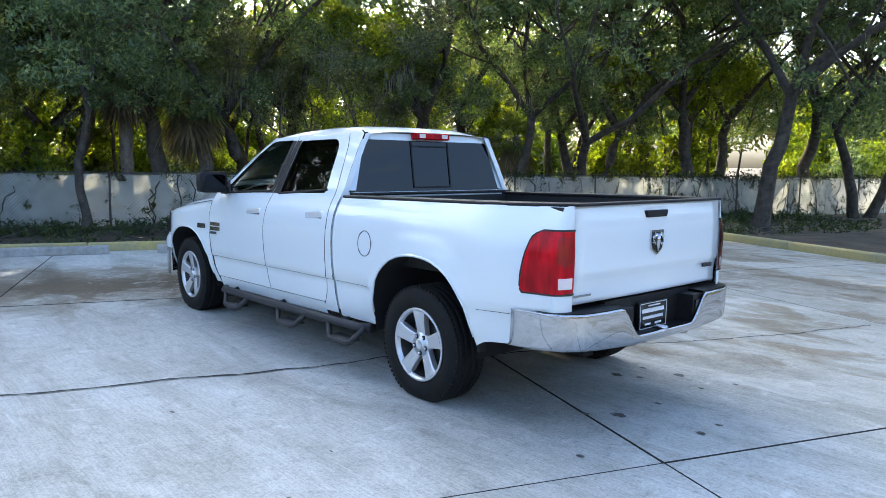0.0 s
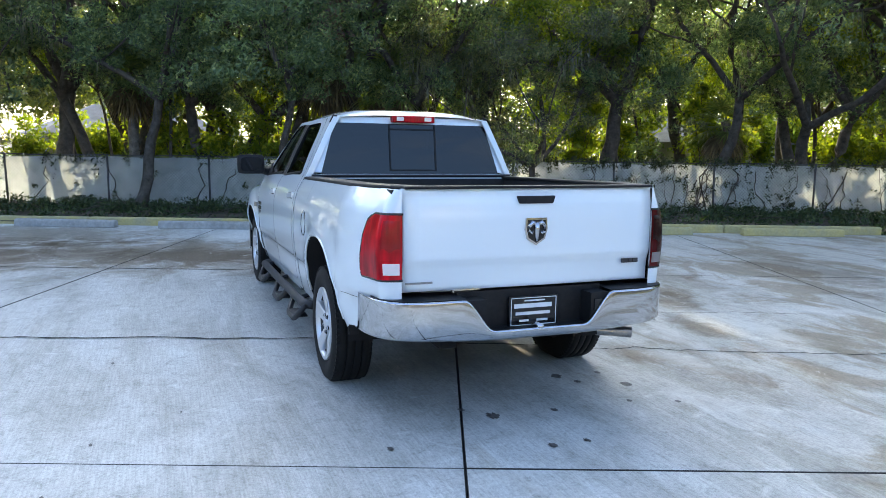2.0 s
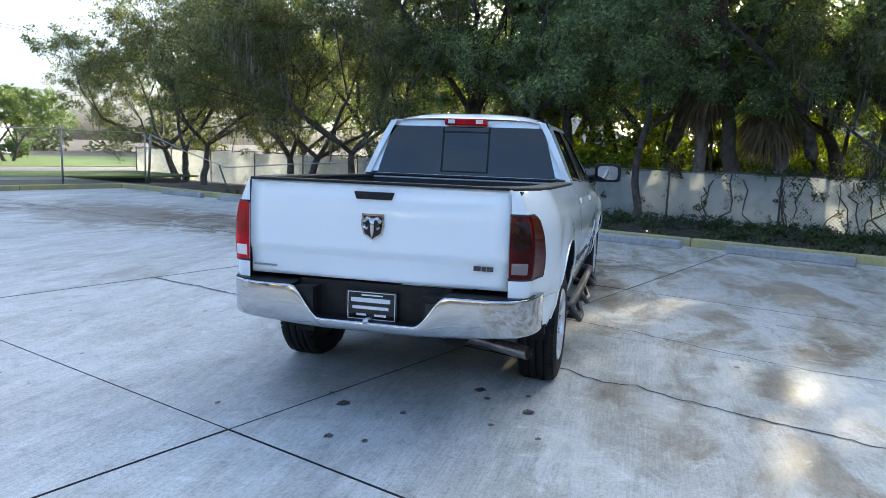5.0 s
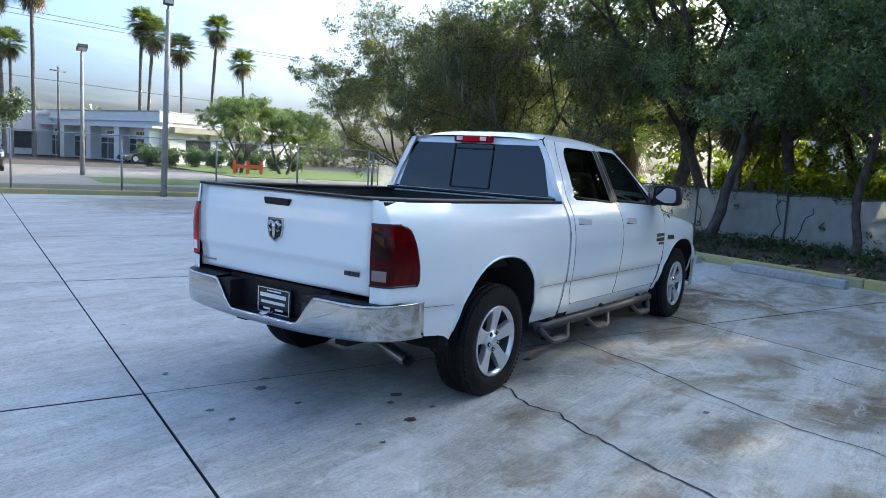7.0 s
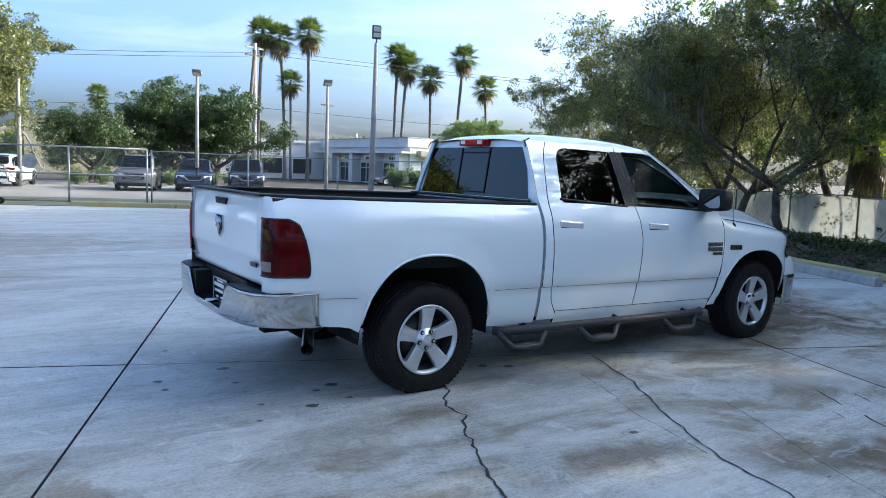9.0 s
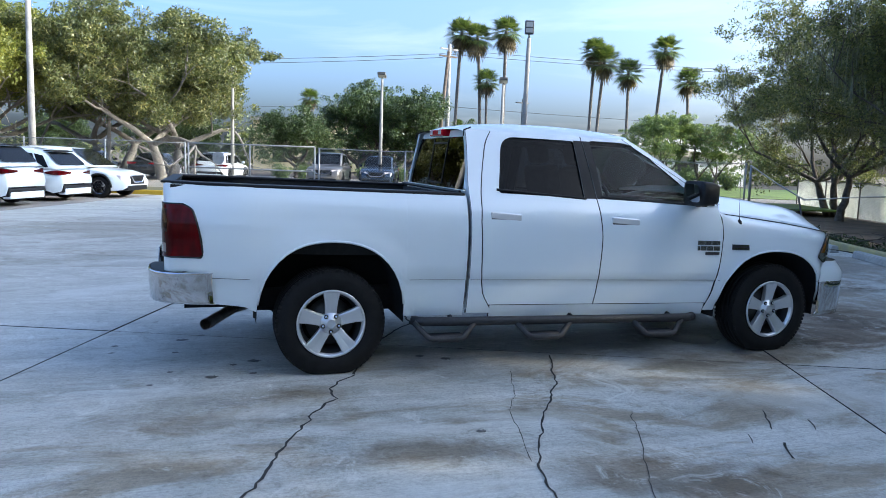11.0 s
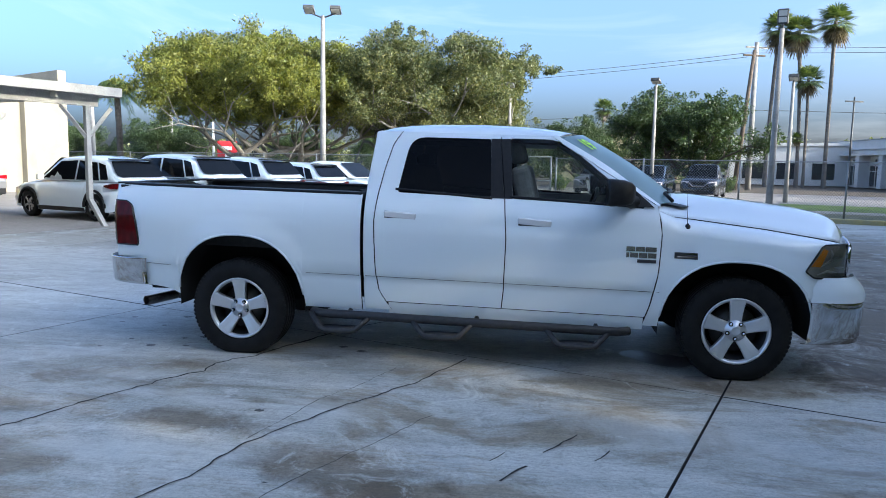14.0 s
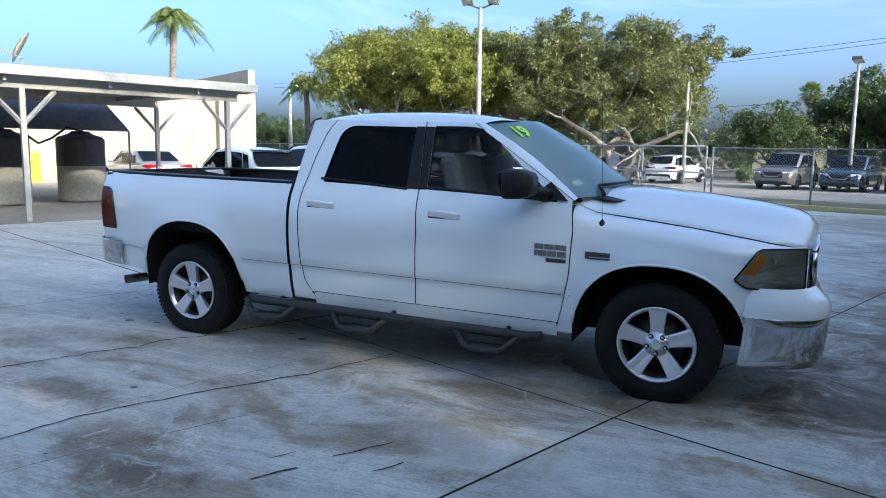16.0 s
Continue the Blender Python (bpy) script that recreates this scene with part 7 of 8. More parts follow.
            pts += [(x + 0.012 * o, wide, h + 0.012), (x + 0.012 * o, -wide, h + 0.012)]
        pane(nm, [pts[0], pts[1], pts[3], pts[2]])
    # lower cladding, wheels, lamps, plate, mirrors
    clad = Stock().box(rx + 0.36, fx - 0.36, -W * 0.985, W * 0.985, 0.2, 0.34)
    clad.box(-L - 0.012, -L + 0.3, -W * 0.82, W * 0.82, 0.26, 0.47)
    clad.box(L - 0.25, L + 0.008, -W * 0.78, W * 0.78, 0.24, 0.42)
    rounded(clad.made("lower_cladding", BLACK, c), 0.04, 2)
    under = Stock().box(-L * 0.9, L * 0.9, -W * 0.8, W * 0.8, 0.22, 0.5)
    under.made("underbody", GAP_SHADE, c)
    for x in (fx, rx):
        for s in (1, -1):
            t = Stock().lathe([(0.20, -0.10), (0.30, -0.105), (0.33, -0.08), (0.335, 0.0), (0.33, 0.08), (0.30, 0.105), (0.21, 0.10)], 22, pose(x, s * (W - 0.12), 0.335, -90 * s))
            tyre = t.made("wheel", RUBBER, c, smooth=True)
            r = Stock()
            for k in range(5):
                a0 = 2 * math.pi * k / 5
                r.box(-0.03, 0.03, 0.02, 0.21, 0.085, 0.098, pose(x, s * (W - 0.12), 0.335, -90 * s) @ Matrix.Rotation(a0, 4, "Z"))
            r.lathe([(0.2, 0.09), (0.22, 0.103), (0.215, 0.09)], 22, pose(x, s * (W - 0.12), 0.335, -90 * s))
            r.lathe([(0.001, 0.04), (0.21, 0.04)], 16, pose(x, s * (W - 0.12), 0.335, -90 * s))
            r.made("rim", DARK_CHROME if kind == "suv" else ALLOY, tyre)
    for s in (1, -1):
        y0, y1 = sorted((s * W * 0.90, s * W * (0.90 - lamp_wide)))
        if kind == "pickup":
            lens = Stock().box(-L - 0.012, -L + 0.16, y0, y1, belt - 0.30, belt - 0.05)
        else:
            # slim wedge wrapping from the flank on to the hatch
            lens = Stock()
            way = [(-L + 0.46, 0.975, 0.02), (-L + 0.25, 0.970, 0.055), (-L + 0.10, 0.90, 0.065), (-L + 0.02, 0.74, 0.055), (-L - 0.012, 0.42, 0.02)]
            zc = belt - (0.10 if kind == "suv" else 0.06)
            for x, f, h in way:
                lens.v += [(x - 0.012, s * (W * f + 0.014), zc - h), (x - 0.012, s * (W * f + 0.014), zc + h), (x + 0.04, s * (W * f - 0.05), zc + h), (x + 0.04, s * (W * f - 0.05), zc - h)]
            lens.f = [(4 * i + j, 4 * i + (j + 1) % 4, 4 * i + 4 + (j + 1) % 4, 4 * i + 4 + j) for i in range(4) for j in range(4)] + [(3, 2, 1, 0), (16, 17, 18, 19)]
        lens.made("tail_lamp", DARK_RED if kind == "suv" else RED_LENS, c, "slim red tail lamp")
        if kind == "suv":
            for hub in (fx, rx):
                lip = Stock().tube([(hub + 0.395 * math.cos(a1), s * (W * 0.99), 0.33 + 0.41 * math.sin(a1)) for a1 in (math.pi * k / 14 for k in range(15))], 0.035, 6)
                lip.made("arch_cladding", BLACK, c, smooth=True)
        front = Stock().box(L - 0.32, L - 0.005, y0, y1, hood - 0.37, hood - 0.19)
        front.v = [(x - (0.0 if abs(y) < W * 0.75 else 0.14), y * 1.01, z) for x, y, z in front.v]
        rounded(front.made("head_lamp", PALE_LENS, c, "pale head lamp"), 0.02)
        m0 = roof[-1][0] - 0.25 * L
        y0, y1 = sorted((s * W * 0.98, s * (W * 0.98 + 0.17)))
        rounded(Stock().box(m0, m0 + 0.10, y0, y1, belt + 0.02, belt + 0.15).made("door_mirror", colour, c), 0.03)
    if kind != "suv":
        Stock().box(-L - 0.02, -L + 0.1, -0.25, 0.25, belt - 0.36, belt - 0.24).made("rear_plate", BLACK, c)
    g = Stock().box(L - 0.06, L + 0.012, -W * 0.52, W * 0.52, hood - 0.50, hood - 0.21)
    rounded(g.made("grille", GLOSS_BLACK, c), 0.03)
    Stock().tube([(L + 0.012, -W * 0.51, hood - 0.22), (L + 0.02, -W * 0.30, hood - 0.42), (L + 0.02, W * 0.30, hood - 0.42), (L + 0.012, W * 0.51, hood - 0.22)], 0.024, 6).made("grille_bar", CHROME, c)
    if kind == "suv":
        clip = Stock().box(-L - 0.02, -L + 0.2, -W * 0.76, W * 0.76, 0.20, 0.385)
        rounded(clip.made("bumper_insert", colour, c, "body-coloured insert in the black bumper"), 0.03)
    return c


def parked(ob, x, y, heading, z=0.0):
    ob.matrix_world = pose(x, y, z, 0, 0, heading)
    return ob


LOT_HEADING = math.degrees(math.atan2(-AY, -AX))
row = "white cars parked in the row by the carport"
for name, label, cat, k, kind, dims, colour, turn in (
        ("crossover", "white crossover with a black lower body parked by the carport", "car", 7.0, "suv", (4.25, 1.76, 1.60, 2.62), WHITE_SHAPE, 0),
        ("sport_utility", "white sport utility with a black lower bumper in the parked row", "car", 9.55, "suv", (4.65, 1.84, 1.70, 2.70), WHITE_SHAPE, 0),
        ("crossover", "white crossover with dark rear window in the parked row", "car", 12.1, "suv", (4.6, 1.84, 1.66, 2.7), WHITE_SHAPE, 0),
        ("hatchback", "white car with a low roof in the parked row", "car", 14.6, "suv", (4.3, 1.78, 1.52, 2.6), WHITE_SHAPE, 0),
        ("crossover", "white crossover facing out of the parked row", "car", 17.0, "suv", (4.3, 1.76, 1.58, 2.62), WHITE_SHAPE, 180)):
    c = car(name, label, cat, colour, *dims, kind=kind)
    tagged(c, group=row)
    p = spot(-11.3 - dims[3] / 2 if turn == 0 else -12.0, k)
    parked(c, p.x, p.y, LOT_HEADING + turn, 0.008)
p = spot(-20.3, 7.4)
parked(car("sedan", "silver-white sedan parked beside the white building", "car", SILVER, 4.85, 1.85, 1.45, 2.82, "sedan"), -18.2, 15.95, 160, 0.008)
for name, label, colour, x, y, head, kind, dims in (
        ("sport_utility", "grey sport utility parked facing the fence across the drive", GREY_PAINT, 5.3, 34.5, -108, "suv", (4.7, 1.9, 1.78, 2.75)),
        ("sport_utility", "dark blue sport utility parked facing the fence across the drive", BLUE_PAINT, 8.1, 34.3, -108, "suv", (4.7, 1.88, 1.70, 2.75)),
        ("pickup", "black pickup parked facing the fence across the drive", CAR_BLACK, 10.7, 33.9, -108, "pickup", (5.0, 1.88, 1.78, 3.1)),
        ("crossover", "white crossover parked beyond the sliding gate", WHITE_SHAPE, -0.35, 37.6, 70, "suv", (4.3, 1.78, 1.58, 2.62)),
        ("sedan", "black sedan parked beyond the gate fence", CAR_BLACK, -4.0, 39.5, 75, "sedan", (4.7, 1.84, 1.42, 2.75)),
        ("sedan", "black car parked beyond the gate fence", CAR_BLACK, -7.5, 40.5, 75, "sedan", (4.7, 1.84, 1.42, 2.75)),
        ("sedan", "brown car on the road in front of the shops", GREY_PAINT, 31.5, 53.0, 170, "sedan", (4.7, 1.84, 1.42, 2.75)),
        ("crossover", "white car parked by the gate with its nose out", WHITE_SHAPE, -6.0, 22.2, -28, "suv", (4.3, 1.76, 1.58, 2.62))):
    parked(car(name, label, "car", colour, *dims, kind=kind), x, y, head)

# ---- poles, lamps, wires ----
POLE = speckled("grey_concrete_pole", (0.28, 0.27, 0.25), (0.42, 0.40, 0.37), 3.0, 0.9)
WOOD_POLE = speckled("weathered_wood_pole", (0.09, 0.065, 0.05), (0.20, 0.15, 0.11), 5.0, 0.95, second=12)
LAMP_HEAD = speckled("lamp_housing", (0.07, 0.07, 0.07), (0.13, 0.13, 0.12), 8.0, 0.6)
DIFFUSER = material("lamp_diffuser", (0.55, 0.53, 0.47), 0.4)


def street_lamp(x, y, high, r, heads, turn, label, lean=(0, 0)):
    lamp = thing("street_lamp", label, "lamp post", pose(x, y, 0, 0, 0, turn))
    top = Vector((lean[0], lean[1], high))
    Stock().tube([Vector((0, 0, -0.1)), top * 0.5, top], [r * 1.2, r, r * 0.75], 8).made("pole", POLE, lamp, smooth=True)
    for k in range(heads):
        out = 0.0 if heads == 1 else (0.55 if k else -0.55)
        arm = Stock().tube([top - Vector((0, 0, 0.1)), top + Vector((0, out, 0.12))], 0.035, 6).made("arm", LAMP_HEAD, lamp)
        head = Stock().box(-0.30, 0.30, -0.22, 0.22, 0, 0.16, Matrix.Translation(top + Vector((0.12, out, 0.14))) @ pose(0, 0, 0, 0, -14, 0))
        rounded(head.made("lamp_head", LAMP_HEAD, lamp, "dark box lamp head"), 0.03)
        Stock().box(-0.22, 0.26, -0.17, 0.17, -0.012, -0.002, Matrix.Translation(top + Vector((0.12, out, 0.14))) @ pose(0, 0, 0, 0, -14, 0)).made("diffuser", DIFFUSER, lamp)
    return lamp


tall = street_lamp(9.05, 16.65, 5.62, 0.085, 0, -110, "tall grey concrete lamp post with an upright floodlight", (0.16, 0.05))
Stock().tube([(0.16, 0.05, 5.6), (0.16, 0.05, 5.8)], 0.03, 6).made("bracket", LAMP_HEAD, tall)
box = Stock().box(-0.07, 0.07, -0.15, 0.15, 0.12, 0.56, Matrix.Translation((0.16, 0.05, 5.62)))
rounded(box.made("floodlight", LAMP_HEAD, tall, "upright floodlight"), 0.03)
for z0, z1 in ((0.17, 0.31), (0.35, 0.51)):
    Stock().box(0.072, 0.08, -0.11, 0.11, z0, z1, Matrix.Translation((0.16, 0.05, 5.62))).made("floodlight_lens", DIFFUSER, tall)
street_lamp(13.7, 30.2, 5.6, 0.09, 1, -110, "grey lamp post beyond the fence")
street_lamp(7.9, 33.4, 5.8, 0.09, 1, -110, "grey lamp post beyond the fence")
street_lamp(0.15, 36.4, 5.9, 0.095, 1, -100, "grey lamp post beyond the gate")
street_lamp(-6.4, 38.5, 5.9, 0.095, 1, -100, "grey lamp post in front of the oaks")
street_lamp(-7.1, 23.8, 7.6, 0.11, 2, -80, "tall pale lamp post with two lamp heads")
for x, y, high, r, mat, lean, label in ((16.6, 51.8, 10.4, 0.16, WOOD_POLE, (0.9, 0.2), "leaning brown wooden utility pole"), (18.0, 53.4, 11.2, 0.2, POLE, (0, 0), "pale concrete utility pole"), (-29.0, 40.7, 6.1, 0.15, POLE, (0, 0), "pale utility pole behind the white building"), (-26.6, 47.0, 5.4, 0.15, POLE, (0, 0), "pale utility pole behind the white building"), (29.0, 63.0, 8.0, 0.09, LAMP_HEAD, (0, 0), "thin dark lamp post by the shops"), (-23.2, 47.1, 5.2, 0.1, BAR_WHITE, (0, 0), "white flag pole beside the red sign")):
    pole = thing("utility_pole", label, "utility pole", pose(x, y, 0))
    Stock().tube([(0, 0, -0.1), (lean[0] * 0.5, lean[1] * 0.5, high / 2), (lean[0], lean[1], high)], [r * 1.2, r, r * 0.8], 8).made("pole", mat, pole, smooth=True)
    if high > 7:
        Stock().box(-0.9, 0.9, -0.06, 0.06, high - 0.45, high - 0.33, pose(lean[0], lean[1], 0, 0, 0, 20)).made("cross_arm", mat, pole)
wire = Stock()
for a, b, sag in (((17.0, 52.0, 10.2), (-45, 60, 8.5), 1.2), ((17.0, 52.0, 9.9), (-45, 60, 8.1), 1.2), ((17.0, 52.0, 10.2), (75, 30, 10.4), 1.0), ((18.0, 53.4, 10.8), (75, 33, 10.8), 1.0), ((17.0, 52.0, 6.0), (75, 33, 5.4), 0.6), ((18.0, 53.4, 6.2), (-60, 70, 5.0), 0.8)):
    a, b = Vector(a), Vector(b)
    wire.tube([a.lerp(b, t) - Vector((0, 0, 4 * sag * t * (1 - t))) for t in (k / 24 for k in range(25))], 0.018, 4, False)
tagged(wire.made("power_lines", LAMP_HEAD), "thin dark power lines across the sky", "power lines", kind="stuff")

# ---- far palms and trees ----
fans = [palm("tall fan palm with a round crown beyond the road", 13.0, 0.15, 36, 1.72, True, 16, (0.5, 0.3), 0.06, 15, FAN_FROND), palm("tall fan palm with a round crown beyond the road", 10.5, 0.14, 34, 1.72, True, 8, (-0.4, 0.2), 0.06, 15, FAN_FROND)]
put(fans, [(0, 22.6, 65.4, 0, 0, 1.12), (0, 25.1, 64.5, 0, 120, 1.08), (0, 27.2, 63.7, 0, 40, 1.14), (1, 25.6, 64.2, 0, 80, 0.92), (0, 35.0, 60.0, 0, 10, 1.0), (1, 35.6, 59.6, 0, 200, 1.14), (1, 38.1, 57.9, 0, 60, 1.02), (0, 40.2, 56.4, 0, 300, 1.0), (1, 42.8, 54.6, 0, 30, 0.95), (1, 25.0, 64.6, 0, 90, 0.42), (1, 7.0, 58.4, 0, 130, 0.62), (1, 23.5, 67.0, 0, 100, 0.5)], "fan palms beyond the road")
queens = [palm("feathery queen palm beside the white building", 6.6, 0.15, 34, 1.5, False, 0, (0.2, 0.1), 0.012, 60, FROND)]
put(queens, [(0, -34.4, 34.2, 0, 0, 1.6)], "queen palms")
PALE_BARK = speckled("pale_grey_bark", (0.16, 0.145, 0.125), (0.34, 0.31, 0.27), 5.0, 0.95, 0.9, 0.03, second=5)
lot_oaks = [oak("yellow-green spreading tree with a pale forked trunk", 8.4, 0.22, 1.9, 1.75, LIME_LEAF, 620, 0.080, (0, 0), 0, 3, (0.7, 1.25), 90, 4.2, PALE_BARK, 60),
            oak("grey-green spreading oak with pale limbs", 8.4, 0.24, 1.8, 1.6, OLIVE_LEAF, 560, 0.075, (0.1, 0), 0, 2, (0.65, 1.2), 90, 3.2, PALE_BARK, 120),
            oak("dense dark green tree beyond the road", 6.8, 0.25, 1.2, 1.4, DEEP_LEAF, 300, 0.085, (0, 0), 0, 2, (0.7, 1.25), 40, 1.3),
            oak("bushy green tree on the mown verge", 7.4, 0.16, 1.6, 0.6, OAK_LEAF, 360, 0.07, (0.05, 0), 0, 2, (0.45, 0.9), 50, 1.7, twigs=40)]
put(lot_oaks, [(0, -14.2, 32.8, 0, 0, 1.04), (0, -12.2, 36.0, 0, 120, 1.05), (1, -3.3, 36.3, 0, 10, 1.12), (1, -6.4, 41.0, 0, 150, 1.15), (2, 4.6, 44.5, 0, 200, 0.7), (2, 10.2, 48.7, 0, 0, 1.0), (2, 12.8, 47.9, 0, 90, 1.05), (3, 28.2, 37.0, 0, 40, 0.74), (3, 31.0, 35.6, 0, 120, 0.66), (2, -26, 45.5, 0, 50, 0.66), (2, -30, 50.5, 0, 90, 0.7), (2, -38, 52, 0, 130, 0.7), (2, -18.0, 52, 0, 30, 0.62), (2, -12.0, 54, 0, 60, 0.6), (2, -3.0, 52, 0, 160, 0.7)], "trees beyond the fence")
hedges = [shrub("clipped dark shrub by the drive", 1.0, 1.1, OAK_LEAF, 1300, 0.08)]
hp = [(0, 3.2 + 1.35 * k, 40.5 + 0.3 * k, 0, 70 * k, 0.9) for k in range(9)] + [(0, 28.2 + 1.3 * k, 47.6 - 0.9 * k, 0, 50 * k, 1.5) for k in range(8)]
put(hedges, hp, "shrubs beyond the fence")
cs, rs_ = [], []
for k in range(220):
    x = rng.uniform(-80, 90)
    cs.append((x, 92 - 0.35 * x + rng.uniform(-4, 4), rng.uniform(0, 4.2)))
    rs_.append(rng.uniform(1.5, 2.4))
tagged(fast_mesh("far_trees", *leaf_arrays(cs, rs_, 60, 0.4), OLIVE_LEAF), "low line of distant trees", "trees", kind="stuff")

put([palm("feathery queen palm with a full drooping crown", 6.3, 0.2, 40, 2.0, False, 0, (-0.1, 0.1), 0.014, 60, FROND)], [(0, -22.9, 34.2, 0, 90, 0.9)], "queen palms")

# ---- buildings ----
STUCCO = speckled("cream_stucco", (0.33, 0.30, 0.23), (0.40, 0.365, 0.285), 1.2, 0.9, 0.2, 0.01, second=20)
GREY_STUCCO = speckled("pale_grey_stucco", (0.72, 0.72, 0.70), (0.82, 0.82, 0.80), 1.0, 0.9, second=20)
WHITE_WOOD = speckled("white_painted_timber", (0.34, 0.33, 0.30), (0.46, 0.45, 0.41), 3.0, 0.7, second=12)
SHINGLE = speckled("grey_shingle_roof", (0.16, 0.16, 0.17), (0.27, 0.27, 0.28), 1.5, 0.9, second=20)
TARP = speckled("blue_grey_tarpaulin", (0.22, 0.23, 0.27), (0.30, 0.31, 0.36), 1.2, 0.7)
SHOP_GLASS = material("shop_window", (0.02, 0.024, 0.028), 0.08)
RED_SIGN = material("red_sign", (0.55, 0.02, 0.03), 0.5)

shop = thing("shop_building", "long low pale shop building with dark shop windows", "building", pose(0, 0, 0))
sm = pose(32.4, 52.4, 0, 0, 0, 92)
Stock().box(0, 34, -16, 0, 0, 3.55, sm).made("wall", GREY_STUCCO, shop)
Stock().box(-0.15, 34, -16, 0.35, 3.55, 4.35, sm).made("parapet", GREY_STUCCO, shop, "pale parapet")
Stock().box(-0.2, 34, -16.1, 0.42, 4.35, 4.45, sm).made("coping", STEEL, shop, "thin grey roof edge")
Stock().box(-0.25, 34, -0.2, 1.1, 2.95, 3.12, sm).made("canopy_edge", GREY_STUCCO, shop)
for k in range(7):
    x = 1.3 + 4.4 * k
    Stock().box(x, x + 3.2, -0.02, 0.06, 0.15, 2.0, sm).made("shop_window", SHOP_GLASS, shop, "dark shop window")
    for j in range(1, 3):
        Stock().box(x + 3.2 * j / 3 - 0.04, x + 3.2 * j / 3 + 0.04, 0.06, 0.10, 0.15, 2.0, sm).made("mullion", GREY_STUCCO, shop)
    Stock().box(x, x + 3.2, 0.06, 0.10, 1.5, 1.56, sm).made("transom", GREY_STUCCO, shop)
    Stock().box(x - 1.0, x - 0.25, 0.0, 1.0, 0, 2.95, sm).made("pier", GREY_STUCCO, shop)
    Stock().box(x + 0.5, x + 2.5, 0.06, 0.16, 2.2, 2.75, sm).made("shop_sign", BAR_WHITE if k % 2 else GREY_STUCCO, shop, "plain sign board")
    for j in range(3):
        Stock().box(x + 0.85 + 0.45 * j, x + 1.15 + 0.45 * j, 0.16, 0.19, 2.34, 2.6, sm).made("sign_bar", BADGE_GREY, shop)
Stock().box(-0.9, -0.15, -15, -0.6, 2.7, 3.2, sm).made("end_canopy", STUCCO, shop, "sunlit cream end canopy")
for y in (-5.0, -10.5):
    Stock().box(-0.05, 0.02, y, y + 2.6, 0.5, 2.1, sm).made("shop_window", SHOP_GLASS, shop)
annex = thing("low_building", "low cream building beyond the fan palms", "building", pose(21.0, 72.0, 0, 0, 0, -12))
Stock().box(0, 11, 0, 9, 0, 3.9).made("wall", GREY_STUCCO, annex)
Stock().box(-0.2, 11.2, -0.2, 9.2, 3.9, 4.2).made("parapet", GREY_STUCCO, annex)
for k in range(3):
    Stock().box(1.2 + 3.2 * k, 3.2 + 3.2 * k, -0.05, 0.05, 0.6, 2.2).made("window", SHOP_GLASS, annex)

hall = thing("yellow_building", "plain yellow building behind the trees", "building", pose(0, 0, 0))
YELLOW_WALL = speckled("yellow_stucco", (0.60, 0.50, 0.28), (0.70, 0.60, 0.36), 0.8, 0.9)
hm = pose(3, 72.5, 0, 0, 0, -10)
Stock().box(0, 15, 0, 8, 0, 5.0, hm).made("wall", YELLOW_WALL, hall)
Stock().box(-0.3, 15.3, -0.3, 8.3, 5.0, 5.4, hm).made("parapet", STUCCO, hall)
for k in range(3):
    Stock().box(2 + 4.5 * k, 4 + 4.5 * k, -0.06, 0.05, 0.8, 2.2, hm).made("window", SHOP_GLASS, hall)

white = thing("white_building", "white stucco building with a raised end parapet behind the carport", "building", pose(0, 0, 0))
u0 = -27.0
Stock().box(u0 - 12, u0, -25, 16.1, 0, 4.35, LOT_TURN).made("wall", STUCCO, white)
par = Stock()
par.add([LOT_TURN @ Vector(p) for p in ((u0 - 12, 15.7, 4.35), (u0, 15.7, 4.35), (u0, 16.1, 4.35), (u0 - 12, 16.1, 4.35), (u0 - 12, 15.7, 5.0), (u0, 15.7, 5.45), (u0, 16.1, 5.45), (u0 - 12, 16.1, 5.0))], [(3, 2, 1, 0), (4, 5, 6, 7), (0, 1, 5, 4), (2, 3, 7, 6), (1, 2, 6, 5), (3, 0, 4, 7)])
par.made("end_parapet", STUCCO, white, "raised end parapet")
Stock().box(u0, u0 + 0.35, 13.9, 14.35, 0, 4.3, LOT_TURN).made("pilaster", STUCCO, white)
Stock().box(u0 - 0.1, u0 + 0.12, -25, 15.7, 4.25, 4.42, LOT_TURN).made("coping", WHITE_WOOD, white)
Stock().box(u0, u0 + 0.05, 2.0, 6.0, 0, 1.25, LOT_TURN).made("yellow_dado", YELLOW_NEW, white, "yellow painted lower wall")
Stock().tube([LOT_TURN @ Vector((u0 + 0.08, 11.0, 0)), LOT_TURN @ Vector((u0 + 0.08, 11.0, 4.2))], 0.04, 6).made("downpipe", STUCCO, white)

port = thing("carport", "white flat-roofed carport on braced timber posts", "carport", pose(0, 0, 0))
roof_z = 2.92
Stock().box(-16.2, -10.0, -22, 5.9, roof_z, roof_z + 0.10, LOT_TURN).made("roof", WHITE_WOOD, port)
Stock().box(-16.3, -16.2, -22, 5.95, roof_z - 0.04, roof_z + 0.17, LOT_TURN).made("fascia", WHITE_WOOD, port)
Stock().box(-10.0, -9.92, -22, 5.95, roof_z - 0.01, roof_z + 0.18, LOT_TURN).made("fascia", WHITE_WOOD, port, "white fascia board")
Stock().box(-16.2, -10.0, 5.9, 5.98, roof_z - 0.01, roof_z + 0.18, LOT_TURN).made("fascia", WHITE_WOOD, port)
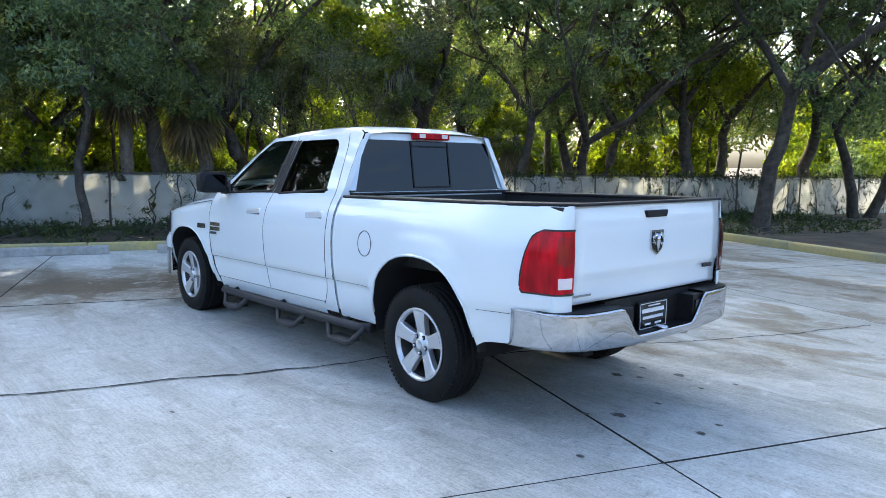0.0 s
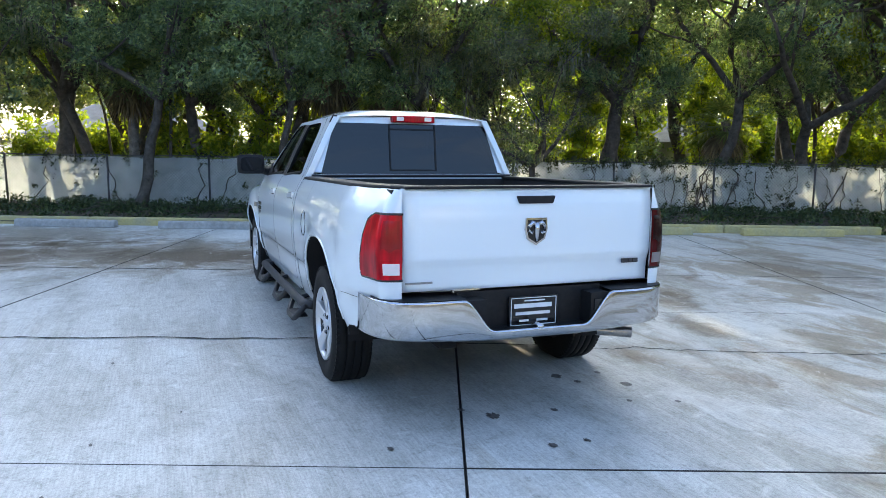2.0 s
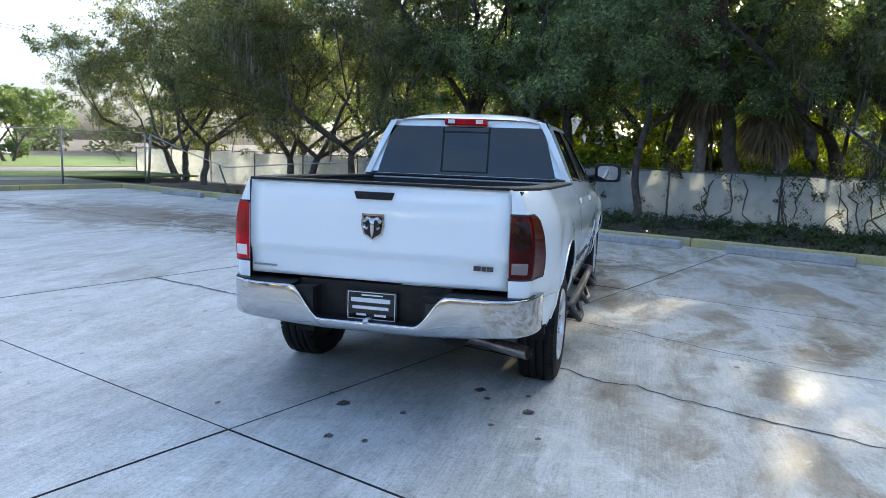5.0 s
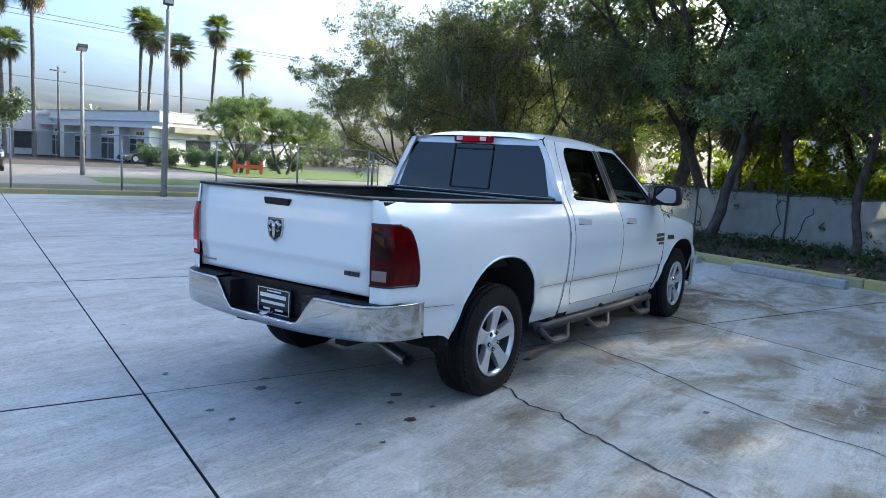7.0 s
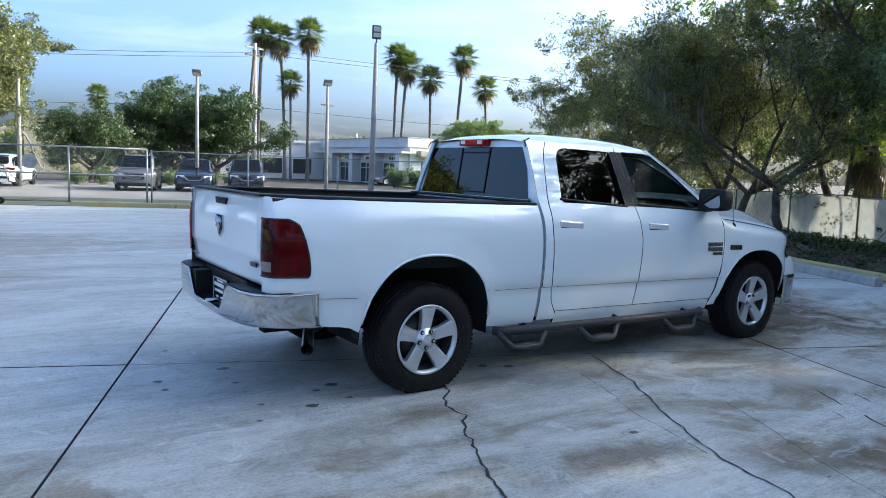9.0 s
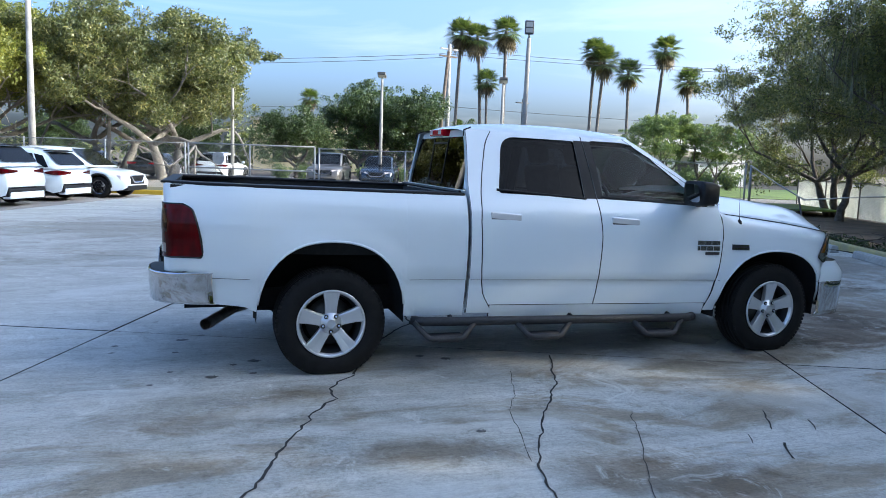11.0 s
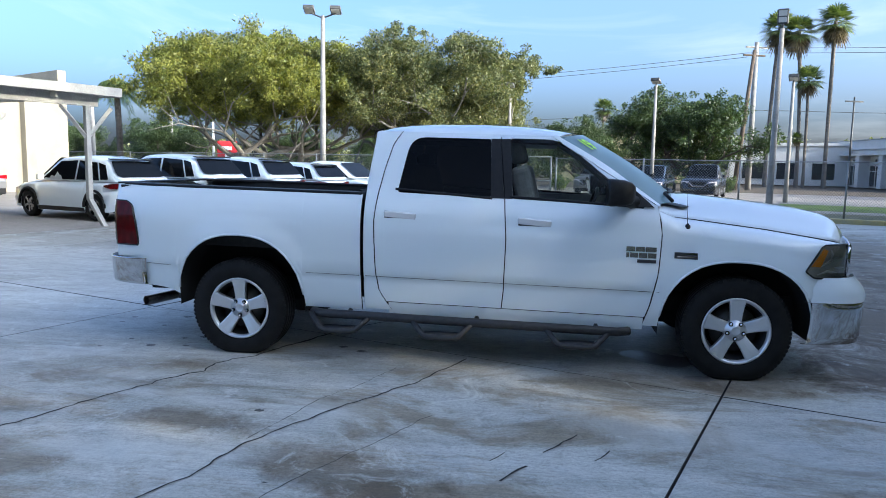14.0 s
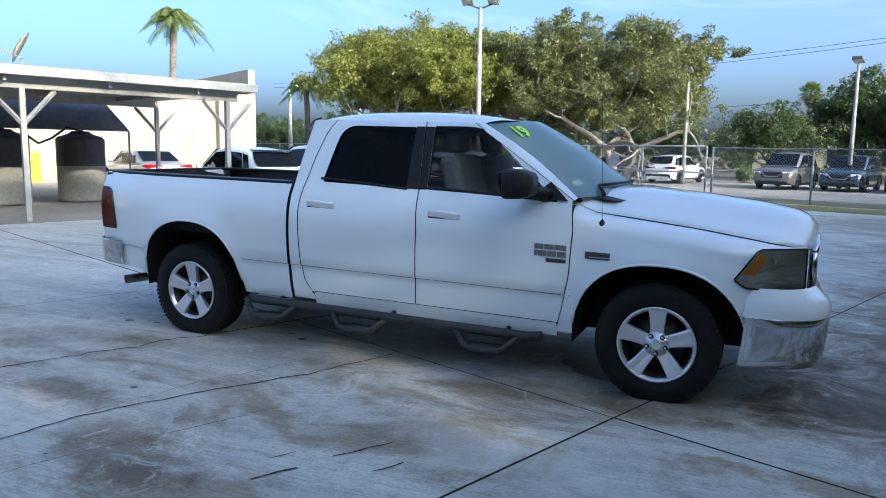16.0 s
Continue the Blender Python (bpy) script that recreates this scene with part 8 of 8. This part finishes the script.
for uu in (-10.35, -15.0):
    Stock().box(uu - 0.06, uu + 0.06, -22, 5.6, roof_z - 0.24, roof_z, LOT_TURN).made("beam", WHITE_WOOD, port)
for k in range(14):
    v = -21.5 + 2.0 * k
    Stock().box(-16.1, -10.1, v - 0.03, v + 0.03, roof_z - 0.12, roof_z, LOT_TURN).made("joist", WHITE_WOOD, port)
for uu, v in ((-10.35, 0.85), (-10.35, 5.35), (-15.0, 5.65), (-15.0, 0.9), (-10.35, -4.5), (-15.0, -4.5), (-10.35, -10), (-15, -10)):
    post = Stock().box(uu - 0.055, uu + 0.055, v - 0.055, v + 0.055, 0.62 if (uu, v) == (-10.35, 5.35) else 0, roof_z - 0.2, LOT_TURN)
    if (uu, v) == (-10.35, 5.35):
        post.add([LOT_TURN @ Vector(p) for p in [(uu + dx + sh, v + dy + sh * 1.0, z) for z, sh in ((0.0, 0.20), (0.62, 0.0)) for dx, dy in ((-0.055, -0.055), (0.055, -0.055), (0.055, 0.055), (-0.055, 0.055))]], [(0, 1, 5, 4), (1, 2, 6, 5), (2, 3, 7, 6), (3, 0, 4, 7)])
    ob = rounded(post.made("post", WHITE_WOOD, port), 0.01)
    for sg in (1, -1):
        Stock().tube([LOT_TURN @ Vector((uu, v, roof_z - 0.95)), LOT_TURN @ Vector((uu, v + sg * 0.62, roof_z - 0.26))], 0.05, 4).made("brace", WHITE_WOOD, ob)

TANK = speckled("dark_grey_tank_plastic", (0.035, 0.035, 0.037), (0.06, 0.06, 0.062), 2.0, 0.6)
TANK_LOW = speckled("pale_dusty_tank_base", (0.26, 0.255, 0.23), (0.36, 0.35, 0.32), 2.0, 0.8)
for x, y in ((-13.75, 7.05), (-13.2, 8.95)):
    tank = thing("water_tank", "round water tank, dark above and dusty pale below, with a hose", "water tank", pose(x, y, 0), "water tanks by the carport")
    Stock().lathe([(0.001, 1.0), (0.62, 1.0), (0.62, 1.72), (0.57, 1.79), (0.3, 1.88), (0.22, 1.95), (0.001, 1.96)], 30).made("upper_tank", TANK, tank, smooth=False)
    Stock().lathe([(0.001, 0.02), (0.615, 0.02), (0.62, 0.1), (0.618, 1.0)], 30).made("lower_tank", TANK_LOW, tank, smooth=True)
    Stock().tube([(0.1, 0, 1.95), (0.0, -0.4, 2.05), (-0.1, -0.8, 1.75), (-0.1, -1.2, 1.6), (-0.1, -1.6, 1.85)], 0.03, 6).made("hose", BLACK, tank, smooth=True)
jug = thing("water_jug", "blue plastic water jug on the concrete", "jug", pose(-12.35, 9.15, 0.006))
rounded(Stock().box(-0.14, 0.14, -0.14, 0.14, 0, 0.27).made("body", material("blue_plastic", (0.04, 0.22, 0.55), 0.35), jug), 0.04, 3)
Stock().lathe([(0.05, 0.27), (0.05, 0.34), (0.001, 0.345)], 12).made("cap", BAR_WHITE, jug)

tent = thing("canopy_tent", "grey tarpaulin canopy on thin poles beside the tanks", "canopy", pose(0, 0, 0))
tv = [LOT_TURN @ Vector(p) for p in ((-15.8, -8, 2.0), (-15.8, 5.15, 2.0), (-16.6, -8, 2.85), (-16.6, 4.75, 2.85), (-21, -8, 2.2), (-21, 5.1, 2.2))]
cover = obj("cover", tv, [(0, 1, 3, 2), (2, 3, 5, 4)], TARP, tent)
cover.modifiers.new("cloth", "SOLIDIFY").thickness = 0.02
for p in ((-15.8, 5.15), (-21, 5.1), (-15.8, -4)):
    Stock().tube([LOT_TURN @ Vector((*p, 0)), LOT_TURN @ Vector((*p, 2.01))], 0.03, 6).made("pole", STEEL, tent)
Stock().tube([LOT_TURN @ Vector((-15.8, -8, 2.01)), LOT_TURN @ Vector((-15.8, 5.15, 2.01)), LOT_TURN @ Vector((-16.6, 4.75, 2.85))], 0.025, 6).made("edge_rail", STEEL, tent)

dish = thing("satellite_dish", "pale satellite dish on the carport roof", "satellite dish", pose(-12.2, 6.6, roof_z + 0.1))
Stock().tube([(0, 0, 0), (0, 0, 0.62)], 0.03, 6).made("mast", STEEL, dish)
Stock().lathe([(0.001, 0.10), (0.2, 0.08), (0.4, 0.0), (0.41, 0.01), (0.2, 0.095), (0.001, 0.115)], 20, pose(0, 0, 0.85, 60, 20, -50)).made("dish", STUCCO, dish, smooth=True)
Stock().tube([(0, 0, 0.6), (-0.2, -0.55, 0.85)], 0.015, 5).made("feed_arm", STEEL, dish)

sign = thing("roadside_sign", "plain red roadside sign board on posts", "sign", pose(-22.3, 47.6, 0, 0, 0, 25))
rounded(Stock().box(-0.75, 0.75, -0.15, 0.15, 1.2, 3.0).made("board", RED_SIGN, sign, "red sign board"), 0.05)
for x in (-0.5, 0.5):
    Stock().box(x - 0.1, x + 0.1, -0.1, 0.1, 0, 1.25).made("post", STEEL, sign)
for z, w, x in ((2.3, 0.9, -0.1), (1.75, 0.6, 0.1)):
    Stock().box(x - w / 2, x + w / 2, -0.17, -0.151, z, z + 0.28).made("sign_bar", BAR_WHITE, sign)

barrier = thing("road_barrier", "orange and white striped barrier on the grass", "barrier", pose(26.5, 34.0, 0.05, 0, 0, -25))
ORANGE = material("orange_barrier_paint", (0.65, 0.10, 0.02), 0.6)
Stock().box(-1.0, 1.0, -0.03, 0.03, 0.35, 0.6).made("board", ORANGE, barrier)
for x in (-0.85, 0.0, 0.85):
    Stock().box(x - 0.09, x + 0.09, -0.06, 0.06, 0, 0.85).made("post", ORANGE, barrier)

for x, y, turn, w in ((38.5, 3.5, -75, 9), (36.0, -12.0, -80, 11), (27.0, -25.0, -60, 9)):
    house = thing("house", "pale house with a grey hipped roof behind the trees", "house", pose(x, y, -0.3, 0, 0, turn))
    Stock().box(-w / 2, w / 2, -3.5, 3.5, 0, 2.3).made("wall", WHITE_WOOD, house)
    hv = [(-w / 2 - 0.5, -4, 2.3), (w / 2 + 0.5, -4, 2.3), (w / 2 + 0.5, 4, 2.3), (-w / 2 - 0.5, 4, 2.3), (-w / 2 + 3, 0, 4.0), (w / 2 - 3, 0, 4.0)]
    obj("roof", hv, [(0, 1, 5, 4), (1, 2, 5), (2, 3, 4, 5), (3, 0, 4), (3, 2, 1, 0)], SHINGLE, house, "grey shingle roof")
    for k in (-2.5, 1.5):
        Stock().box(k, k + 1.2, -3.56, -3.45, 0.9, 1.9).made("window", SHOP_GLASS, house)

gate = thing("sliding_gate", "chain-link sliding gate on small wheels", "gate", pose(0, 0, 0))
for uu in (-9.1, -6.9, -4.6):
    Stock().tube([spot(uu, FENCE_V - 0.25, 0.10), spot(uu, FENCE_V - 0.25, 1.85)], 0.03, 8).made("upright", STEEL, gate, smooth=True)
for z in (0.14, 1.0, 1.85):
    Stock().tube([spot(-9.1, FENCE_V - 0.25, z), spot(-4.6, FENCE_V - 0.25, z)], 0.025, 8).made("rail", STEEL, gate, smooth=True)
wires(spot(-9.1, FENCE_V - 0.25), spot(-4.6, FENCE_V - 0.25), 0.14, 1.85, 0.09, 0.005).made("chain_link", WIRE, gate)
for uu in (-9.15, -8.85):
    Stock().lathe([(0.02, -0.04), (0.11, -0.04), (0.11, 0.04), (0.02, 0.04)], 14, Matrix.Translation(spot(uu, FENCE_V - 0.25, 0.115)) @ LOT_TURN @ pose(0, 0, 0, 90)).made("wheel", BLACK, gate, smooth=True)
obj("round_sign", [spot(-8.0, FENCE_V - 0.3, 1.35) + LOT_TURN @ Vector((0.22 * math.cos(a), 0, 0.22 * math.sin(a))) for a in (2 * math.pi * k / 20 for k in range(20))], [tuple(range(20))], STEEL, gate, "round grey sign plate")

pallet = thing("pallet", "weathered wooden pallet lying by the tanks", "pallet", pose(-15.2, 12.1, 0.006, 0, 0, 25), "pallets by the tanks")
PALLET_WOOD = speckled("weathered_pallet_wood", (0.16, 0.13, 0.10), (0.30, 0.25, 0.20), 4.0, 0.9, second=10)
for k in range(7):
    Stock().box(-0.6, 0.6, -0.5 + 0.155 * k, -0.39 + 0.155 * k, 0.11, 0.13).made("board", PALLET_WOOD, pallet)
for y in (-0.47, 0.0, 0.47):
    Stock().box(-0.6, 0.6, y - 0.03, y + 0.03, 0.0, 0.11).made("runner", PALLET_WOOD, pallet)
copy_thing(pallet, pose(-15.15, 12.05, 0.137, 0, 0, 31))
